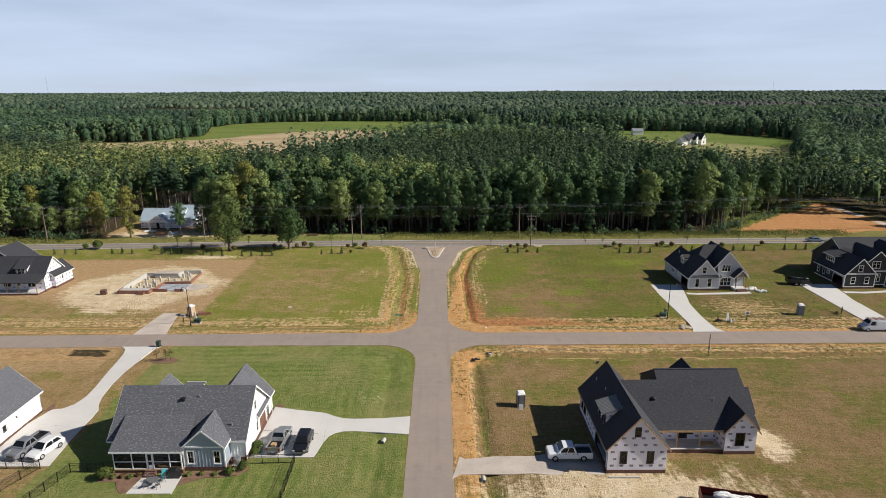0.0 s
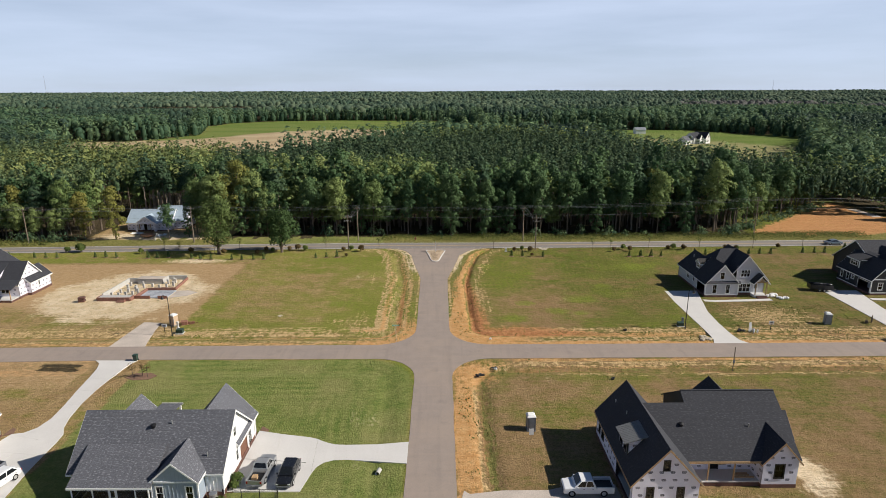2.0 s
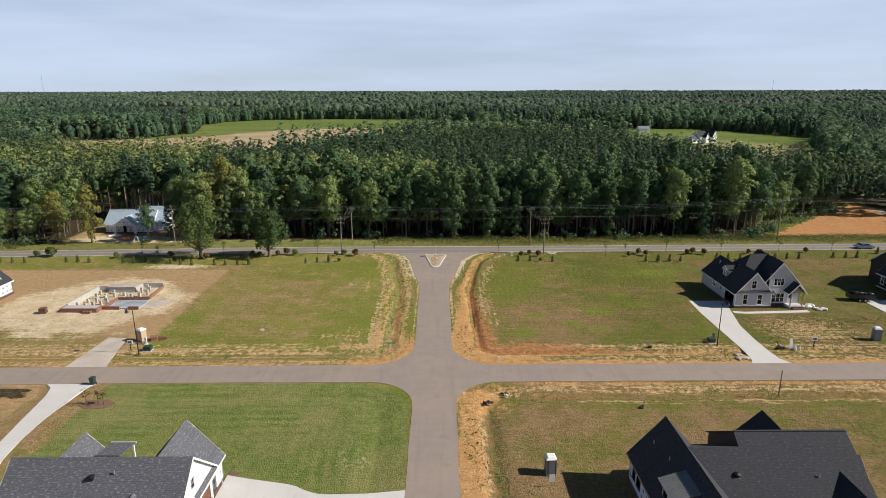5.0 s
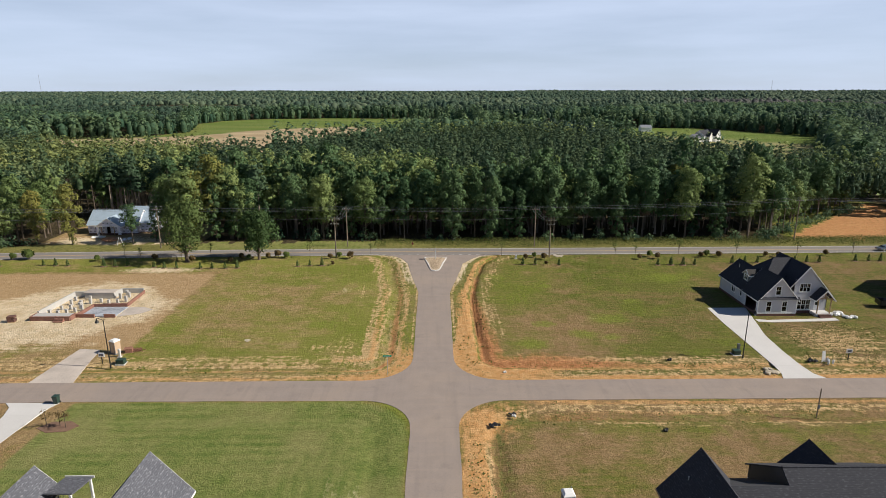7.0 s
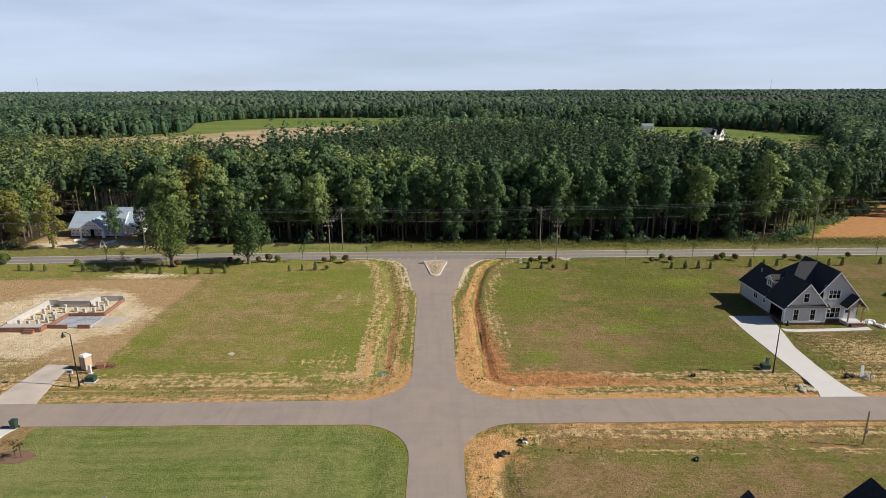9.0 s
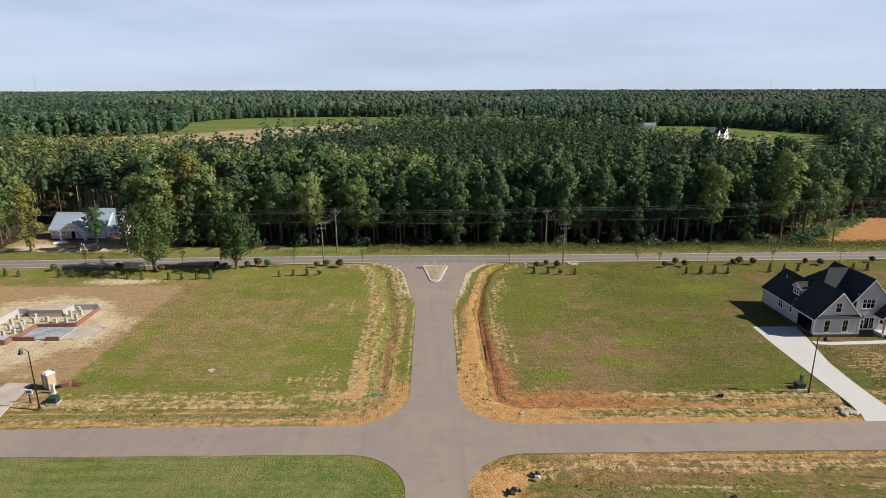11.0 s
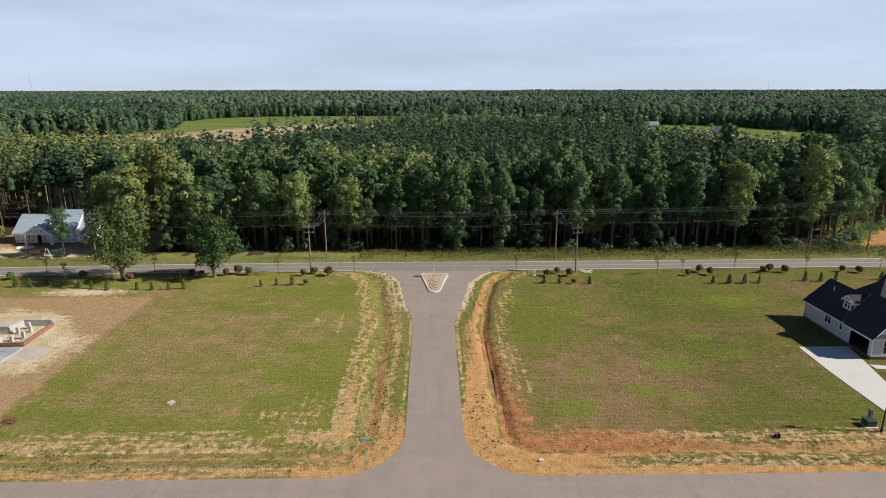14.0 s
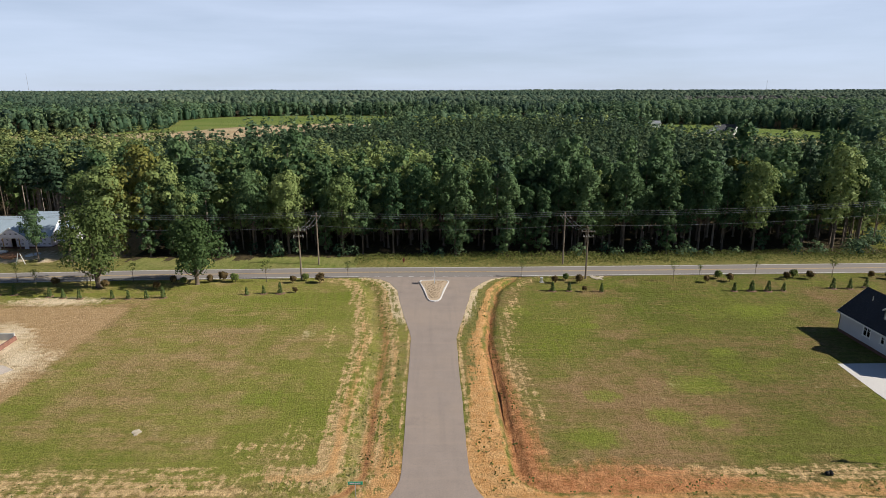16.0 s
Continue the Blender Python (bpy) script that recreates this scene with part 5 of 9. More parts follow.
# dormer with a shallow shed roof on the west slope
wall(rh, (22.05, 61.25), (22.05, 58.5), 3.8, 5.80, M_wrap, [(0.3, 1.1, 4.45, 5.5, "window"), (1.65, 2.45, 4.45, 5.5, "window")], trim=raw, name="dormer_wall")
for yy, flip in ((58.5, 0), (61.25, 1)):
    p0, p1 = ((22.05, yy), (24.6, yy)) if not flip else ((24.6, yy), (22.05, yy))
    prof = [(0, 5.80), (2.55, 6.62)] if not flip else [(0, 6.62), (2.55, 5.80)]
    wall(rh, p0, p1, 3.8, prof, M_wrap, style="wrap", name="dormer_wall")
M_ribs = mat("dark_metal_sheet", (0.19, 0.195, 0.20), 0.5, metal=0.1, vary=0.15, scale=1.0)
dr = part("dormer_roof", Shape().slab([(21.6, 58.15, 5.78), (24.85, 58.15, 6.83), (24.85, 61.6, 6.83), (21.6, 61.6, 5.78)], 0.10), M_ribs, rh)
for k in range(12):
    yk = 58.23 + 0.3 * k
    part("rib", Shape().slab([(21.6, yk - 0.03, 5.82), (24.85, yk - 0.03, 6.87), (24.85, yk + 0.03, 6.87), (21.6, yk + 0.03, 5.82)], 0.04), M_ribs, dr)
roof_vents(rh, [(29.3, 62.0, 5.7, "vent"), (37.0, 61.8, 5.6, "pipe"), (23.3, 67.4, 5.6, "pipe"), (23.6, 64.0, 6.0, "pipe")])
single("masonry_blocks", Shape().box(21.6, 25.3, 53.6, 53.8, -0.05, 0.18, 0.01), M_block, "row of grey concrete blocks on the bare soil", "blocks")

# grey house with the new driveway
wh = root("grey_house", 64.0, 127.0, "new light-grey house with black roof and timber porch bracket", "house")
block(wh, 58.0, 64.9, 120.7, 126.6, 0.45, 3.2, 7.15, "y", M_grey, M_black_y, ridge=61.45, holes={
    "S": [(59.5, 60.35, 0.8, 2.75, "window"), (62.3, 63.15, 0.8, 2.75, "window"), (60.85, 61.75, 4.0, 5.5, "window")],
    "W": [(121.3, 125.0, 0.45, 2.5, "open")]}, sides="SEW", rake=0.28, styles={"S": "batten"}, found=M_brick)
block(wh, 58.0, 64.9, 126.6, 135.4, 0.45, 3.2, 6.35, "y", M_grey, M_black_y, ridge=61.45, holes={
    "W": [(129.3, 130.6, 1.45, 2.95, "window"), (126.75, 127.4, 1.6, 2.75, "window")]}, sides="ENW", found=M_brick)
wall(wh, (65.0, 122.2), (71.2, 122.2), 0.45, [(0, 6.2), (2.1, 8.7), (6.2, 3.9)], M_grey, [(0.95, 2.85, 4.05, 5.55, "window"), (0.85, 3.25, 0.7, 2.5, "window"), (4.05, 4.85, 0.6, 2.65, "door")], style="lap")
wall(wh, (71.2, 122.2), (71.2, 132.0), 0.45, 3.9, M_grey, [(2, 3, 1, 2.6, "window")])
wall(wh, (71.2, 132.0), (62.0, 132.0), 0.45, 4.2, M_grey)
part("foundation", Shape().box(64.95, 71.23, 122.17, 132, -0.3, 0.45), M_brick, wh)
part("floor_slab", Shape().box(58.2, 64.7, 120.9, 135.2, 0.1, 0.2), M_concrete, wh)
gable_roof(wh, "y", 122.2, 131.5, 64.6, 71.2, 5.55, 8.7, M_black_y, 67.1, z1=4.1, eave=0.8)
r0, r1 = (63.8, 128.0, 8.85), (67.4, 128.0, 8.85)
part("roof", Shape().slab([(59.9, 123.8, 4.7), (70.5, 123.8, 4.7), r1, r0], 0.13), M_black_x, wh)
part("roof", Shape().slab([(59.9, 132.3, 4.7), (59.9, 123.8, 4.7), r0], 0.13), M_black_y, wh)
part("roof", Shape().slab([(71.4, 132.3, 4.4), (59.9, 132.3, 4.7), r0, r1], 0.13), M_black_x, wh)
part("ridge_cap", Shape().tube((r0[0], r0[1], r0[2] - 0.02), (r1[0], r1[1], r1[2] - 0.02), 0.06, None, 6), M_black_x, wh)
part("pent_roof", Shape().slab([(57.9, 120.25, 3.22), (65.2, 120.25, 3.22), (65.2, 120.72, 3.62), (57.9, 120.72, 3.62)], 0.08), M_black_x, wh)
gable_roof(wh, "y", 120.4, 122.1, 68.3, 71.1, 3.35, 4.85, M_black_y, 69.7, eave=0.4, rake=0.25)
part("porch_floor", Shape().box(68.4, 71.1, 120.3, 122.17, -0.1, 0.5), M_concrete, wh)
for i in range(3):
    part("step", Shape().box(68.8, 71.0, 119.45 + 0.28 * i, 120.3, -0.05 + 0.15 * i, 0.10 + 0.15 * i), M_brick, wh)
for x in (68.6, 70.9):
    part("porch_post", Shape().box(x - 0.08, x + 0.08, 120.45, 120.61, 0.5, 3.3, 0.01), M_wood, wh, "stained timber post")
part("porch_truss", Shape().box(68.3, 71.1, 120.45, 120.6, 3.2, 3.38).box(69.62, 69.78, 120.45, 120.6, 3.38, 4.6).tube((69.7, 120.52, 3.4), (68.9, 120.52, 4.0), 0.07, None, 4).tube((69.7, 120.52, 3.4), (70.5, 120.52, 4.0), 0.07, None, 4), M_wood, wh, "stained timber gable bracket")
wall(wh, (59.1, 129.0), (59.1, 127.0), 4.0, [(0, 5.65), (1.0, 6.35), (2.0, 5.65)], M_grey, [(0.4, 1.6, 4.55, 5.55, "window")], name="dormer_wall")
wall(wh, (59.1, 127.0), (61.3, 127.0), 3.8, 5.65, M_grey, name="dormer_wall")
wall(wh, (61.3, 129.0), (59.1, 129.0), 3.8, 5.65, M_grey, name="dormer_wall")
gable_roof(wh, "x", 59.1, 61.9, 127.0, 129.0, 5.65, 6.4, M_black_lit_x, eave=0.2, rake=0.15)
roof_vents(wh, [(60.0, 132.5, 5.9, "pipe")])

# black house
bh = root("black_house", 100.0, 127.0, "new black-sided house with white trim and dark roof", "house")
block(bh, 93.9, 100.8, 121.5, 132.5, 0.4, 3.5, 7.1, "y", M_black, M_black_y, ridge=97.3, holes={
    "S": [(95.4, 96.35, 1.2, 2.7, "window"), (98.5, 99.45, 1.2, 2.7, "window"), (96.75, 97.7, 4.05, 5.45, "window")],
    "W": [(121.9, 125.6, 0.4, 2.6, "open"), (127.0, 127.9, 1.9, 2.6, "window"), (128.7, 129.5, 1.3, 2.9, "window"), (130.7, 131.5, 1.3, 2.9, "window")]}, found=M_brick, styles={"S": "batten"})
part("floor_slab", Shape().box(94.1, 100.6, 121.7, 132.3, 0.1, 0.2), M_concrete, bh)
wall(bh, (99.9, 123.0), (104.4, 123.0), 0.4, [(0, 6.4), (2.1, 8.4), (4.5, 6.2)], M_black, [(0.9, 2.7, 4.45, 6.0, "window"), (1.9, 3.1, 1.2, 3.0, "window")], style="batten")
gable_roof(bh, "y", 123.0, 131.0, 99.9, 104.2, 6.3, 8.4, M_black_y, 102.05)
block(bh, 97.6, 113.4, 124.0, 140.0, 0.4, 3.9, 3.95, "x", M_black, M_black_x, roof=False, found=M_brick, holes={"S": [(106.0, 107.0, 1.2, 2.8, "window")]})
wall(bh, (97.6, 140.0), (97.6, 124.0), 3.9, [(0, 3.95), (6.8, 9.1), (16.0, 3.95)], M_black, name="gable_wall")
wall(bh, (113.4, 124.0), (113.4, 140.0), 3.9, [(0, 3.95), (9.2, 9.1), (16.0, 3.95)], M_black, name="gable_wall")
gable_roof(bh, "x", 97.6, 113.4, 124.0, 140.0, 3.9, 9.15, M_black_x, ridge=133.2)
block(bh, 105.0, 110.5, 122.2, 123.98, 0.4, 6.0, 9.0, "y", M_black, M_black_y, sides="SEW", roof=False, holes={"S": [(106.6, 108.6, 4.4, 6.0, "window"), (106.8, 108.4, 1.2, 2.9, "window")]}, style="batten", found=M_brick)
gable_roof(bh, "y", 122.2, 131.5, 105.0, 110.5, 6.0, 9.0, M_black_y)
part("porch_roof", Shape().slab([(104.2, 121.3, 3.2), (110.8, 121.3, 3.2), (110.8, 123.2, 3.9), (104.2, 123.2, 3.9)], 0.12), M_black_x, bh)
for x in (104.6, 107.4, 110.4):
    part("porch_post", Shape().box(x - 0.1, x + 0.1, 121.4, 121.6, 0.3, 3.2, 0.01), M_white, bh)
part("porch_floor", Shape().box(104.2, 110.8, 121.3, 123, -0.1, 0.35), M_concrete, bh)
wall(bh, (94.7, 130.6), (94.7, 127.2), 4.0, 6.25, M_black, [(0.6, 2.8, 4.7, 6.05, "window")], name="dormer_wall")
wall(bh, (94.7, 127.2), (98.0, 127.2), 3.8, [(0, 6.25), (3.3, 7.3)], M_black, name="dormer_wall")
wall(bh, (98.0, 130.6), (94.7, 130.6), 3.8, [(0, 7.3), (3.3, 6.25)], M_black, name="dormer_wall")
part("dormer_roof", Shape().slab([(94.2, 126.8, 6.2), (98.6, 126.8, 7.55), (98.6, 131.0, 7.55), (94.2, 131.0, 6.2)], 0.12), M_black_y, bh)
part("fascia", Shape().box(94.16, 94.22, 126.8, 131.0, 5.98, 6.18), M_white, bh)

# white corner, frieze and skirt boards
def boards(house, x0, x1, y, z0, z1, depth=0.0):
    for x in (x0, x1):
        part("corner_board", Shape().box(x - 0.09, x + 0.09, y - 0.05, y + 0.10, z0, z1), M_white, house)
    part("frieze_board", Shape().box(x0, x1, y - 0.045, y + 0.02, z1 - 0.12, z1 + 0.14), M_white, house)
    part("skirt_board", Shape().box(x0, x1, y - 0.045, y + 0.02, z0 - 0.06, z0 + 0.16), M_white, house)
    if depth:
        part("skirt_board", Shape().box(x0 - 0.045, x0 + 0.02, y, y + depth, z0 - 0.06, z0 + 0.16), M_white, house)


boards(wh, 58.0, 64.9, 120.7, 0.5, 3.2)
boards(bh, 93.9, 100.8, 121.5, 0.45, 3.5)
boards(bh, 100.85, 104.4, 123.0, 0.45, 3.7)
boards(bh, 105.0, 110.5, 122.2, 3.9, 6.0)
part("skirt_board", Shape().box(93.855, 93.92, 126.0, 132.5, 0.4, 0.62), M_white, bh)
part("garage_door", Shape().box(96.2, 96.26, 121.9, 125.6, 0.2, 2.6), M_grey, bh, "pale grey garage inner wall")
part("corner_board", Shape().box(94.62, 94.78, 127.12, 127.28, 4.1, 6.2), M_white, bh)
part("frieze_board", Shape().box(94.7, 98.0, 127.13, 127.2, 6.05, 6.25), M_white, bh)

# wrapped house beyond the foundation
fl = root("wrapped_cottage", -96.0, 126.0, "unfinished one-and-a-half-storey house in white wrap with dark roof", "house")
block(fl, -108.0, -88.8, 121.6, 129.6, 0.5, 3.3, 7.2, "x", M_wrap, M_black_x, ridge=125.6, holes={
    "S": [(-98.2, -96.4, 1.2, 2.8, "window"), (-95.2, -94.2, 0.6, 2.7, "door"), (-92.6, -90.9, 1.2, 2.8, "window")]}, style="wrap", found=M_brick)
block(fl, -92.7, -87.9, 124.0, 130.9, 0.5, 3.05, 5.2, "y", M_wrap, M_black_y, style="wrap", found=M_brick, holes={"E": [(126.6, 127.2, 1.5, 2.6, "window")]})
block(fl, -110.0, -99.0, 129.6, 137.0, 0.5, 4.0, 7.9, "y", M_wrap, M_black_y, style="wrap", found=M_brick, sides="ENW")
part("porch_roof", Shape().slab([(-108.0, 118.9, 2.95), (-88.4, 118.9, 2.95), (-88.4, 122.9, 4.3), (-108.0, 122.9, 4.3)], 0.12), M_black_x, fl)
part("porch_floor", Shape().box(-108.0, -88.9, 119.1, 121.58, 0.4, 0.55), M_concrete, fl)
part("porch_base", Shape().box(-108.0, -88.9, 119.13, 121.5, -0.3, 0.4), M_brick, fl)
for x in (-98.9, -95.9, -93.2, -89.1):
    part("porch_post", Shape().box(x - 0.07, x + 0.07, 119.2, 119.34, 0.55, 2.85), M_wood, fl)
wall(fl, (-95.4, 122.4), (-92.9, 122.4), 3.8, [(0, 5.4), (1.25, 5.4), (2.5, 5.4)], M_wrap, [(0.45, 2.05, 4.1, 5.2, "window")], name="dormer_wall")
wall(fl, (-92.9, 122.4), (-92.9, 125.2), 3.6, [(0, 5.4), (2.8, 6.9)], M_wrap, name="dormer_wall")
wall(fl, (-95.4, 125.2), (-95.4, 122.4), 3.6, [(0, 6.9), (2.8, 5.4)], M_wrap, name="dormer_wall")
part("dormer_roof", Shape().slab([(-95.8, 122.0, 5.3), (-92.5, 122.0, 5.3), (-92.5, 125.4, 7.1), (-95.8, 125.4, 7.1)], 0.12), M_black_x, fl)

# house with pale roof beyond the highway
M_pale = mat("pale_roof_underlay", (0.33, 0.41, 0.49), 0.6, vary=0.08, scale=0.6, fine=6)
ph = root("pale_roof_house", -91.0, 188.0, "unfinished wrapped house with a pale underlay roof beyond the highway", "house")
block(ph, -97.8, -84.0, 184.6, 193.0, 0.3, 2.8, 6.1, "x", M_wrap, M_pale, style="wrap", styles={"N": "", "E": ""}, found=M_brick, holes={"S": [(-92.6, -91.6, 0.3, 2.4, "open")]})
block(ph, -94.2, -87.6, 182.4, 184.56, 0.3, 2.8, 5.0, "y", M_wrap, M_pale, sides="S", roof=False, style="wrap", holes={"S": [(-93.6, -88.4, 0.3, 2.7, "open")]})
gable_roof(ph, "y", 182.4, 188.0, -94.2, -87.6, 2.8, 5.0, M_pale)
block(ph, -90.0, -80.2, 186.5, 196.0, 0.3, 3.0, 6.7, "x", M_wrap, M_pale, style="wrap", found=M_brick)
for x in (-92.9, -89.4):
    part("porch_post", Shape().box(x - 0.07, x + 0.07, 182.4, 182.54, 0.3, 2.8), M_wood, ph)

# white neighbour
nb = root("white_house", -60.0, 65.0, "finished white house with dark grey shingle roof", "house")
block(nb, -63.2, -55.4, 60.6, 69.3, 0.3, 3.35, 6.95, "y", M_white, M_shing_y, found=M_brick, holes={"E": [(61.6, 62.5, 0.3, 2.3, "door")]}, styles={"E": "lap"})
block(nb, -76.0, -63.2, 56.0, 68.0, 0.3, 3.35, 7.6, "x", M_white, M_shing_x, found=M_brick)
single("wall_lamp", Shape().tube((-55.3, 64.0, 2.3), (-55.05, 64.0, 2.35), 0.03).tube((-55.08, 64.0, 2.2), (-55.08, 64.0, 2.42), 0.09, 0.05), M_dark, "small black lamp on the white house wall", "lamp")

# farmhouse and sheds beyond the woods
fa = root("farmhouse", 209, 480, "distant white farmhouse with dark gabled roofs among fields", "house")
block(fa, 201, 212, 480, 489, 0, 4.6, 8.6, "x", M_white, M_black_x, holes={"S": [(203, 204.2, 1.2, 2.8, "window"), (208.5, 209.7, 1.2, 2.8, "window")]})
block(fa, 212, 218.5, 477, 489, 0, 4.4, 8.8, "y", M_white, M_black_y, holes={"S": [(214.4, 216.1, 1.2, 3.0, "window"), (214.6, 215.9, 4.8, 6.2, "window")]})
block(fa, 204.5, 208.5, 477.5, 480, 0, 4.4, 7.4, "y", M_white, M_black_y, sides="SEW")
block(fa, 192, 200.9, 481, 488, 0, 3.2, 6.0, "x", M_white, M_shing_x)
fa.rotation_euler = (0, 0, radians(34))
sh = root("barn", 197, 590, "distant white barn with a pale metal roof in a field", "barn")
block(sh, 192, 202, 588, 596, 0, 4, 6, "x", M_white, M_alu)
for x0_, w_, y0_, h_ in ((42, 10, 848, 3.2), (62, 8, 852, 3.4), (116, 9, 735, 4.4), (152, 13, 742, 5.2)):
    sh = root("barn", x0_ + w_ / 2, y0_, "small distant white farm building", "barn")
    block(sh, x0_, x0_ + w_, y0_, y0_ + 8, 0, h_, h_ + 2.2, "x", M_white, M_alu)

# ---- vehicles ----
def paint_mat(name, base, rough=0.25, metal=0.0):
    m = mat(name, base, rough, metal, vary=0.05, scale=1.0)
    m.node_tree.nodes["Principled BSDF"].inputs["Coat Weight"].default_value = 0.6
    m.node_tree.nodes["Principled BSDF"].inputs["Coat Roughness"].default_value = 0.08
    return m


M_carglass = mat("tinted_glass", (0.012, 0.014, 0.016), 0.05, vary=0.02)
M_lamp = mat("lamp_lens", (0.6, 0.6, 0.58), 0.15, vary=0.05)
M_tail = mat("tail_lens", (0.30, 0.012, 0.01), 0.2, vary=0.05)


def ring8(x, w, z0, zt, b=0.10):
    """Cross-section of a body: rounded sills and shoulders, a slightly crowned top."""
    right = [(w * 0.90, z0), (w * 0.97, z0 + 0.03), (w * 0.995, z0 + b), (w, z0 + (zt - z0) * 0.5), (w * 0.985, zt - b * 1.3), (w * 0.95, zt - b * 0.45), (w * 0.87, zt - 0.02), (w * 0.45, zt + 0.015)]
    return [(x, p, q) for p, q in right] + [(x, -p, q) for p, q in right[::-1]]


def ring6(x, wb, zb, wt, zr):
    return [(x, -wb, zb), (x, wb, zb), (x, wt, zr - 0.07), (x, wt - 0.13, zr), (x, -wt + 0.13, zr), (x, -wt, zr - 0.07)]


def vehicle(name, style, length, width, height, paint_, label, category, x, y, turn):
    """A car, pickup or van, its front along +x."""
    top = root(name, 0, 0, label, category)
    L, w, h = length, width / 2, height
    f = L / 2
    belt = h * (0.62 if style != "van" else 0.56)
    if style == "pickup":
        hood, cab0, cab1, bed = f - 1.25, f - 1.55, -f + 2.05, -f + 1.95
        body = Shape().loft([ring8(f, w * 0.86, 0.45, belt * 0.80), ring8(f - 0.12, w * 0.97, 0.36, belt * 0.90), ring8(hood + 0.2, w, 0.34, belt * 0.97), ring8(cab0 + 0.2, w, 0.34, belt), ring8(cab1, w, 0.34, belt), ring8(bed, w, 0.34, belt * 0.70)])
        part("body", body, paint_, top)
        part("bed_floor", Shape().box(-f + 0.1, bed, -w + 0.08, w - 0.08, 0.36, 0.78), M_dark, top)
        for sy in (-1, 1):
            part("bed_side", Shape().box(-f + 0.05, bed + 0.02, min(sy * w, sy * (w - 0.14)), max(sy * w, sy * (w - 0.14)), 0.40, belt * 0.98, 0.03), paint_, top)
        part("tailgate", Shape().box(-f + 0.03, -f + 0.11, -w + 0.14, w - 0.14, 0.55, belt * 0.97, 0.02), paint_, top)
        g = [(cab0 + 0.35, belt, 0.02), (cab0 - 0.35, belt, h), (cab1 + 0.35, belt, h), (cab1 + 0.02, belt, 0.02)]
        axles = (f - 0.92, -f + 1.18)
    elif style == "van":
        cab0, cab1 = f - 0.75, -f + 0.08
        body = Shape().loft([ring8(f, w * 0.84, 0.42, belt * 0.70), ring8(f - 0.15, w * 0.96, 0.34, belt * 0.80), ring8(f - 0.9, w, 0.32, belt * 0.95), ring8(f - 1.2, w, 0.32, belt), ring8(-f + 0.1, w, 0.32, belt), ring8(-f, w * 0.97, 0.36, belt)])
        part("body", body, paint_, top)
        part("cargo_body", Shape().loft([ring6(f - 2.3, w * 0.985, belt - 0.02, w * 0.90, h), ring6(-f + 0.12, w * 0.985, belt - 0.02, w * 0.90, h), ring6(-f + 0.03, w * 0.96, belt - 0.02, w * 0.86, h - 0.05)]), paint_, top)
        g = [(cab0, belt, 0.02), (cab0 - 0.65, belt, h), (f - 2.25, belt, h), (f - 2.3, belt, h - 0.01)]
        axles = (f - 0.85, -f + 1.15)
    else:
        cab0, cab1 = f - 1.15, -f + (0.35 if style == "suv" else 0.75)
        rear_top = belt * (0.99 if style == "suv" else 0.96)
        body = Shape().loft([ring8(f, w * 0.80, 0.38, belt * 0.72), ring8(f - 0.18, w * 0.95, 0.30, belt * 0.84), ring8(f - 1.0, w, 0.28, belt * 0.97), ring8(0, w, 0.28, belt), ring8(-f + 0.5, w, 0.30, rear_top), ring8(-f + 0.1, w * 0.95, 0.34, rear_top * 0.97), ring8(-f, w * 0.86, 0.42, rear_top * 0.85)])
        part("body", body, paint_, top)
        back = 0.55 if style == "suv" else 1.15
        g = [(cab0, belt, 0.02), (cab0 - 0.8, belt, h), (cab1 + back, belt, h - 0.03), (cab1, belt, 0.02)]
        axles = (f - 0.92, -f + 0.95)
    rings = [ring6(gx_, w * 0.95, zb - 0.02, w * (0.95 if zr < 0.1 else 0.80), zb + 0.09 if zr < 0.1 else zr) for gx_, zb, zr in g]
    cabin = part("cabin", Shape().loft(rings), paint_, top)
    (xa, _, _), (xb, _, zb_), (xc, _, zc_), (xd, _, _) = g
    wt, wl2 = w * 0.80, w * 0.95
    low = belt + 0.06

    def pane(corners):
        q = [Vector(c_) for c_ in corners]
        mid = sum(q, Vector()) / 4
        nrm = (q[1] - q[0]).cross(q[2] - q[0]).normalized()
        if nrm.dot(mid - Vector(((xb + xc) / 2, 0, belt))) < 0:
            nrm, q = -nrm, q[::-1]
        part("window", Shape().slab([tuple(v_ + nrm * 0.014) for v_ in q], 0.012), M_carglass, cabin, "dark tinted glass")

    pane([(xa - 0.04, -wl2 + 0.10, low + 0.04), (xa - 0.04, wl2 - 0.10, low + 0.04), (xb + 0.05, wt - 0.16, h - 0.03), (xb + 0.05, -wt + 0.16, h - 0.03)])
    if style != "van":
        pane([(xd + 0.03, -wl2 + 0.12, low + 0.05), (xd + 0.03, wl2 - 0.12, low + 0.05), (xc - 0.04, wt - 0.18, zc_ - 0.05), (xc - 0.04, -wt + 0.18, zc_ - 0.05)])
    doors = 2 if style != "van" else 1
    for sy in (-1, 1):
        for dk in range(doors):
            f0, f1 = dk / doors, (dk + 1) / doors
            lo_x = lambda t_: xa - 0.22 + (xd + 0.18 - xa + 0.22) * t_
            hi_x = lambda t_: xb - 0.06 + (xc + 0.06 - xb + 0.06) * t_
            g_ = 0.05
            pane([(lo_x(f0) - g_, sy * wl2, low), (lo_x(f1) + g_, sy * wl2, low), (hi_x(f1) + g_, sy * (wt + 0.012), h - 0.13), (hi_x(f0) - g_, sy * (wt + 0.012), h - 0.13)])
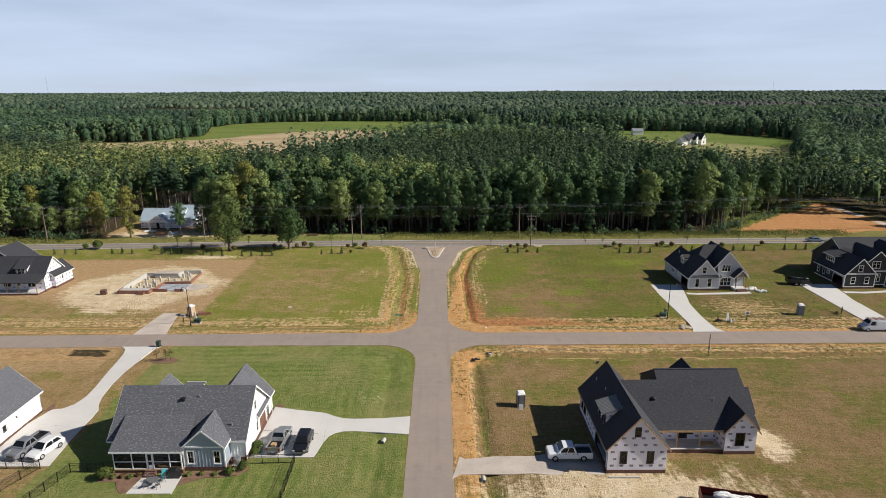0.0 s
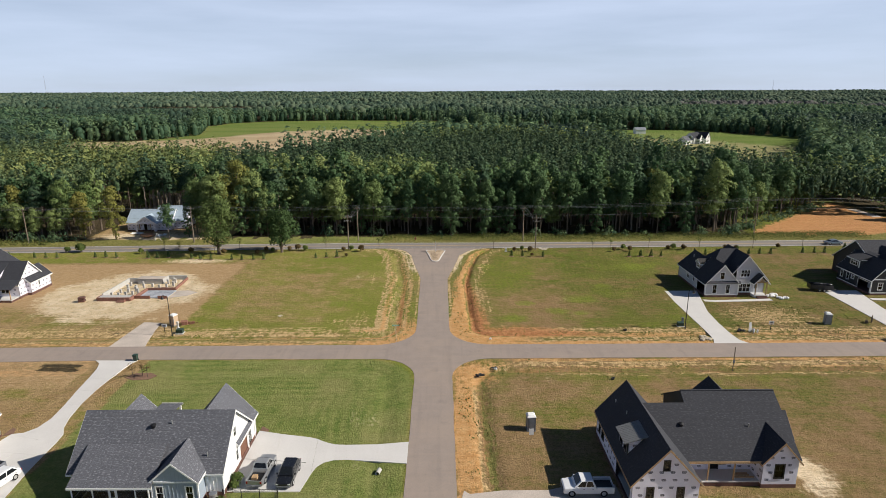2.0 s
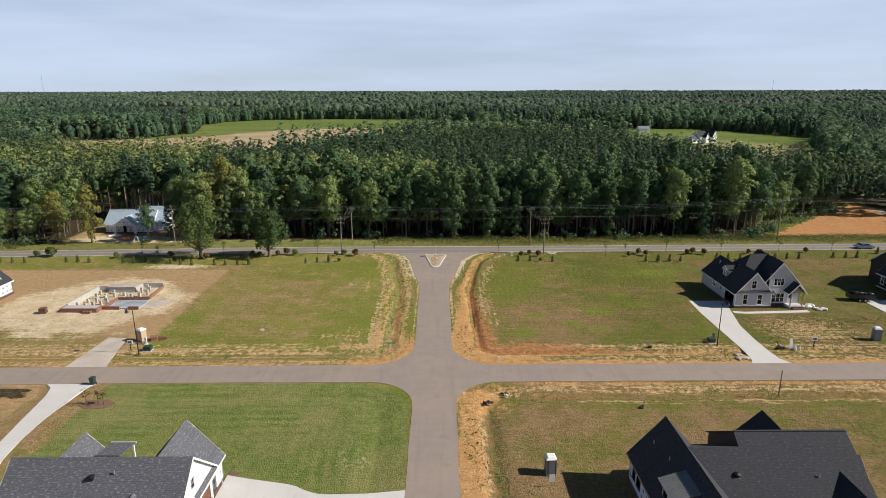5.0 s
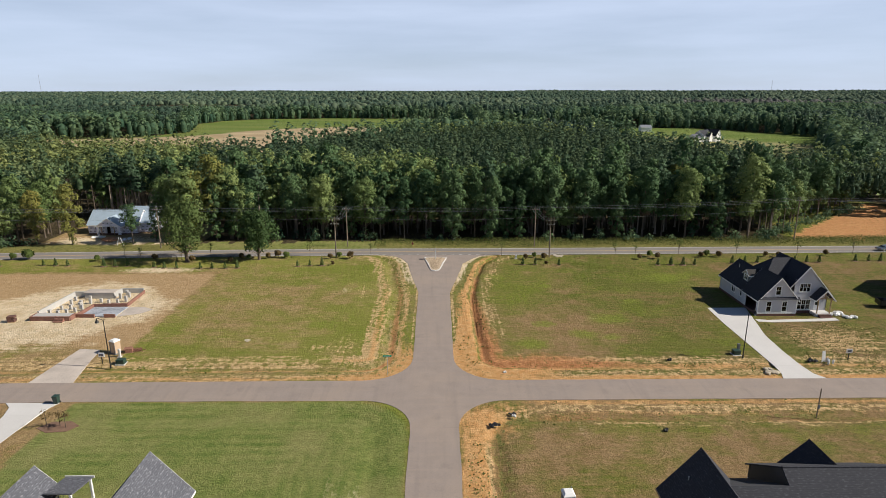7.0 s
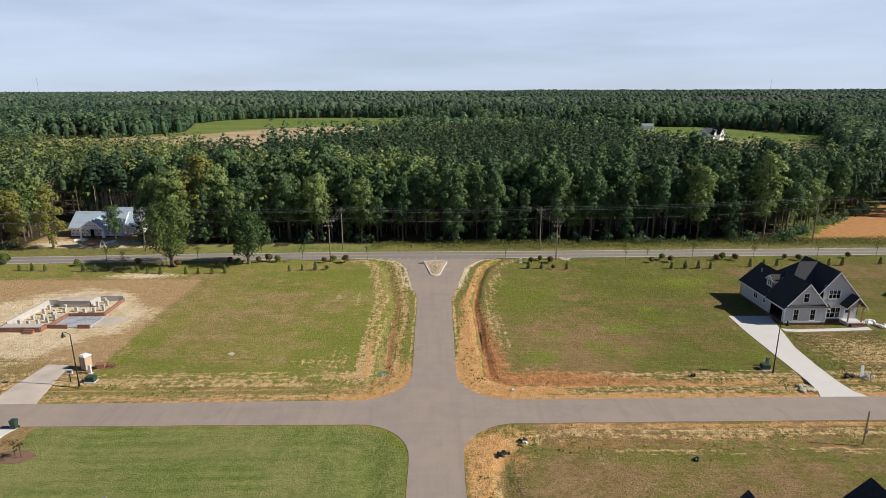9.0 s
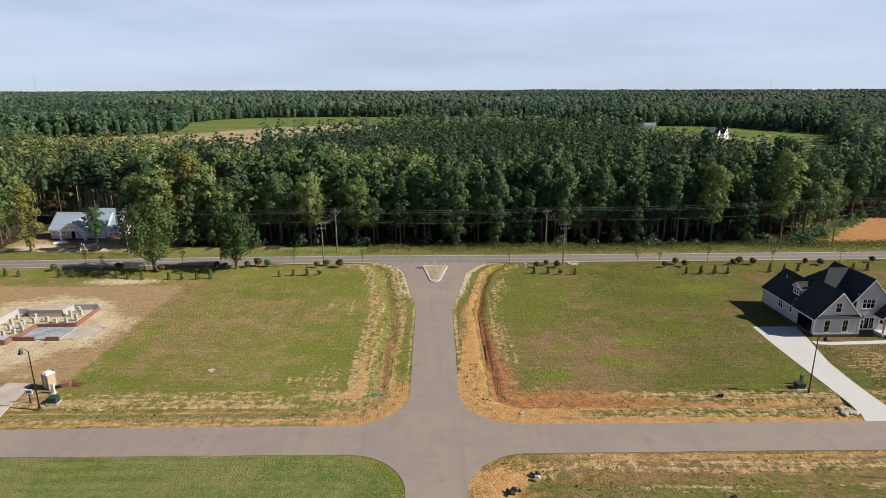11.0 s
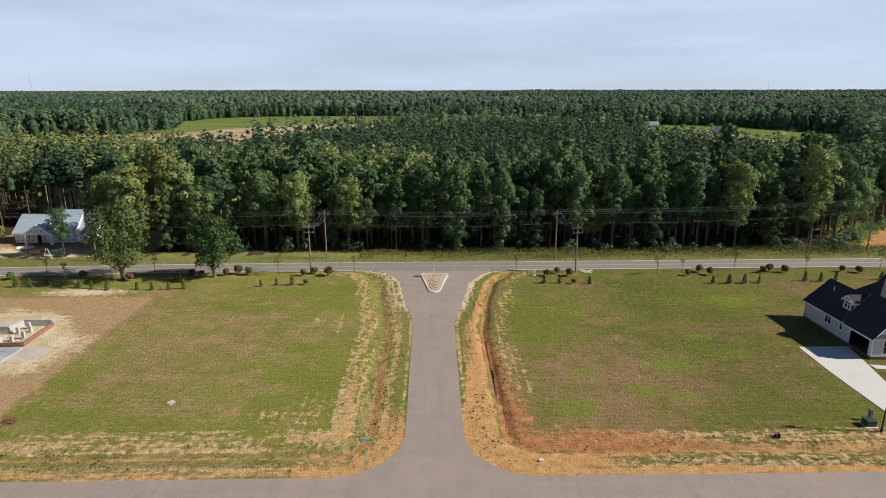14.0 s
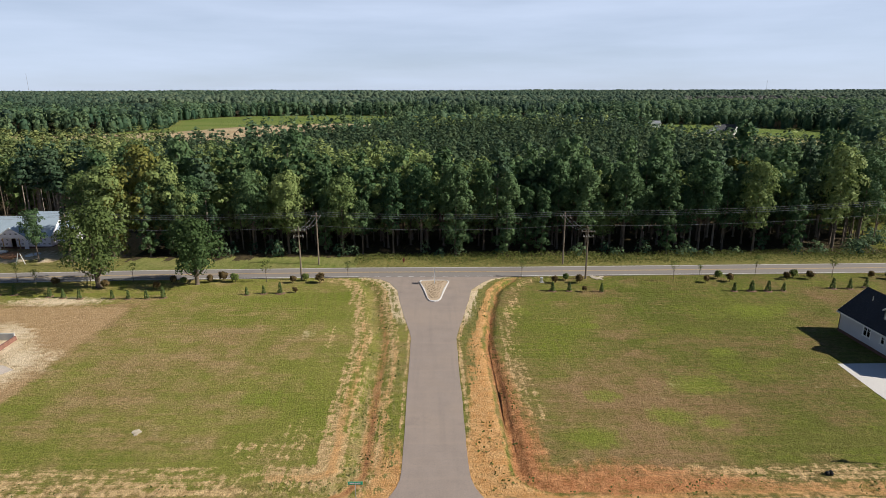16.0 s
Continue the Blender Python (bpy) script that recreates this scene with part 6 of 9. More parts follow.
        for dk in range(doors):
            xx = lo_x((dk + 0.9) / doors)
            a, b = sorted((sy * w, sy * (w + 0.02)))
            part("door_handle", Shape().box(xx, xx + 0.18, a, b, belt - 0.20, belt - 0.16), M_dark, top)
        part("headlight", Shape().box(f - 0.16, f + 0.004, sorted((sy * w * 0.55, sy * w * 0.88))[0], sorted((sy * w * 0.55, sy * w * 0.88))[1], belt * 0.62, belt * 0.74, 0.02), M_lamp, top)
        a, b = sorted((sy * w * 0.74, sy * w * 0.93))
        part("tail_light", Shape().box(-f - 0.005, -f + 0.1, a, b, belt * 0.62, belt * 0.88, 0.02), M_tail, top)
        a, b = sorted((sy * (w + 0.02), sy * (w + 0.2)))
        part("mirror", Shape().box(xa - 0.35, xa - 0.2, a, b, belt - 0.02, belt + 0.16, 0.03), paint_, top)
    part("grille", Shape().box(f - 0.05, f + 0.012, -w * 0.5, w * 0.5, belt * 0.5, belt * 0.72, 0.02), M_dark, top)
    part("bumper", Shape().box(f - 0.1, f + 0.05, -w * 0.85, w * 0.85, 0.34, 0.52, 0.04), M_plastic, top)
    part("bumper", Shape().box(-f - 0.05, -f + 0.1, -w * 0.85, w * 0.85, 0.38, 0.56, 0.04), M_plastic, top)
    part("number_plate", Shape().box(-f - 0.06, -f - 0.05, -0.15, 0.15, 0.42, 0.52), M_lamp, top)
    r = 0.40 if style in ("pickup",) else 0.35
    for ax in axles:
        for sy in (-1, 1):
            wheel = part("wheel", Shape().tube((ax, sy * (w - 0.27), r), (ax, sy * (w + 0.012), r), r, None, 20), M_tyre, top, "black tyre")
            part("rim", Shape().tube((ax, sy * (w + 0.0), r), (ax, sy * (w + 0.022), r), r * 0.62, r * 0.55, 14), M_alu, wheel, "silver rim")
    top.location, top.rotation_euler = (x, y, 0.06), (0, 0, radians(turn))
    return top


P_white, P_black = paint_mat("white_car_paint", (0.72, 0.73, 0.75)), paint_mat("black_car_paint", (0.012, 0.013, 0.016))
P_grey, P_silver = paint_mat("grey_car_paint", (0.27, 0.28, 0.31), 0.3, 0.4), paint_mat("silver_car_paint", (0.38, 0.39, 0.40), 0.3, 0.5)
P_pearl = paint_mat("pale_silver_paint", (0.60, 0.62, 0.65))
P_blue = paint_mat("blue_grey_car_paint", (0.20, 0.25, 0.31), 0.3, 0.4)
vehicle("pickup_truck", "pickup", 5.6, 2.0, 1.92, P_white, "white crew-cab pickup parked beside the unfinished house", "pickup truck", 17.75, 57.8, 180)
silver = vehicle("pickup_truck", "pickup", 5.25, 1.89, 1.79, P_silver, "silver pickup with a loaded bed on the parking pad", "pickup truck", -19.2, 61.0, 86)
single("cardboard_box", Shape().box(-19.75, -19.15, 58.9, 59.5, 0.86, 1.22, 0.01), M_wood, "pale boxes in the bed of the silver pickup", "box")
vehicle("black_suv", "suv", 4.6, 1.86, 1.70, P_black, "black estate SUV on the parking pad", "car", -16.0, 60.5, 268)
vehicle("pickup_truck", "pickup", 5.4, 1.89, 1.79, P_grey, "grey pickup parked on the broad concrete drive", "pickup truck", -51.1, 59.9, 259)
vehicle("white_suv", "suv", 4.5, 1.82, 1.66, P_white, "white crossover parked beside the grey pickup", "car", -48.5, 59.3, 256)
van = vehicle("cargo_van", "van", 5.6, 2.02, 2.1, P_pearl, "pale silver cargo van with a roof rack on the street edge", "van", 84.2, 97.6, 180)
s = Shape()
for k in range(4):
    s.box(82.9 + k * 1.1, 82.98 + k * 1.1, 96.9, 98.3, 2.2, 2.3)
for yy in (96.95, 97.6, 98.25):
    s.box(82.4, 86.9, yy - 0.03, yy + 0.03, 2.3, 2.36)
single("ladder_rack", s, M_terra, "red-brown ladder rack on the van roof", "roof rack")
vehicle("sedan", "sedan", 4.8, 1.84, 1.46, P_blue, "blue-grey sedan in the near lane of the highway", "car", 113.5, 164.3, 2)


def heap(name, x, y, r, h, m, label, seed, k=9, category="rubble"):
    """A few rounded lumps lying together."""
    rng = random.Random(seed)
    s = Shape()
    for i in range(k):
        cx, cy, rr = x + rng.gauss(0, r * 0.45), y + rng.gauss(0, r * 0.35), r * rng.uniform(0.22, 0.42)
        bm = bmesh.new()
        bmesh.ops.create_icosphere(bm, subdivisions=2, radius=1)
        for q in bm.verts:
            j = 1 + 0.35 * noise.noise(q.co * 1.6 + Vector((i * 3.1, seed, 0)))
            q.co = Vector((cx + q.co.x * rr * j, cy + q.co.y * rr * j, max(-0.05, h * 0.35 + q.co.z * h * 0.55 * j)))
        bm.verts.index_update()
        s.add([q.co for q in bm.verts], [[q.index for q in f.verts] for f in bm.faces])
        bm.free()
    return single(name, s, m, label, category, kind="stuff" if k > 12 else "")


def dump_trailer(x, y, turn, L, W, H, wall_m, label, load=False, load_m=None):
    top = root("dump_trailer", 0, 0, label, "trailer")
    part("bed", Shape().box(-L / 2, L / 2, -W / 2, W / 2, 0.55, 0.65), M_dark, top)
    for a in ((-L / 2, L / 2, -W / 2, -W / 2 + 0.06), (-L / 2, L / 2, W / 2 - 0.06, W / 2), (-L / 2, -L / 2 + 0.06, -W / 2, W / 2), (L / 2 - 0.06, L / 2, -W / 2, W / 2)):
        part("side_wall", Shape().box(*a, 0.6, H, 0.01), wall_m, top)
    for k in range(6):
        xx = -L / 2 + 0.3 + k * (L - 0.6) / 5
        for sy in (-1, 1):
            part("stake", Shape().box(xx - 0.04, xx + 0.04, *sorted((sy * W / 2, sy * (W / 2 + 0.05))), 0.55, H), wall_m, top)
    for ax in (-0.5, 0.45):
        for sy in (-1, 1):
            wl_ = part("wheel", Shape().tube((ax, sy * (W / 2 + 0.02), 0.38), (ax, sy * (W / 2 + 0.24), 0.38), 0.38, None, 16), M_tyre, top)
            part("rim", Shape().tube((ax, sy * (W / 2 + 0.23), 0.38), (ax, sy * (W / 2 + 0.25), 0.38), 0.2, 0.18, 10), M_alu, wl_)
    part("drawbar", Shape().tube((L / 2, -W / 3, 0.5), (L / 2 + 1.3, 0, 0.5), 0.06).tube((L / 2, W / 3, 0.5), (L / 2 + 1.3, 0, 0.5), 0.06).tube((L / 2 + 1.1, 0, 0.05), (L / 2 + 1.1, 0, 0.9), 0.05), M_dark, top)
    top.location, top.rotation_euler = (x, y, -0.03), (0, 0, radians(turn))
    if load:
        heap("scrap", 0, 0, L * 0.42, 0.55, load_m or M_white, "crumpled sheet and wrap offcuts heaped in a trailer", 23, 15).matrix_world = pose(x, y, H - 0.25, 0, 0, turn) @ Matrix.Diagonal((0.85, W / L * 0.72, 1, 1))
    return top


M_redpaint = mat("red_steel", (0.16, 0.025, 0.02), 0.5, vary=0.2, scale=1.0)
dump_trailer(33.8, 48.2, -14, 7.0, 2.3, 1.6, M_redpaint, "dark red dump trailer heaped with white building scrap", True)
dump_trailer(85.2, 124.8, -12, 4.6, 2.1, 1.5, M_dark, "black dump trailer with scrap on the grass", True, M_dark)


# ---- fences, patio and beds of the blue-grey house ----
def fence(pts, label):
    top = root("metal_fence", pts[0][0], pts[0][1], label, "fence")
    for (x0, y0), (x1, y1) in zip(pts, pts[1:]):
        length = math.dist((x0, y0), (x1, y1))
        k = max(1, round(length / 1.9))
        for i in range(k + 1):
            t = i / k
            px, py = x0 + (x1 - x0) * t, y0 + (y1 - y0) * t
            part("post", Shape().box(px - 0.035, px + 0.035, py - 0.035, py + 0.035, -0.15, 1.32), M_dark, top)
            if i < k:
                qx, qy = x0 + (x1 - x0) * (i + 1) / k, y0 + (y1 - y0) * (i + 1) / k
                for z in (0.12, 1.0, 1.22):
                    part("rail", Shape().tube((px, py, z), (qx, qy, z), 0.022, None, 4), M_dark, top)
                s = Shape()
                m_ = max(2, int(length / k / 0.115))
                for j in range(1, m_):
                    ax, ay = px + (qx - px) * j / m_, py + (qy - py) * j / m_
                    s.tube((ax, ay, 0.06), (ax, ay, 1.25), 0.009, None, 4)
                tagged(part("picket", s, M_dark, top), kind="stuff")
    return top


fence([(-22.2, 56.75), (-16.3, 56.9)], "black metal picket fence below the parking pad")
fence([(-16.3, 56.9), (-16.2, 50.0), (-16.1, 40.0)], "black metal picket fence across the lawn")
fence([(-38.8, 55.3), (-42.9, 55.2)], "black metal picket fence joining the house corner")
fence([(-42.9, 55.2), (-44.2, 50.0), (-45.5, 44.0)], "black metal picket fence along the back garden")
fence([(-55.2, 55.9), (-47.1, 56.0)], "black metal picket fence below the broad drive")
fence([(-47.1, 56.0), (-48.9, 51.7), (-51.5, 46.0)], "black metal picket fence of the neighbour's garden")
sheet("patio", [(-34.25, 51.2), (-29.0, 51.2), (-29.15, 54.35), (-33.75, 54.25)], 0.06, M_concrete, "small pale concrete patio", "patio")


def mulch_bed(pts, label):
    return sheet("mulch_bed", edge_jitter(pts + [pts[0]], 0.1, 4)[:-1], 0.045, M_mulch, label, "garden bed", kind="structure")


mulch_bed([(-29.1, 55.3), (-29.0, 52.6), (-28.0, 53.2), (-26.5, 54.0), (-24.5, 54.2), (-22.6, 54.6), (-21.5, 55.6), (-22.0, 56.6), (-22.2, 57.4), (-24.2, 57.4), (-24.2, 55.4)], "brown bark mulch bed along the house front")
mulch_bed([(-39.4, 54.6), (-38.6, 53.4), (-36.4, 53.3), (-35.8, 52.0), (-35.0, 51.3), (-34.4, 51.5), (-33.8, 54.2), (-33.8, 54.9), (-37.6, 54.9)], "brown bark mulch bed beside the patio")
mulch_bed([(-22.3, 58.0), (-21.2, 58.1), (-21.0, 60.6), (-21.9, 62.0), (-22.3, 62.0)], "narrow brown mulch bed along the house wall")
mulch_bed([(-47.7, 85.4), (-46.0, 84.4), (-43.6, 84.6), (-43.0, 85.8), (-44.4, 86.9), (-46.6, 86.8)], "oval brown mulch bed on the lawn")
mulch_bed([(-22.2, 69.6), (-21.1, 69.7), (-21.0, 70.5), (-22.2, 71.2)], "small brown mulch bed by the garage corner")
mulch_bed([(-55.3, 69.4), (-54.2, 69.8), (-54.6, 71.0), (-55.4, 71.2)], "small brown mulch bed at the white house corner")


def shrub(name, x, y, r, h, leaf, label, seed, category="shrub", group="", k=260, size=0.13):
    """A bush of leafy lobes on a few short stems."""
    rng = np.random.default_rng(seed)
    blobs = [(rng.uniform(-0.4, 0.4) * r, rng.uniform(-0.4, 0.4) * r, h * rng.uniform(0.35, 0.65), r * 0.62, r * 0.62, h * 0.38) for _ in range(5)]
    top = root(name, 0, 0, label, category, group)
    s = Shape()
    for b in blobs[:4]:
        s.tube((0, 0, -0.05), (b[0], b[1], b[2]), 0.025, 0.012, 5)
    part("stem", s, M_bark, top)
    v, t, soft = blobs_to_leaves(blobs, k, size, rng)
    part("foliage", quads_mesh("foliage", v, t, leaf, soft), None, top)
    top.location = (x, y, 0.0)
    return top

# ---- trees ----
def quad_cloud(c, nrm, size, rng, tint=None):
    """Leaf clumps: small four-cornered blades round the points c, facing roughly along nrm."""
    k = len(c)
    nrm = nrm / np.maximum(np.linalg.norm(nrm, axis=1, keepdims=True), 1e-6)
    ref = rng.normal(size=(k, 3))
    u = np.cross(nrm, ref)
    u /= np.maximum(np.linalg.norm(u, axis=1, keepdims=True), 1e-6)
    w = np.cross(nrm, u)
    s = (np.asarray(size) * rng.uniform(0.6, 1.3, k))[:, None]
    asp = rng.uniform(0.55, 1.0, (k, 1))
    bend = nrm * s * rng.uniform(-0.25, 0.25, (k, 1))
    v = np.stack([c - u * s, c - w * s * asp + bend, c + u * s * rng.uniform(0.6, 1.1, (k, 1)), c + w * s * asp + bend], axis=1).reshape(-1, 3)
    t = np.repeat(np.zeros(k) if tint is None else tint, 4)
    return v, t


def unit(a):
    return a / np.maximum(np.linalg.norm(a, axis=-1, keepdims=True), 1e-6)


def blobs_to_leaves(blobs, k, size, rng, axis=0.35):
    """Spreads k clumps over the shells of ellipsoids (x, y, z, rx, ry, rz). Also gives each clump's soft normal, which turns with the crown."""
    b = np.array(blobs, dtype=float)
    area = (b[:, 3] * b[:, 4] + b[:, 3] * b[:, 5] + b[:, 4] * b[:, 5])
    pick = rng.choice(len(b), k, p=area / area.sum())
    d = unit(rng.normal(size=(k, 3)))
    d[:, 2] = np.where(d[:, 2] < -0.45, -d[:, 2], d[:, 2])
    rad = rng.uniform(0.72, 1.10, (k, 1))
    c = b[pick, :3] + d * b[pick, 3:] * rad
    mid = np.array([0, 0, b[:, 2].mean()])
    soft = unit(unit(d) * (1 - axis) + unit((c - mid) * np.array([1, 1, 0.45])) * axis + rng.normal(size=(k, 3)) * 0.24 + np.array([0, 0, 0.10]))
    face = unit(soft + rng.normal(size=(k, 3)) * 0.42)
    v, t = quad_cloud(c, face, np.full(k, size), rng)
    return v, t, soft


def quads_mesh(name, v, t, material, soft=None):
    me = bpy.data.meshes.new(name)
    k = len(v) // 4
    me.vertices.add(len(v))
    me.vertices.foreach_set("co", v.astype(np.float32).ravel())
    me.loops.add(4 * k)
    me.loops.foreach_set("vertex_index", np.arange(4 * k, dtype=np.int32))
    me.polygons.add(k)
    me.polygons.foreach_set("loop_start", (np.arange(k) * 4).astype(np.int32))
    me.update(calc_edges=True)
    me.attributes.new("tint", "FLOAT", "POINT").data.foreach_set("value", t.astype(np.float32))
    me.materials.append(material)
    if soft is not None:
        me.polygons.foreach_set("use_smooth", np.ones(k, dtype=bool))
        me.normals_split_custom_set_from_vertices(np.repeat(soft, 4, axis=0).tolist())
    return me


def decid_blobs(h, r, base, rng, lobes=30):
    """A broadleaf crown: many small lobes along and around the stem, widest below the middle, ragged outside."""
    out = []
    for i in range(lobes):
        f = ((i + 0.5) / lobes) ** 0.9
        env = r * 1.08 * math.sqrt(1 - ((f - 0.42) / 0.68) ** 2)
        a = i * 2.4 + rng.uniform(-0.5, 0.5)
        lr = r * rng.uniform(0.22, 0.40)
        off = max(0.0, env - lr * 0.7) * rng.uniform(0.55, 1.0) * (1 if i % 4 else 0.3)
        z = base + (h - base - lr) * f + lr * 0.2
        out.append((off * math.cos(a), off * math.sin(a), z, lr, lr, lr * rng.uniform(0.8, 1.3)))
    return out


def pine_blobs(h, r, base, rng, rings=7):
    out = []
    for i in range(rings):
        f = i / (rings - 1)
        z = base + (h - base) * (0.06 + 0.86 * f)
        env = r * (1 - f) ** 0.7 + 0.2 * r
        n_ = 4 if f < 0.8 else 1
        for j in range(n_):
            a = j * math.tau / n_ + i * 1.3 + rng.uniform(-0.5, 0.5)
            o = env * rng.uniform(0.35, 0.7) if f < 0.8 else 0
            out.append((o * math.cos(a), o * math.sin(a), z + rng.uniform(-0.4, 0.4), env * 0.5, env * 0.5, (h - base) / rings * 0.5))
    return out


def trunk_shape(h, rad, blobs, rng, limbs=9):
    s = Shape()
    pts = [Vector((rng.uniform(-0.02, 0.02) * h * f, rng.uniform(-0.02, 0.02) * h * f, h * f)) for f in (0, 0.03, 0.15, 0.35, 0.6, 0.85)]
    rr = [rad * 1.5, rad * 1.08, rad, rad * 0.8, rad * 0.5, rad * 0.15]
    for i in range(5):
        s.tube(pts[i], pts[i + 1], rr[i], rr[i + 1], 8, cap=False)
    for b in blobs[:limbs]:
        z = max(h * 0.12, b[2] - 0.9 * abs(b[0]) - 0.9 * abs(b[1]))
        p = Vector((0, 0, min(z, h * 0.7)))
        mid = p.lerp(Vector(b[:3]), 0.5) + Vector((0, 0, -0.15 * h / 10))
        s.tube(p, mid, rad * 0.35, rad * 0.22, 5, cap=False)
        s.tube(mid, b[:3], rad * 0.22, rad * 0.06, 5, cap=False)
    return s


def tree_template(name, h, r, base, leaf, seed, kind="decid", leaves=1300, size=0.36, rad=0.22, label="", category="tree", group="", lobes=30, skirt=0):
    """skirt: lobes of creeper and low growth round the lower stem."""
    rng = np.random.default_rng(seed)
    blobs = decid_blobs(h, r, base, rng, lobes) if kind == "decid" else pine_blobs(h, r, base, rng)
    top = root(name, 0, 0, label, category, group)
    part("trunk", trunk_shape(h, rad, blobs, rng), M_pinebark if kind == "pine" else M_bark, top, "grey-brown bark", smooth=True)
    for i in range(skirt):
        q = 0.5 + 0.35 * rng.uniform()
        a = i * 2.4
        blobs.append((q * 0.7 * math.cos(a), q * 0.7 * math.sin(a), 0.6 + base * (i + 0.5) / skirt, q, q, base / skirt * 1.3 + 0.3))
    v, t, soft = blobs_to_leaves(blobs, leaves, size, rng)
    part("crown", quads_mesh("crown", v, t, leaf, soft), None, top)
    return top


def set_tree(template, x, y, turn, scale=1.0, tall=1.0, label=""):
    """Stands a copy of a tree at a place, with its own turn and size."""
    ob = copy_thing(template, pose(x, y, -0.05, 0, 0, turn))
    ob.scale = (scale, scale, scale * tall)
    if label:
        ob["label"] = label
    return ob


EDGE = "trees along the wood edge"
edge_trees = [
    tree_template("oak_tree", 19, 4.5, 6.6, L_oak, 11, leaves=4300, size=0.25, label="tall broadleaf tree with dense green crown at the wood edge", group=EDGE),
    tree_template("poplar_tree", 20, 3.5, 6.0, L_oak, 12, leaves=4000, size=0.24, label="slender green broadleaf tree at the wood edge", group=EDGE, lobes=34),
    tree_template("maple_tree", 17, 4.1, 4.6, L_lime, 13, leaves=4300, size=0.24, label="round-topped green broadleaf tree at the wood edge", group=EDGE),
    tree_template("gum_tree", 18, 2.7, 0.9, L_oak, 14, leaves=4000, size=0.23, label="narrow tree clad in leaves down to the ground", group=EDGE, lobes=36),
    tree_template("pine_tree", 19, 2.9, 10.0, L_pine, 15, "pine", leaves=3000, size=0.26, label="tall dark pine with a bare lower trunk", group=EDGE),
    tree_template("hickory_tree", 18, 4.0, 3.6, L_gold, 16, leaves=4300, size=0.24, label="broadleaf tree with yellowing autumn leaves at the wood edge", group=EDGE, skirt=4),
]
clad_oak = tree_template("clad_oak_tree", 19, 3.9, 0.9, L_oak, 17, leaves=5600, size=0.24, label="tall oval tree clad in creeper down to the ground", group=EDGE, lobes=40)
clad_oak.location = (4.6, 177.2, -0.05)
back_trees = [
    tree_template("oak_tree", 19, 4.2, 3.2, L_oak, 111, leaves=1050, size=0.42, label="tall broadleaf tree standing inside the wood", group=EDGE, lobes=20),
    tree_template("poplar_tree", 20, 3.3, 6.0, L_oak, 112, leaves=950, size=0.42, label="slender broadleaf tree standing inside the wood", group=EDGE, lobes=20),
    tree_template("maple_tree", 17, 3.8, 3.0, L_lime, 113, leaves=950, size=0.42, label="round-topped broadleaf tree standing inside the wood", group=EDGE, lobes=20),
    tree_template("gum_tree", 18, 3.0, 3.0, L_oak, 114, leaves=950, size=0.42, label="narrow leafy tree standing inside the wood", group=EDGE, lobes=20),
    tree_template("pine_tree", 20, 2.7, 11.5, L_pine, 115, "pine", leaves=900, size=0.38, label="tall dark pine standing inside the wood", group=EDGE),
    tree_template("hickory_tree", 18, 3.8, 5.5, L_gold, 116, leaves=950, size=0.42, label="yellowing broadleaf tree standing inside the wood", group=EDGE, lobes=20),
]
for i, t_ in enumerate(back_trees):
    t_.location = (-40 + 23.0 * i, 195.5, -0.05)
trng = random.Random(5)
placed = []


def edge_row(x0, x1, yf, step, weights, hs=(0.85, 1.15), clear=()):
    """A row of trees; clear: stretches (middle, half width) kept for the trees that stand there by themselves."""
    x = x0
    while x < x1:
        y = yf(x) + trng.uniform(-1.5, 1.5)
        i = trng.choices(range(6), weights)[0]
        s = trng.uniform(*hs)
        if not any(abs(x - m_) < w_ for m_, w_ in clear):
            placed.append((i, x + trng.uniform(-0.6, 0.6), y, s))
        x += step * trng.uniform(0.7, 1.35)


# the trees of the front row that stand out by themselves: kind, x, y, size, tall
FRONT = [(3, 22.6, 176.6, 0.78, 1.0), (1, 32.0, 177.4, 0.98, 0.92), (0, 40.5, 179.0, 0.92, 1.08), (3, 49.0, 176.8, 0.90, 1.0),
         (0, 56.5, 178.6, 1.0, 1.05), (2, 68.0, 178.0, 1.06, 1.08), (3, 75.5, 176.6, 0.84, 1.0), (2, 85.5, 178.6, 1.22, 1.08), (0, 93.0, 181.5, 1.05, 1.0), (3, -45.0, 176.8, 0.60, 1.05), (1, -8.5, 178.4, 0.86, 1.0),
         (2, -19.0, 178.0, 0.98, 1.0), (2, -30.5, 178.4, 1.0, 1.02), (0, -38.0, 179.2, 0.95, 1.0)]
kept_clear = [(x, 2.6) for _, x, _, _, _ in FRONT] + [(4.6, 3.4), (15.4, 3.0)]
set_tree(clad_oak, 15.4, 177.0, 120, 0.88, 1.02)
edge_row(-56, 14, lambda x: 179.4 + 0.01 * x, 4.2, (3, 3, 5, 4, 1.0, 0.5), (0.66, 1.0), kept_clear)
edge_row(14, 96, lambda x: 179.4 + 0.01 * x, 4.2, (5, 3, 1.0, 5, 1.5, 0), (0.60, 1.0), kept_clear)
edge_row(-58, 14, lambda x: 184.5, 3.6, (3, 2, 6, 0.5, 1.5, 0.8))
edge_row(14, 98, lambda x: 184.5, 3.6, (5, 3, 2, 0.5, 3, 0))
edge_row(-60, 14, lambda x: 190.5, 3.8, (3, 2, 6, 0, 1.5, 0.6), (0.95, 1.2))
edge_row(14, 98, lambda x: 190.5, 3.8, (5, 3, 2, 0, 4, 0), (0.95, 1.2))
edge_row(-62, 14, lambda x: 197.5, 4.3, (3, 2, 6, 0, 1.5, 0.5), (0.95, 1.2))
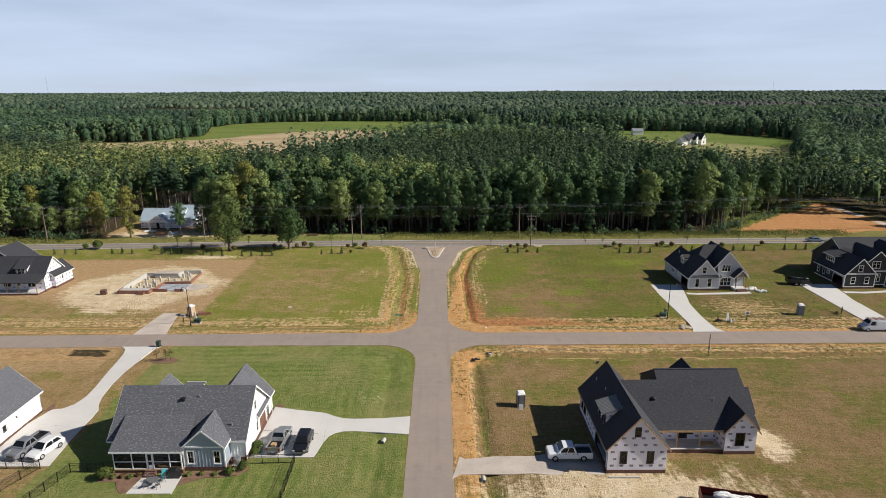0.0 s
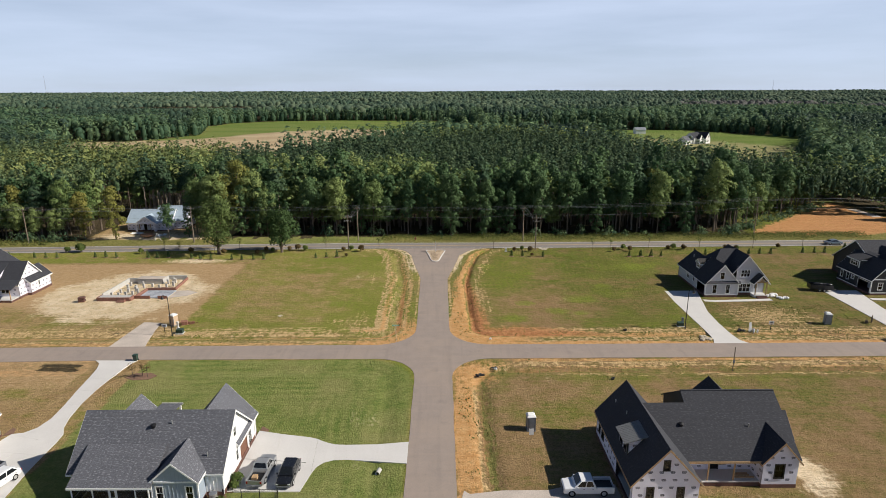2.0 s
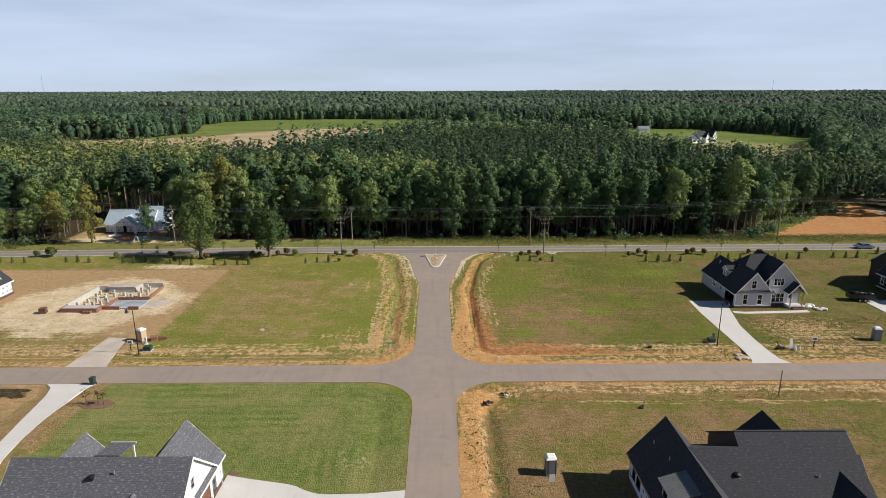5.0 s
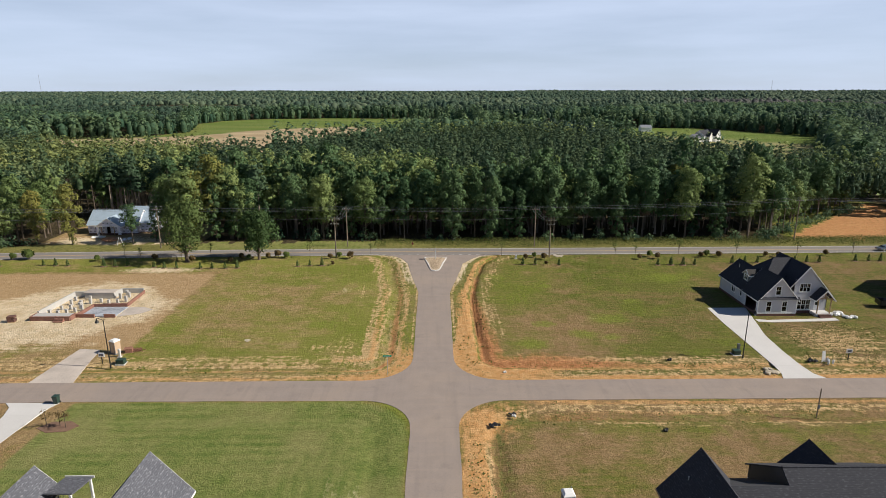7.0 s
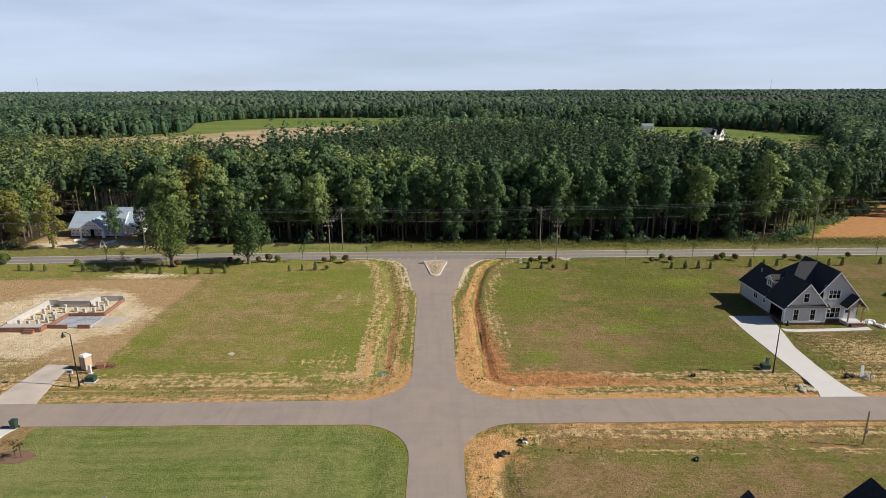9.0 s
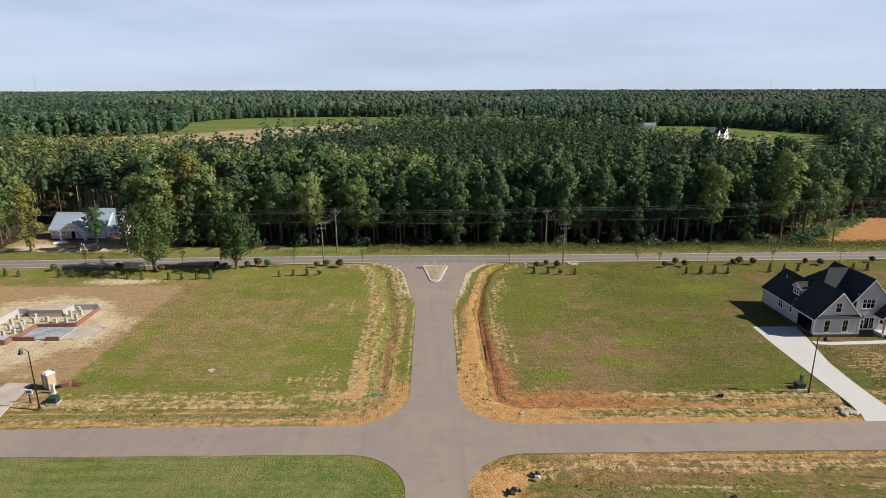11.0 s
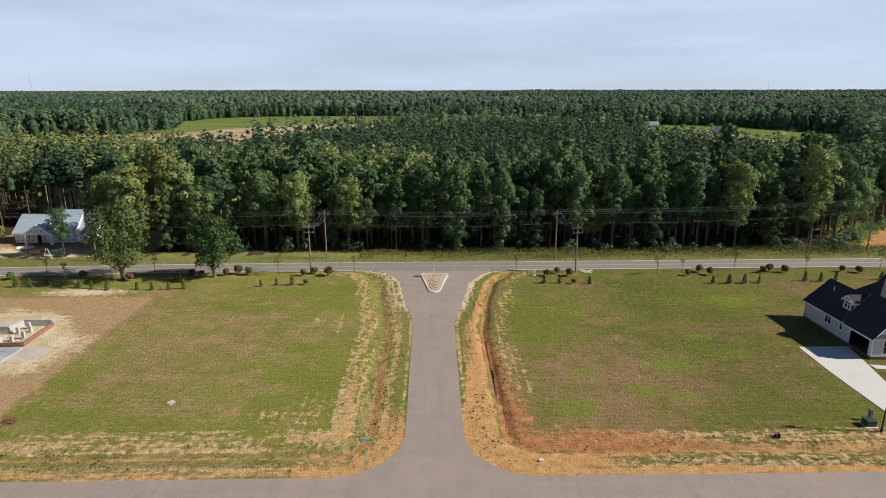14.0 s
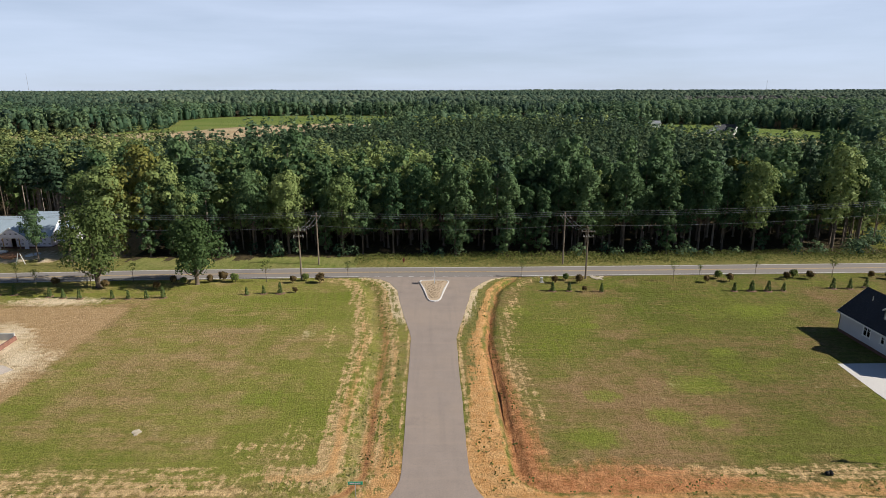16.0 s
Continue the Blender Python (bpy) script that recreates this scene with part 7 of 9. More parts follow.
edge_row(14, 100, lambda x: 197.5, 4.3, (5, 3, 3, 0, 3, 0), (0.95, 1.25))
edge_row(-176, -109, lambda x: 173.0 - 0.08 * (x + 109), 3.9, (3, 2, 4, 4, 2, 1), (0.62, 0.95))
edge_row(-178, -104, lambda x: 179.5, 4.0, (3, 2, 4, 2, 3, 0.8), (0.75, 1.05))
edge_row(-180, -104, lambda x: 187, 4.2, (3, 2, 3, 0.5, 5, 0.4), (0.9, 1.1))
edge_row(-104, -62, lambda x: 203, 3.0, (0.6, 0.6, 0.4, 0, 7, 0.3), (0.92, 1.1))
edge_row(-104, -62, lambda x: 209, 3.2, (1, 1, 1, 0, 6, 0.3), (0.95, 1.15))
edge_row(96, 142, lambda x: 186 + (x - 96) * 0.75, 4.2, (5, 1, 4, 1.5, 0, 0.2), (0.66, 0.95))
edge_row(100, 152, lambda x: 192 + (x - 96) * 0.75, 4.4, (5, 1, 4, 0.5, 0, 0.2), (0.8, 1.05))
edge_row(161, 205, lambda x: 183 + (x - 161) * 0.06, 4.6, (6, 1, 3, 1, 0, 0.2), (0.62, 0.9))
edge_row(160, 210, lambda x: 193, 5.0, (6, 1, 3, 1, 0, 0.4), (0.75, 1.0))
edge_row(164, 215, lambda x: 204, 5.2, (5, 1, 5, 1, 0, 0.5), (0.8, 1.1))
edge_row(172, 225, lambda x: 216, 5.6, (5, 1, 5, 1, 0, 0.5), (0.85, 1.1))
for kind_, x, y, s_, tall_ in FRONT:
    set_tree(edge_trees[kind_], x, y, trng.uniform(0, 360), s_, tall_)
for i, x, y, s in placed:
    near_edge = (y < 182.3 and -130 < x < 97) or (96 < x < 146 and y < 188.5 + (x - 96) * 0.75)
    set_tree((edge_trees if near_edge else back_trees)[i], x, y, trng.uniform(0, 360), s, trng.uniform(0.82, 1.12))
# single trees
set_tree(edge_trees[2], -66.0, 176, 40, 1.2, 0.95, "large yellow-green tree beyond the highway")
set_tree(edge_trees[5], -60.0, 180, 190, 1.3, 0.98, "large tree turning yellow and orange beyond the highway")
set_tree(edge_trees[5], -95.3, 172.8, 10, 0.86, 1.05, "narrow yellow-green tree beside the building site")
set_tree(edge_trees[0], -79.8, 173.5, 10, 0.58, 1.0, "small green tree in front of the house with the pale roof")
set_tree(edge_trees[3], -75.0, 176.5, 60, 0.62, 0.95)
for x, y, q, kind_ in ((-64.5, 177.5, 1.0, 5), (-56.0, 179.5, 1.1, 2), (-69.5, 179.5, 1.0, 2), (-58.8, 176.8, 0.85, 3), (-53.5, 177.5, 0.8, 3), (-74.5, 181.5, 0.95, 2), (-112.0, 176.5, 1.0, 2), (-106.5, 176.0, 0.75, 5)):
    set_tree(edge_trees[kind_], x, y, 37 * q * 10, q, 1.05)
set_tree(edge_trees[2], -51.5, 178, 77, 0.8, 1.1)
road_oak = tree_template("roadside_oak", 14.8, 5.7, 2.8, L_olive, 21, leaves=5600, size=0.24, rad=0.42, lobes=40, label="broad spreading oak on the grass verge of the highway")
road_oak.location = (-59.0, 157.2, -0.05)
road_maple = tree_template("roadside_maple", 12.0, 4.7, 2.2, L_road, 22, leaves=6000, size=0.22, rad=0.34, lobes=40, label="round green maple on the grass verge of the highway")
road_maple.location = (-42.2, 158.4, -0.05)
for i, t_ in enumerate(edge_trees):
    t_.location = (-52 + 24.5 * i + (3 if i == 4 else 0), 186.0 + (i % 3) * 5, -0.05)
    t_.rotation_euler = (0, 0, 0.7 * i)


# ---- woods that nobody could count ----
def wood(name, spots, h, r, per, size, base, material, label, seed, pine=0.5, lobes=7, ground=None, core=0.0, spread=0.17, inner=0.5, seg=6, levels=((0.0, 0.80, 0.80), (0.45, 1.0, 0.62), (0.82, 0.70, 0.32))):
    """Many trees joined in one mesh: every tree a few lobes round its own crown shape, each lobe covered with leaf
    clumps.
    core: how far the crown's inner body fills it. inner: its tint, lowered to paint the crown's inside shade. h, r: one
    number, or one for each tree."""
    rng = np.random.default_rng(seed)
    sp = np.array(spots, dtype=float)
    k = len(sp)
    if not k:
        return None
    zg = np.zeros(k) if ground is None else ground(sp[:, 0], sp[:, 1])
    hh = np.asarray(h) * rng.uniform(1 - spread, 1 + spread, k)
    rr = np.asarray(r) * rng.uniform(0.78, 1.25, k)
    tint = rng.uniform(0, 1, k)
    conic = rng.uniform(0, 1, k) < pine
    f = (np.arange(lobes)[None, :] + rng.uniform(0.1, 0.9, (k, lobes))) / lobes
    a = rng.uniform(0, math.tau, (k, 1)) + np.arange(lobes)[None, :] * 2.4
    rho = np.where(conic[:, None], 0.62 * (1 - f) ** 0.8, 0.68 * np.sqrt(np.clip(1 - f ** 2.2, 0, 1))) * rng.uniform(0.7, 1.1, (k, lobes))
    q = np.where(conic[:, None], 0.46 * (1 - f) + 0.20, 0.52 - 0.10 * f) * rng.uniform(0.8, 1.2, (k, lobes)) * rr[:, None]
    tall = hh * (1 - base)
    lz = hh[:, None] * base + (tall[:, None] - q * 0.8) * f
    cen = np.stack([rho * np.cos(a) * rr[:, None], rho * np.sin(a) * rr[:, None], lz], axis=2)
    ti = np.repeat(np.arange(k), per)
    m = len(ti)
    li = rng.integers(0, lobes, m)
    c0, ql = cen[ti, li], q[ti, li]
    d = unit(rng.normal(size=(m, 3)) + unit(c0 - np.stack([0 * ql, 0 * ql, (hh * (base + 0.3 * (1 - base)))[ti]], axis=1)) * 0.7 + np.array([0, 0, 0.25]))
    loc = c0 + d * ql[:, None] * np.array([1, 1, 0.9]) * rng.uniform(0.75, 1.05, (m, 1))
    axis = unit(loc - np.stack([0 * ql, 0 * ql, (hh * (base + 0.35 * (1 - base)))[ti]], axis=1))
    soft = unit(d * 0.42 + axis * 0.58 + rng.normal(size=(m, 3)) * 0.08)
    face = unit(soft + rng.normal(size=(m, 3)) * 0.32)
    c = loc + np.column_stack([sp[ti], zg[ti]])
    v, t = quad_cloud(c, face, size * rng.uniform(0.75, 1.25, m), rng, tint[ti])
    ob = tagged(new(name, quads_mesh(name, v, t, material, soft)), label, "woods", kind="stuff")
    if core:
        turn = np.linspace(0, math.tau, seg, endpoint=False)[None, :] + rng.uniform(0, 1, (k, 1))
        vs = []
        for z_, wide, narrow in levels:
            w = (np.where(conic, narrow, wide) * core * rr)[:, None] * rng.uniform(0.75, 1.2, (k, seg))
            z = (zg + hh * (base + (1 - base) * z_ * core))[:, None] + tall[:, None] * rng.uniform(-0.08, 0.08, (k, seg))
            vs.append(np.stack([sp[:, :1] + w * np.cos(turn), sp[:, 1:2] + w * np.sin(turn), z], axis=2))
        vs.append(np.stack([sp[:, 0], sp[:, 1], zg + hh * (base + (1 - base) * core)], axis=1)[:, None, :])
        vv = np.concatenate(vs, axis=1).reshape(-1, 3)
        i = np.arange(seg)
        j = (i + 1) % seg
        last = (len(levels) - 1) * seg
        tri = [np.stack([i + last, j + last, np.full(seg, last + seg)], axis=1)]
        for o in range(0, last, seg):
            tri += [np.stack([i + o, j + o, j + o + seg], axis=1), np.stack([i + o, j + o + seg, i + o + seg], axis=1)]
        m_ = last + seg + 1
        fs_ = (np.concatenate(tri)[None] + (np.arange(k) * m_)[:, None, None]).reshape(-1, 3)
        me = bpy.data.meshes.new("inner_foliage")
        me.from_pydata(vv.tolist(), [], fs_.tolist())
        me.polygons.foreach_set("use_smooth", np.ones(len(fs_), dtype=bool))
        # lowered tint: the shade inside the crown is put into the colour
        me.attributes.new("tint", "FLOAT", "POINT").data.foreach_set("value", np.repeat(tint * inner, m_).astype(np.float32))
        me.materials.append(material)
        ob2 = part("inner_foliage", me, None, ob)
        tagged(ob2, kind="stuff")
    return ob


BODY = ((0.15, 1.0, 0.85), (0.72, 0.75, 0.4))     # a shorter inner body: height, width of a round and of a pointed crown


def scatter(x0, x1, y0, y1, step, ok, seed):
    rng = random.Random(seed)
    out = []
    y = y0
    row = 0
    while y < y1:
        x = x0 + (row % 2) * step / 2
        while x < x1:
            px, py = x + rng.uniform(-0.45, 0.45) * step, y + rng.uniform(-0.45, 0.45) * step
            if ok(px, py):
                out.append((px, py))
            x += step
        y += step * 0.87
        row += 1
    return out


def back_of_pines(x):
    return float(np.interp(x, (-140, -98, -59, -13, 23, 62, 117, 139, 165), (292, 305, 350, 388, 446, 446, 343, 284, 232)))


in_sight = lambda x, y: abs(x) < 0.75 * (y + 7) + 22
near_pines = scatter(-112, 160, 204, 275, 3.9, lambda x, y: y < back_of_pines(x) and x > -104 + (y - 204) * 0.1 and not (x < 8 - 0.3 * (y - 204) and y < 244), 31)
near_leafy = scatter(-104, 8, 205, 244, 5.0, lambda x, y: x < 8 - 0.3 * (y - 204), 35)
back_leafy = scatter(-8, 96, 380, 470, 6.5, lambda x, y: back_of_pines(x) - 22 < y < back_of_pines(x) + 4, 36)
right_leafy = scatter(60, 170, 204, 345, 6.2, lambda x, y: back_of_pines(x) - 26 < y < back_of_pines(x) + 3, 37)
deep_pines = scatter(-125, 170, 275, 486, 4.6, lambda x, y: y < back_of_pines(x) and x > -104, 32)
PLANT = "dense plantation of dark green pines"
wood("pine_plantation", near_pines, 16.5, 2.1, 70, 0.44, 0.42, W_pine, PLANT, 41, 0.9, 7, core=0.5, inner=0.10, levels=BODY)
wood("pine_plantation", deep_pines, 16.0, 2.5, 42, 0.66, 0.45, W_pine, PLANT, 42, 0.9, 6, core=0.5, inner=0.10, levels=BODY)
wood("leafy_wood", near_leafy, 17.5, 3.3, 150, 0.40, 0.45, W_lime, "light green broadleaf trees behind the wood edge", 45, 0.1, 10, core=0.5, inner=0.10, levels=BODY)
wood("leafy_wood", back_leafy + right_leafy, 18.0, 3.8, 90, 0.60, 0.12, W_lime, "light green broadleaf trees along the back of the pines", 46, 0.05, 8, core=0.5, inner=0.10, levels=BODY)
left_near = scatter(-330, -104, 192, 330, 5.4, lambda x, y: in_sight(x, y) and x < -108 + (y - 215) * 0.02 and not (x > -190 and y > 318), 33)
lx, ly = np.array(left_near).T
leafy_stand = vnoise(lx, ly, 46, 71) + 0.25 * vnoise(lx, ly, 13, 72) > 0.62
pick = lambda spots, keep: [q for q, k_ in zip(spots, keep) if k_]
MIXED = "mixed green wood of pines and broadleaf trees"
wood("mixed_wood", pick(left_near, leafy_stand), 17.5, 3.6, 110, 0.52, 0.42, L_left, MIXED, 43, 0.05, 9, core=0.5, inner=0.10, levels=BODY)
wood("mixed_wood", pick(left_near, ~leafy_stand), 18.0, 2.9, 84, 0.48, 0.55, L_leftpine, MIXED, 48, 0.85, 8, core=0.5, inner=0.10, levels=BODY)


def in_field(x, y):
    xa, ya = np.array([float(x)]), np.array([float(y)])
    return bool(crop_at(xa, ya)[0]) or (500 < y < 600 and 24 < x < 180)


side = scatter(-760, 760, 215, 900, 8.0, lambda x, y: in_sight(x, y) and not in_field(x, y) and not (-112 < x < 172 and y < 488 and y < back_of_pines(max(-140, min(170, x))))
               and not (x < -104 and y < 330 and x > -330) and not (94 < x < 158 and y < 250) and not (x > 150 and y < 226 and x < 230), 34)
sx, sy = np.array(side).T
stand = vnoise(sx, sy, 120, 73) * 0.75 + vnoise(sx, sy, 40, 74) * 0.35
rim = np.zeros(len(sx), dtype=bool)
for ox, oy in ((13, 0), (-13, 0), (0, -15), (9, -10), (-9, -10)):
    rim |= crop_at(sx + ox, sy + oy)
close, piney = sy < 430, (stand > 0.62) & ~rim
WOODS = "green broadleaf and pine woods between the fields"
tallness = 14.0 + 8 * vnoise(sx, sy, 70, 75)
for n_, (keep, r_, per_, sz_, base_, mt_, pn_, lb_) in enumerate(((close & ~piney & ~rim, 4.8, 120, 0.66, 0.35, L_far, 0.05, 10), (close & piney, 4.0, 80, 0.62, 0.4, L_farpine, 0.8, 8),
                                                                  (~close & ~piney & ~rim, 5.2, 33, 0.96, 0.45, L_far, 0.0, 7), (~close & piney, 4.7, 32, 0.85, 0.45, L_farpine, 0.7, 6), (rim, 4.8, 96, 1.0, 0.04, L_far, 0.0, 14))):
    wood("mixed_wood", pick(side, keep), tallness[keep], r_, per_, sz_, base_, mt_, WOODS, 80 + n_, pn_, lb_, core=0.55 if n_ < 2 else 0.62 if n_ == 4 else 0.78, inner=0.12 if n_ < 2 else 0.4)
frng = random.Random(7)
FAR = "unbroken woodland reaching to the horizon"
bands = ((880, 1350, 11.0, 15.0, 6.3, 10, 1.5, 5), (1350, 2200, 14.0, 27.0, 8.0, 4, 2.2, 4), (2200, 4800, 20.0, 78.0, 11.0, 2, 3.2, 3))
for n_, (y0, y1, sx_, sy_, r_, per_, sz_, lb_) in enumerate(bands):
    spots = []
    y = float(y0)
    while y < y1:
        x = -0.75 * (y + 7) - 20 + frng.uniform(0, sx_)
        while x < 0.75 * (y + 7) + 20:
            spots.append((x + frng.uniform(-0.4, 0.4) * sx_, y + frng.uniform(-0.5, 0.5) * sy_))
            x += sx_
        y += sy_
    fx, fy = np.array(spots).T
    low = (fx < -260) & (fx > -900) & (fy > 1000 + 0.15 * fx) & (fy < 1300 + 0.1 * fx)
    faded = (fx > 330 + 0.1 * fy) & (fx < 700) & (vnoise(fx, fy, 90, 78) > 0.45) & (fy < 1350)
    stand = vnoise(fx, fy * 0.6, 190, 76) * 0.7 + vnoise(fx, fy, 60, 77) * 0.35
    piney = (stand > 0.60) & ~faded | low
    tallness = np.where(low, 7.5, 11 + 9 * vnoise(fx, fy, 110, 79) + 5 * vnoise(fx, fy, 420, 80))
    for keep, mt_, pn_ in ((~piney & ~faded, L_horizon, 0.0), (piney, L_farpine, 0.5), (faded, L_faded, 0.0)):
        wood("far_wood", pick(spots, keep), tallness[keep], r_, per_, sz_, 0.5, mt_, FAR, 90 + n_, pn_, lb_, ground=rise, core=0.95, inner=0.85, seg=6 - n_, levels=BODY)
under = []
for i in range(46):
    x = frng.uniform(90, 143)
    under.append((x, 181.5 + (x - 96) * 0.75 + frng.uniform(-1.0, 3.0)))
for i in range(40):
    x = frng.uniform(-52, 92)
    under.append((x, 175.6 + frng.uniform(-0.8, 3.0)))
for i in range(50):
    under.append((frng.uniform(-175, -106), 171.0 + frng.uniform(-1.0, 4.0)))
for i in range(30):
    under.append((frng.uniform(158, 200), 181 + frng.uniform(-1.5, 10)))
wood("undergrowth", under, 2.6, 1.5, 90, 0.22, 0.02, L_far, "low green bushes and saplings along the wood edge", 61, 0.1, 8, spread=0.45)
# bare stems standing inside the wood
s = Shape()
for i in range(620):
    x, y = trng.uniform(-176, 98), trng.uniform(181, 232)
    if -104 < x < -58 and y < 202:
        continue
    s.tube((x, y, -0.3), (x + trng.uniform(-0.4, 0.4), y, trng.uniform(9, 13)), trng.uniform(0.10, 0.2), 0.07, 5, cap=False)
single("stem", s, M_bark, "bare pine and broadleaf stems inside the shaded wood", "tree trunks", kind="stuff")
s = Shape()
for i in range(150):
    x, y = trng.uniform(-104, -60), trng.uniform(199.5, 226)
    s.tube((x, y, -0.3), (x + trng.uniform(-0.5, 0.5), y, trng.uniform(8, 11.5)), trng.uniform(0.13, 0.2), 0.09, 6, cap=False)
single("stem", s, M_pinebark, "pale bare pine stems behind the pale-roofed house", "tree trunks", kind="stuff")

# ---- shrubs ----
shrub("garden_bush", -38.3, 53.9, 1.15, 1.5, L_weed, "large pale green bush at the porch corner", 61, k=500, size=0.16)
shrub("garden_bush", -22.2, 55.6, 0.8, 1.1, L_weed, "pale green bush at the house corner", 62, k=400)
shrub("garden_bush", -23.6, 54.9, 0.75, 0.9, L_shrub, "round green bush in the mulch bed", 63, k=350)
shrub("garden_bush", -21.7, 59.9, 0.7, 1.3, L_shrub, "dense green bush against the white wall", 64, k=400)
shrub("garden_bush", -21.6, 58.7, 0.6, 1.0, L_shrub, "dense green bush against the white wall", 65, k=350)
for i, (x, y) in enumerate(((-28.3, 54.5), (-26.8, 54.6), (-25.3, 54.6))):
    shrub("low_shrub", x, y, 0.42, 0.5, L_shrub, "low green shrub in the mulch bed", 70 + i, group="low shrubs before the house", k=180, size=0.1)
for i, (x, y) in enumerate(((-36.0, 54.2), (-35.2, 54.1), (-34.3, 54.5), (-37.2, 54.0))):
    shrub("low_shrub", x, y, 0.4, 0.45, L_shrub if i % 2 else L_red, "low shrub in the mulch bed beside the patio", 75 + i, group="low shrubs before the house", k=160, size=0.1)

# evergreen screen and young trees along the highway
EVER = "young evergreens in a row"
def evergreen():
    rng = np.random.default_rng(81)
    top = root("young_evergreen", 0, 0, "young conical evergreen planted in a mulch ring", "shrub", EVER)
    part("trunk", Shape().tube((0, 0, -0.1), (0, 0, 1.4), 0.05, 0.02, 6), M_bark, top)
    k = 260
    f = rng.uniform(0, 1, k)
    a = rng.uniform(0, math.tau, k)
    r = (0.44 * (1 - f) ** 0.6 + 0.05) * rng.uniform(0.7, 1.05, k)
    c = np.column_stack([r * np.cos(a), r * np.sin(a), 0.15 + 1.75 * f])
    v, t = quad_cloud(c, np.column_stack([np.cos(a), np.sin(a), np.full(k, 0.4)]) + rng.normal(size=(k, 3)) * 0.4, np.full(k, 0.12), rng)
    part("foliage", quads_mesh("foliage", v, t, L_young), None, top)
    ring = Shape()
    ring.loft([[(0.85 * math.cos(q) , 0.75 * math.sin(q), 0.0) for q in np.linspace(0, math.tau, 14, endpoint=False)], [(0.5 * math.cos(q), 0.45 * math.sin(q), 0.10) for q in np.linspace(0, math.tau, 14, endpoint=False)]])
    part("mulch_ring", ring, M_mulch, top, "brown mulch ring")
    return top


ev = evergreen()
ev_spots = [(-113.2, 153.0), (-106.9, 153.6), (-103.9, 153.6), (-100.9, 153.6), (-90.9, 153.9), (-88.0, 153.8), (-85.2, 153.7), (-76.5, 153.1), (-73.9, 153.1), (-71.2, 153.5), (-64.6, 152.4), (-62.0, 151.8), (-59.0, 151.3),
            (-53.5, 151.1), (-50.8, 151.0), (-47.8, 151.0), (-45.2, 151.4), (-31.7, 152.6), (-29.0, 153.2), (-26.2, 153.3), (20.4, 153.4), (23.3, 153.3), (28.7, 152.7), (51.7, 152.8), (54.7, 152.8),
            (57.5, 152.7), (60.2, 152.7), (69.4, 153.7), (72.3, 153.6), (75.6, 154.2), (84.3, 154.3), (87.3, 154.4), (90.2, 154.3), (99.4, 155.3), (102.5, 155.2), (105.3, 155.2), (113.2, 159.0)]
erng = random.Random(9)
ev.location = (*ev_spots[0], 0)
for x, y in ev_spots[1:]:
    o = copy_thing(ev, pose(x, y, -0.02, 0, 0, erng.uniform(0, 360)))
    q = erng.uniform(0.80, 1.05)
    o.scale = (q, q, q * erng.uniform(0.9, 1.15))
for i, (x, y) in enumerate(((-23.7, 153.6), (25.8, 152.8))):
    shrub("red_shrub", x, y, 0.5, 1.0, L_red, "small red-leaved shrub in the planted row", 90 + i, k=200)
tmpl = shrub("round_shrub", -80.4, 157.6, 0.85, 1.5, L_shrub, "round dark green shrub planted beside the highway", 95, group="round shrubs by the highway", k=320, size=0.17)
tmpl2 = shrub("round_shrub", -66.9, 157.9, 0.8, 1.6, L_red, "round bronze-leaved shrub planted beside the highway", 96, group="round shrubs by the highway", k=320, size=0.17)
for i, (x, y) in enumerate(((-101.2, 159.0), (-48.2, 155.9), (-46.6, 158.7), (-44.8, 158.6), (-40.3, 159.2), (-38.0, 160.0), (-35.8, 159.6), (-57.3, 156.2), (-25.2, 158.8), (-23.2, 160.2), (-20.6, 158.8), (21.7, 157.9),
                            (23.9, 159.4), (26.2, 157.6), (48.8, 157.4), (52.0, 159.8), (53.3, 157.8), (64.3, 158.8), (66.0, 159.8), (68.6, 158.8), (80.4, 159.4), (83.1, 158.6), (82.9, 158.9), (95.4, 160.2))):
    o = copy_thing(tmpl2 if i % 3 else tmpl, pose(x, y, 0, 0, 0, erng.uniform(0, 360)))
    q = erng.uniform(0.8, 1.15)
    o.scale = (q, q, q)
big_bush = copy_thing(tmpl, pose(-97.5, 159.2, 0, 0, 0, 30))
big_bush.scale = (2.0, 2.0, 1.7)
big_bush["label"] = "large round dark bush beside the highway"


def sapling(seed, h, r, leaf, label):
    rng = np.random.default_rng(seed)
    blobs = [(rng.uniform(-0.5, 0.5) * r, rng.uniform(-0.5, 0.5) * r, h * rng.uniform(0.5, 0.92), r * 0.55, r * 0.55, h * 0.14) for _ in range(6)]
    top = root("sapling", 0, 0, label, "young tree", "young trees by the highway")
    s = Shape().tube((0, 0, -0.1), (0, 0, h * 0.75), 0.05, 0.02, 6)
    for b in blobs:
        s.tube((0, 0, h * 0.4), b[:3], 0.018, 0.008, 4)
    part("trunk", s, M_bark, top)
    v, t, soft = blobs_to_leaves(blobs, 55 if leaf is L_red else 130, 0.11, rng)
    part("foliage", quads_mesh("foliage", v, t, leaf, soft), None, top)
    return top


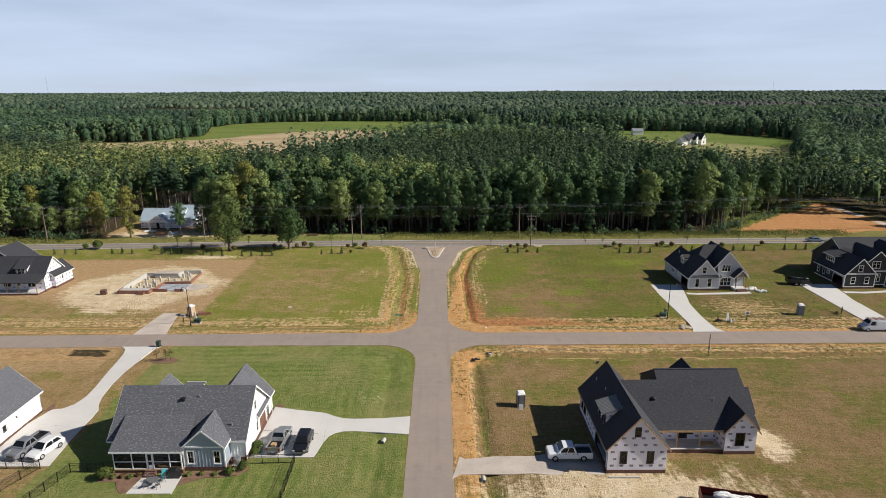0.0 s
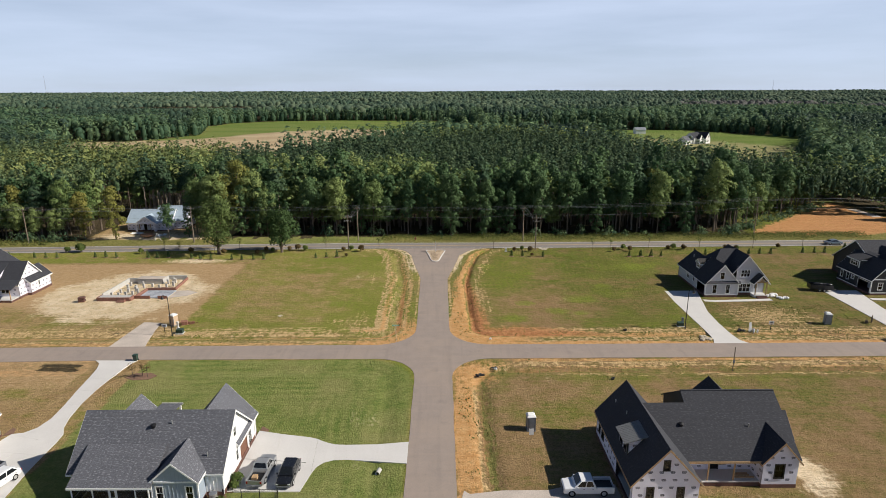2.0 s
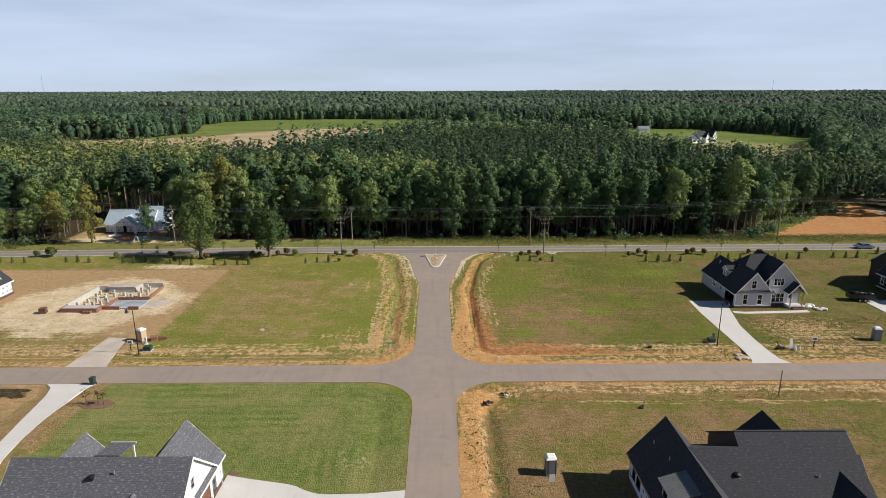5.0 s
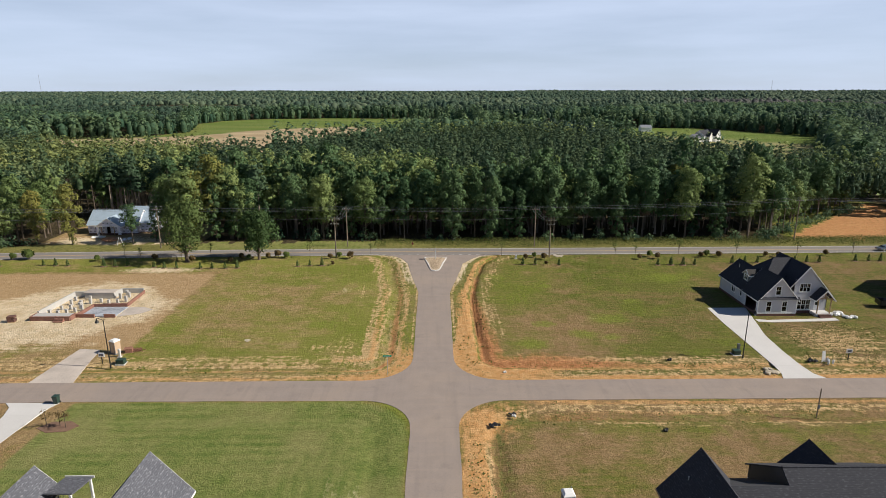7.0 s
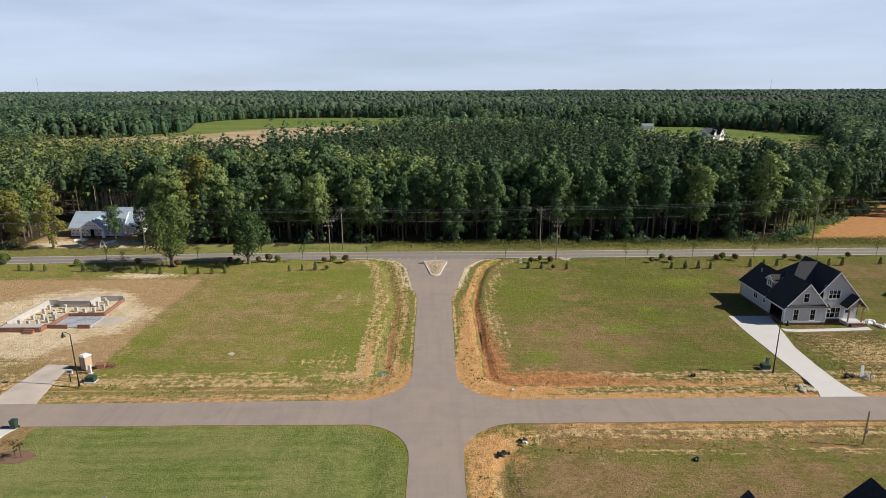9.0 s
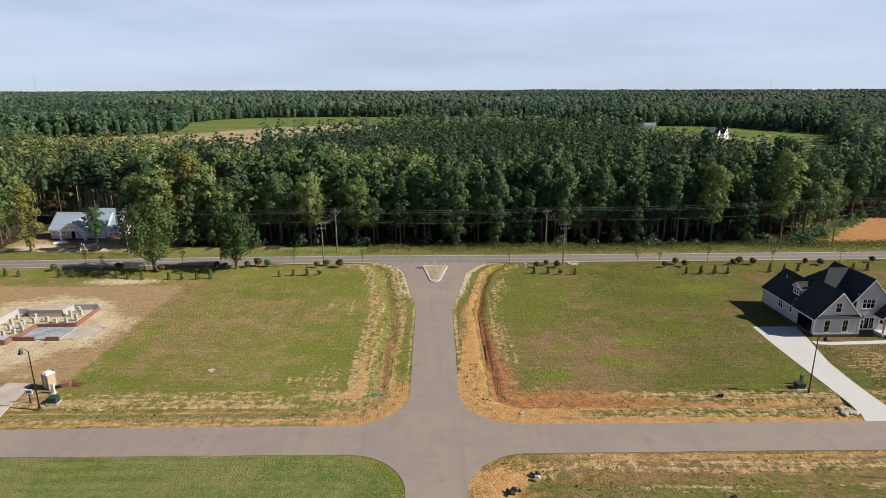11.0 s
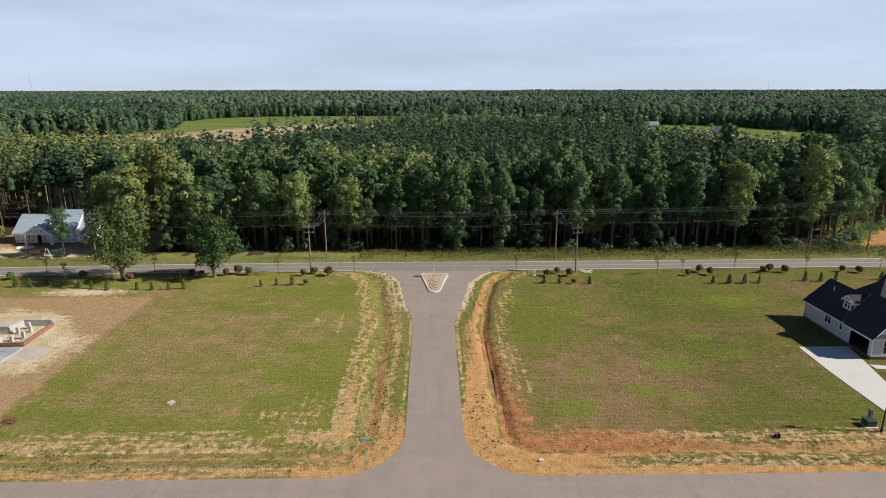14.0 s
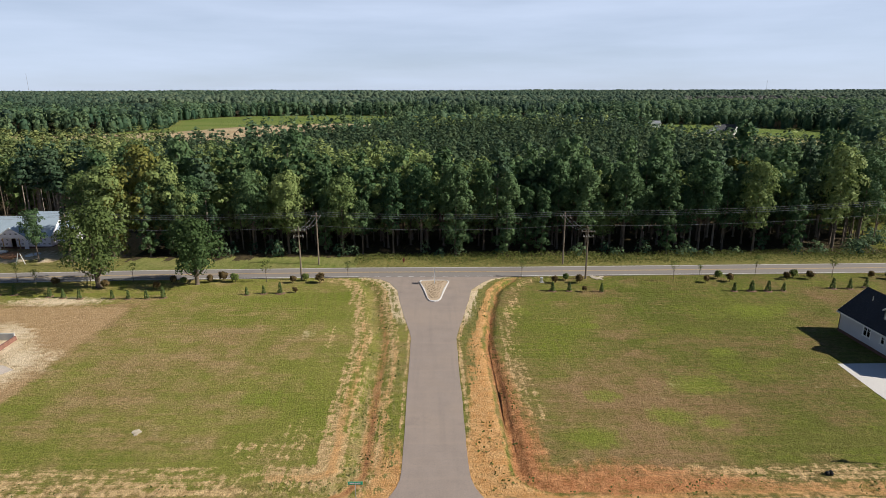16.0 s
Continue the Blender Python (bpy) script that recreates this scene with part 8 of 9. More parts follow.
sp_a = sapling(101, 3.8, 1.0, L_shrub, "thin young tree with sparse dark leaves on the verge")
sp_b = sapling(102, 4.0, 1.1, L_weed, "thin young tree with sparse yellow-green leaves on the verge")
sp_a.location, sp_b.location = (-75.2, 160.2, 0), (-30.2, 159.4, 0)
for i, (x, y, q) in enumerate(((-69.7, 156.8, 0.9), (-60.0, 156.6, 0.8), (-54.4, 160.2, 0.9), (-15.7, 161.0, 0.85), (16.3, 161.4, 0.85), (43.4, 158.6, 0.95), (48.7, 159.9, 0.7), (59.8, 161.3, 1.0))):
    copy_thing(sp_a, pose(x, y, 0, 0, 0, 50 * i)).scale = (q, q, q)
for i, (x, y, q) in enumerate(((73.4, 160.0, 1.0), (88.5, 160.4, 1.0), (103, 161.5, 1.0))):
    copy_thing(sp_b, pose(x, y, 0, 0, 0, 50 * i)).scale = (q, q, q)
myr = sapling(103, 2.6, 0.7, L_red, "thin multi-stemmed young tree in the oval mulch bed")
myr.location = (-46.6, 85.6, 0)
copy_thing(myr, pose(-45.2, 85.9, 0, 0, 0, 80))
copy_thing(myr, pose(-44.2, 85.4, 0, 0, 0, 190))


# rank weeds on the far verge and in the rough yard
def weeds(name, spots, hmax, size, label, seed, leaf):
    rng = np.random.default_rng(seed)
    sp = np.array(spots)
    k = len(sp)
    c = np.column_stack([sp[:, 0], sp[:, 1], rng.uniform(0.05, 1, k) * hmax * (0.4 + 0.9 * vnoise(sp[:, 0], sp[:, 1], 5, 4))])
    v, t = quad_cloud(c, rng.normal(size=(k, 3)) + np.array([0, -0.4, 0.8]), np.full(k, size), rng, rng.uniform(0, 1, k))
    return tagged(new(name, quads_mesh(name, v, t, leaf)), label, "weeds", kind="stuff")


wr = np.random.default_rng(17)
vx = wr.uniform(-16, 130, 16000)
vy = highway_mid(vx) + 4.6 + wr.uniform(0, 1, 16000) ** 0.7 * 7.5
ok = ~((vx > -13) & (vx < -1) & (vy < 172.5))
weeds("verge_weeds", np.column_stack([vx, vy])[ok], 0.9, 0.15, "tall yellow-green weeds on the far highway verge", 18, L_weed)
vx2 = wr.uniform(-170, -112, 2500)
weeds("verge_weeds", np.column_stack([vx2, highway_mid(vx2) + 4.5 + wr.uniform(0, 7, 2500)]), 0.6, 0.22, "tall weeds on the far highway verge", 19, L_weed)
yx, yy_ = wr.uniform(56.6, 84, 5200), wr.uniform(101, 117.5, 5200)
keep = vnoise(yx, yy_, 3.0, 5) > 0.42
weeds("yard_weeds", np.column_stack([yx, yy_])[keep], 0.20, 0.09, "coarse weeds in the unfinished front yard", 20, L_weed)
for x0, x1, y0, y1, n_, h_ in ((4.0, 8.5, 56, 90, 700, 0.25), (4.0, 9.0, 99, 150, 900, 0.25), (-8.5, -3.6, 99, 152, 900, 0.25), (-55, -9, 98, 103, 700, 0.18), (9, 85, 98, 104, 1200, 0.2), (9, 85, 84, 91, 1200, 0.2), (6, 20, 46, 53, 60, 0.2)):
    qx, qy = wr.uniform(x0, x1, n_), wr.uniform(y0, y1, n_)
    kk = (vnoise(qx, qy, 1.8, 6) > 0.55) & (from_road(qx, qy)[0] > 0.3) & ~((qx > 21) & (qx < 43.5) & (qy > 54) & (qy < 72)) & ~((qx > 49) & (qx < 56.5)) & ~((qx > 85) & (qx < 92)) & ~((qx < -49.8) & (qy < 108)) & ~((qx < 21.5) & (qy > 53) & (qy < 60))
    weeds("ditch_weeds", np.column_stack([qx, qy])[kk], h_, 0.13, "tufts of weeds on the bare roadside soil", 21, L_weed)

# ---- poles, wires, lamps ----
def utility_pole(x, y, h, arms, label, lean=0.0):
    top = root("utility_pole", x, y, label, "utility pole")
    part("pole", Shape().tube((x, y, -0.3), (x + lean, y, h), 0.17, 0.11, 10), M_pole, top)
    for z, w in arms:
        a = part("crossarm", Shape().box(x - w, x + w, y - 0.16, y - 0.05, z - 0.06, z + 0.06), M_pole, top)
        for q in (-w + 0.1, -w * 0.35, w * 0.35, w - 0.1):
            part("insulator", Shape().tube((x + q, y - 0.1, z + 0.06), (x + q, y - 0.1, z + 0.28), 0.05, 0.035, 8), M_alu, a)
    return top


for x, y, h, arms in ((-24.1, 160.5, 10.0, ((9.2, 1.25), (8.2, 0.8))), (27.8, 160.1, 9.7, ((8.9, 1.25), (7.9, 0.8)))):
    u_ = utility_pole(x, y, h, arms, "grey wooden utility pole with double crossarms beside the highway")
    for q in (-0.9, 0.0, 0.9):
        part("cutout", Shape().tube((x + q, y - 0.2, 8.0), (x + q + 0.05, y - 0.3, 8.5), 0.04, None, 6), M_alu, u_)
far_poles = [(-167, 167.5, 10.6), (-119, 169.2, 10.6), (-71, 170.0, 10.6), (-22.8, 170.4, 10.5), (25.6, 169.4, 10.5), (96.0, 174.5, 11.6), (150, 180, 11.0)]
for x, y, h in far_poles:
    utility_pole(x, y, h, ((h - 0.7, 1.0),), "wooden utility pole with one crossarm on the far verge")


def wire(pts, sag, r=0.021, k=14):
    s = Shape()
    for a, b in zip(pts, pts[1:]):
        a, b = Vector(a), Vector(b)
        line = [a.lerp(b, i / k) - Vector((0, 0, sag * 4 * (i / k) * (1 - i / k))) for i in range(k + 1)]
        for p, q in zip(line, line[1:]):
            s.tube(p, q, r, None, 4, cap=False)
    return single("power_line", s, M_wire, "thin overhead power line between poles", "cable", "overhead lines")


for dx, dz, sag in ((-0.9, -0.4, 0.7), (0.0, 0.15, 0.6), (0.9, -0.4, 0.7), (0.0, -2.6, 0.9)):
    wire([(x + 0.15 * dx, y + dx, h + dz) for x, y, h in far_poles], sag)
for (x, y, h), (fx, fy, fh) in (((-24.1, 160.5, 9.5), (-22.8, 170.4, 9.8)), ((27.8, 160.1, 9.2), (25.6, 169.4, 9.8))):
    for q in (-0.8, 0.0, 0.8):
        wire([(x + q, y, h), (fx + q, fy, fh)], 0.8)


def street_lamp(x, y, side, label):
    top = root("street_lamp", x, y, label, "street lamp", "street lamps")
    part("pole", Shape().tube((x, y, -0.2), (x, y, 7.4), 0.085, 0.055, 10).tube((x, y, -0.1), (x, y, 0.5), 0.14, 0.1, 10), M_dark, top)
    arm = [(x + side * 0.95 * math.sin(q), y, 7.4 + 0.35 * math.sin(q * 1.7)) for q in np.linspace(0, 1.45, 8)]
    part("arm", Shape().path(arm, 0.035), M_dark, top)
    hx_, hz_ = arm[-1][0], arm[-1][2]
    lamp = part("shade", Shape().tube((hx_, y, hz_ + 0.05), (hx_, y, hz_ - 0.2), 0.08, 0.12, 12).tube((hx_, y, hz_ - 0.2), (hx_, y, hz_ - 0.55), 0.14, 0.30, 12), M_dark, top, "black bell-shaped lamp shade")
    part("bulb", Shape().tube((hx_, y, hz_ - 0.56), (hx_, y, hz_ - 0.68), 0.2, 0.1, 10), M_lamp, lamp)
    return top


street_lamp(-47.4, 101.5, -1, "black street lamp with a bell shade at the gravel entrance")
street_lamp(47.0, 103.7, 1, "black street lamp with a bell shade beside the driveway")


def utility_box(x, y, w, d, h, m, label):
    top = root("utility_box", x, y, label, "utility box")
    part("cabinet", Shape().box(x - w / 2, x + w / 2, y - d / 2, y + d / 2, 0.0, h * 0.75, 0.03), m, top)
    part("lid", Shape().box(x - w / 2 - 0.03, x + w / 2 + 0.03, y - d / 2 - 0.03, y + d / 2 + 0.03, h * 0.72, h, 0.05), m, top)
    part("pad", Shape().box(x - w / 2 - 0.12, x + w / 2 + 0.12, y - d / 2 - 0.12, y + d / 2 + 0.12, -0.1, 0.05), M_concrete, top)
    return top


utility_box(-46.5, 102.8, 1.15, 0.9, 0.75, M_green, "low green steel transformer box beside the lamp")
utility_box(46.6, 105.0, 1.05, 0.9, 0.75, M_green, "low green steel transformer box beside the lamp")
utility_box(-47.9, 105.1, 0.3, 0.3, 1.3, M_lamp, "slim grey service pedestal")
utility_box(47.4, 106.0, 0.35, 0.3, 1.3, M_plastic, "slim dark service pedestal")
utility_box(19.4, 158.3, 0.45, 0.4, 0.9, M_lamp, "small pale cabinet beside the highway verge")


def mailbox(x, y, label):
    top = root("permit_box", x, y, label, "sign")
    part("post", Shape().box(x - 0.05, x + 0.05, y - 0.05, y + 0.05, -0.2, 1.15), M_dark, top)
    b_ = part("board", Shape().box(x - 0.45, x + 0.45, y - 0.04, y + 0.04, 1.1, 1.75, 0.015), M_white, top, "white board")
    part("notice", Shape().box(x - 0.3, x + 0.3, y - 0.05, y - 0.043, 1.28, 1.6), M_print, b_, "bars of unreadable print")


mailbox(-49.3, 102.8, "white permit board on a dark post")
mailbox(62.5, 102.9, "white permit board on a dark post")


def toilet(x, y, turn, m, label):
    top = root("portable_toilet", 0, 0, label, "portable toilet")
    part("base", Shape().box(-0.58, 0.58, -0.58, 0.58, 0.0, 0.16, 0.02), M_plastic, top)
    part("cabin", Shape().box(-0.53, 0.53, -0.53, 0.53, 0.16, 2.05, 0.04), m, top)
    d_ = part("door", Shape().box(-0.36, 0.36, -0.565, -0.525, 0.22, 1.95, 0.015), m, top)
    part("door_panel", Shape().box(-0.28, 0.28, -0.58, -0.562, 0.35, 1.0, 0.01).box(-0.28, 0.28, -0.58, -0.562, 1.1, 1.85, 0.01), m, d_)
    for sx in (-1, 1):
        part("corner_post", Shape().box(*sorted((sx * 0.5, sx * 0.56)), -0.56, -0.48, 0.16, 2.05), M_plastic, top)
    part("roof", Shape().loft([[(-0.6, -0.6, 2.05), (0.6, -0.6, 2.05), (0.6, 0.6, 2.05), (-0.6, 0.6, 2.05)], [(-0.58, -0.58, 2.14), (0.58, -0.58, 2.14), (0.58, 0.58, 2.14), (-0.58, 0.58, 2.14)], [(-0.38, -0.4, 2.33), (0.38, -0.4, 2.33), (0.38, 0.4, 2.33), (-0.38, 0.4, 2.33)]]), M_white, top, "white translucent roof")
    part("vent_pipe", Shape().tube((0.4, 0.4, 2.0), (0.4, 0.4, 2.5), 0.05), M_plastic, top)
    top.location, top.rotation_euler = (x, y, -0.04), (0, 0, radians(turn))
    return top


M_tan = mat("tan_plastic", (0.52, 0.38, 0.26), 0.55, vary=0.08, scale=2.0)
M_slate = mat("slate_blue_plastic", (0.20, 0.23, 0.27), 0.5, vary=0.1, scale=2.0)
toilet(13.3, 70.3, 4, M_plastic, "dark grey portable toilet with white roof on the brown lot")
toilet(74.7, 105.7, -12, M_slate, "slate-grey portable toilet with white roof in the rough yard")
toilet(-49.2, 106.5, -25, M_tan, "tan portable toilet with white roof beside the lamp")
tb = root("yard_sign", 13.05, 67.9, "small white notice board on a thin stake", "sign")
part("stake", Shape().box(13.02, 13.08, 67.87, 67.93, -0.2, 0.9), M_wood, tb)
part("board", Shape().box(12.75, 13.35, 67.84, 67.87, 0.7, 1.6, 0.005), M_white, tb)

# street-name sign, island and its sign
sg = root("street_sign", -6.4, 98.4, "green street-name blade on a thin steel post", "sign")
part("post", Shape().tube((-6.4, 98.4, -0.3), (-6.4, 98.4, 3.1), 0.03, None, 8), M_alu, sg)
M_signgreen = mat("sign_green", (0.015, 0.40, 0.23), 0.4, vary=0.05, scale=2.0)
bl = part("blade", Shape().box(-7.0, -5.8, 98.38, 98.42, 2.95, 3.22, 0.008), M_signgreen, sg)
part("lettering", Shape().box(-6.85, -6.45, 98.366, 98.374, 3.05, 3.13).box(-6.38, -5.98, 98.366, 98.374, 3.05, 3.13), M_white, bl, "white bars of lettering")


def kerb_ring(pts, width, h, m, parent, name="kerb"):
    """Upright kerb stones along a closed line."""
    k = len(pts)
    cx, cy = sum(p[0] for p in pts) / k, sum(p[1] for p in pts) / k
    for i in range(k):
        (x0, y0), (x1, y1) = pts[i], pts[(i + 1) % k]
        ins = lambda x, y: (x + (cx - x) * width / math.hypot(cx - x, cy - y) , y + (cy - y) * width / math.hypot(cx - x, cy - y))
        a, b = ins(x0, y0), ins(x1, y1)
        s = Shape().loft([[(x0, y0, -0.05), (x0, y0, h - 0.03), (x0 + (a[0] - x0) * 0.15, y0 + (a[1] - y0) * 0.15, h), (*a, h), (*a, -0.05)], [(x1, y1, -0.05), (x1, y1, h - 0.03), (x1 + (b[0] - x1) * 0.15, y1 + (b[1] - y1) * 0.15, h), (*b, h), (*b, -0.05)]])
        part(name, s, m, parent)


isl = root("traffic_island", 0.1, 155, "raised traffic island with pale concrete kerb and brown stones", "traffic island", kind="structure")
ring_pts = [(-2.65, 158.9), (-2.3, 159.5), (0.1, 159.7), (2.45, 159.5), (2.8, 158.9), (2.0, 154.5), (1.15, 149.6), (0.7, 148.7), (0.05, 148.4), (-0.65, 148.7), (-1.05, 149.6), (-1.85, 154.5)]
kerb_ring(ring_pts, 0.34, 0.17, M_concrete, isl)
M_fill = mat("brown_island_gravel", (0.43, 0.335, 0.235), 0.95, vary=0.3, scale=1.5, fine=10, bump=0.02, island=0.3)
part("fill", Shape().loft([[(x * 0.93, 155 + (y - 155) * 0.96, -0.03) for x, y in ring_pts], [(x * 0.88, 155 + (y - 155) * 0.94, 0.12) for x, y in ring_pts]]), M_fill, isl)
s = Shape()
irng = random.Random(12)
for i in range(260):
    yy = irng.uniform(150, 158.8)
    half = 0.55 + (yy - 150) * 0.15
    xx, r_ = irng.uniform(-half, half), irng.uniform(0.06, 0.14)
    s.loft([[(xx + r_ * math.cos(q) * irng.uniform(0.8, 1.2), yy + r_ * math.sin(q), 0.10) for q in np.linspace(0, math.tau, 6, endpoint=False)], [(xx + r_ * 0.6 * math.cos(q), yy + r_ * 0.6 * math.sin(q), 0.12 + r_) for q in np.linspace(0, math.tau, 6, endpoint=False)]])
single("stone", s, M_fill, "brown loose stones on the traffic island", "stones", kind="stuff")
ss = root("traffic_sign", 0.13, 157.6, "traffic sign on a white post seen edge-on", "sign")
part("post", Shape().box(0.07, 0.19, 157.55, 157.65, 0.0, 3.0, 0.01), M_white, ss)
part("plate", Shape().box(0.2, 0.215, 157.2, 158.0, 2.2, 3.0, 0.003), M_alu, ss)
sp = root("stake_post", 47.9, 87.0, "thin dark steel post with a small meter on the verge", "post")
part("post", Shape().box(47.85, 47.95, 86.95, 87.05, -0.2, 3.9), M_pole, sp)
part("meter_box", Shape().box(47.75, 48.05, 86.85, 86.95, 1.2, 1.7, 0.02), M_plastic, sp)

# ---- the block foundation on the vacant lot ----
fd = root("block_foundation", -64.0, 127.0, "unfinished brick and block house foundation with piers", "foundation")


def course_wall(x0, y0, x1, y1, h, m, name, t=0.24):
    d = Vector((x1 - x0, y1 - y0, 0)).normalized()
    n_ = Vector((-d.y, d.x, 0)) * t / 2
    a, b = Vector((x0, y0, -0.2)), Vector((x1, y1, -0.2))
    s = Shape().loft([[a - n_, a + n_, a + n_ + Vector((0, 0, h + 0.2)), a - n_ + Vector((0, 0, h + 0.2))], [b - n_, b + n_, b + n_ + Vector((0, 0, h + 0.2)), b - n_ + Vector((0, 0, h + 0.2))]])
    return part(name, s, m, fd)


course_wall(-71.4, 119.9, -64.4, 119.9, 0.78, M_facing, "brick_wall")
course_wall(-64.4, 119.9, -64.4, 121.6, 0.78, M_facing, "brick_wall")
course_wall(-71.3, 119.9, -71.3, 121.8, 0.78, M_facing, "brick_wall")
part("porch_slab", Shape().box(-71.2, -64.5, 120.05, 121.7, 0.3, 0.74), M_block, fd)
for i in range(3):
    part("step", Shape().box(-66.9, -65.3, 119.0 + 0.27 * i, 119.78, -0.05 + 0.2 * i, 0.15 + 0.2 * i), M_facing, fd)
course_wall(-71.2, 121.9, -70.9, 132.6, 1.0, M_block, "block_wall")
course_wall(-70.9, 132.6, -68.3, 132.6, 1.0, M_block, "block_wall")
part("block_box", Shape().box(-68.3, -62.6, 131.3, 133.2, -0.2, 1.15), M_block, fd, "grey block enclosure")
part("box_lid", Shape().box(-68.4, -62.5, 131.2, 133.3, 1.15, 1.25), M_gravel, fd)
course_wall(-62.6, 131.3, -62.6, 134.4, 1.0, M_block, "block_wall")
course_wall(-62.6, 134.5, -58.3, 134.5, 1.0, M_block, "block_wall")
course_wall(-58.2, 134.5, -57.8, 127.0, 0.6, M_facing, "brick_wall")
course_wall(-57.8, 127.0, -63.9, 126.6, 0.6, M_facing, "brick_wall")
course_wall(-63.9, 126.6, -64.2, 121.6, 0.6, M_facing, "brick_wall")
course_wall(-64.2, 121.5, -60.9, 121.4, 0.6, M_facing, "brick_wall")
course_wall(-59.2, 121.4, -57.2, 121.4, 0.6, M_facing, "brick_wall")
part("garage_slab", Shape().box(-63.7, -57.4, 121.7, 126.4, -0.1, 0.12), M_slab, fd, "grey slab with dark stains")
prng = random.Random(4)
for x, y in [(-70, 123.2), (-68.4, 123.0), (-67.0, 123.3), (-66.0, 124.2), (-69.2, 125.4), (-67.6, 125.6), (-66.2, 126.2), (-65.2, 125.0), (-68.8, 127.8), (-67.2, 128.2), (-65.6, 128.5), (-69.4, 130.2), (-64.0, 129.3), (-62.2, 128.6), (-60.6, 128.8), (-59.4, 129.6), (-61.4, 131.4), (-60.0, 132.0), (-61.0, 133.2), (-66.8, 130.6)]:
    h_ = prng.uniform(0.7, 1.15)
    part("pier", Shape().box(x - 0.2, x + 0.2, y - 0.2, y + 0.2, -0.1, h_ - 0.21, 0.01).box(x - 0.22, x + 0.22, y - 0.22, y + 0.22, h_ - 0.2, h_, 0.01), M_block, fd, "pale block pier")
sheet("gravel_patch", edge_jitter([(-57.2, 121.6), (-53.5, 123.2), (-52.4, 125.2), (-54.5, 126.6), (-57.4, 126.4), (-57.2, 121.6)], 0.15, 2)[:-1], 0.015, M_gravel, "patch of grey gravel beside the foundation", "gravel")


def pallet(name, x, y, turn, w, d, h, m, label, seed):
    top = root(name, 0, 0, label, "pallet")
    for k in range(3):
        part("pallet_board", Shape().box(-w / 2, w / 2, -d / 2 + k * (d - 0.1) / 2, -d / 2 + k * (d - 0.1) / 2 + 0.1, 0, 0.1), M_wood, top)
    rng = random.Random(seed)
    for i in range(int(w / 0.24)):
        for k in range(int(h / 0.2)):
            if rng.random() < 0.85:
                part("brick", Shape().box(-w / 2 + i * 0.24, -w / 2 + i * 0.24 + 0.22, -d / 2, d / 2, 0.1 + k * 0.2, 0.29 + k * 0.2), m, top)
    top.location, top.rotation_euler = (x, y, 0), (0, 0, radians(turn))


pallet("brick_pallet", -74.3, 119.5, 10, 1.2, 1.0, 1.0, M_brick, "pallet of red bricks on the sandy soil", 1)
pallet("brick_pallet", -47.3, 106.8, 15, 1.4, 1.0, 0.7, M_terra, "broken pallet of orange-red bricks beside the toilet", 2)
s = Shape()
for i in range(60):
    x, y = -46.4 + erng.gauss(0, 0.45), 107.2 + erng.gauss(0, 0.4)
    z = 0.05 + erng.uniform(0, 0.25)
    s.box(x, x + 0.2, y, y + 0.1, z, z + 0.08)
single("loose_brick", s, M_terra, "loose orange-red bricks tumbled beside the pallet", "bricks", kind="stuff")


# ---- loose things ----
M_tarp = mat("black_sheet", (0.012, 0.012, 0.014), 0.4, vary=0.2, scale=3)
heap("wrap_scrap", 72.7, 121.2, 1.1, 0.6, M_white, "white crumpled wrap beside the porch steps", 1)
heap("wrap_scrap", 74.0, 119.6, 1.0, 0.5, M_white, "white bags lying on the grass", 2)
heap("white_sack", 58.9, 101.6, 0.6, 0.7, M_white, "white sack lying on the grass", 3, 4)
heap("dark_rubble", 56.7, 102.6, 0.8, 0.35, M_tarp, "dark rubble beside the driveway", 4)
single("leaning_board", Shape().slab([(58.1, 102.2, 0), (58.7, 102.2, 0), (58.6, 102.5, 1.7), (58.2, 102.5, 1.6)], 0.04), M_white, "pale offcut board standing on the grass", "board")
heap("rock_pile", 48.6, 98.9, 1.1, 0.35, M_stone, "grey rocks beside the driveway mouth", 5, 16)
heap("rock_pile", 30.2, 160.6, 1.2, 0.14, M_stone, "pale stones at the foot of the pole", 6, 16)
heap("black_sheeting", 7.6, 85.3, 0.7, 0.3, M_tarp, "crumpled black plastic sheeting by the ditch", 7)
heap("black_sheeting", 10.2, 87.8, 0.5, 0.25, M_tarp, "crumpled black plastic in the ditch", 8)
heap("white_sack", 10.3, 87.4, 0.5, 0.35, M_white, "pale scrap in the ditch", 9, 3)
heap("dark_clod", 28.1, 84.0, 0.5, 0.3, M_tarp, "small dark heap on the brown lot", 10, 4)
heap("dark_clod", 35.7, 102.9, 0.5, 0.35, M_tarp, "small dark heap on the verge", 11, 4)
heap("pale_stone", 10.5, 99.2, 0.35, 0.3, M_white, "small white stone by the ditch", 12, 3)
heap("straw_patch", -30.3, 110.7, 0.9, 0.12, M_stone, "pale straw lying on the grass", 13, 5)
heap("tree_stump", 83.4, 106.2, 0.4, 1.6, M_pole, "pale stump in the rough yard", 14, 2, "stump")
heap("tree_stump", 82.2, 105.9, 0.4, 0.8, M_pole, "low pale stump in the rough yard", 15, 3, "stump")
heap("spoil_heap", -88.0, 177.5, 3.0, 0.7, M_clay, "heap of bare soil on the building site", 16, 10)
heap("wrap_scrap", -93.0, 180.5, 1.6, 0.5, M_white, "white scrap before the unfinished house", 17, 8)
heap("wrap_scrap", -84.0, 178.5, 1.6, 0.4, M_white, "pale scrap on the building site", 18, 8)


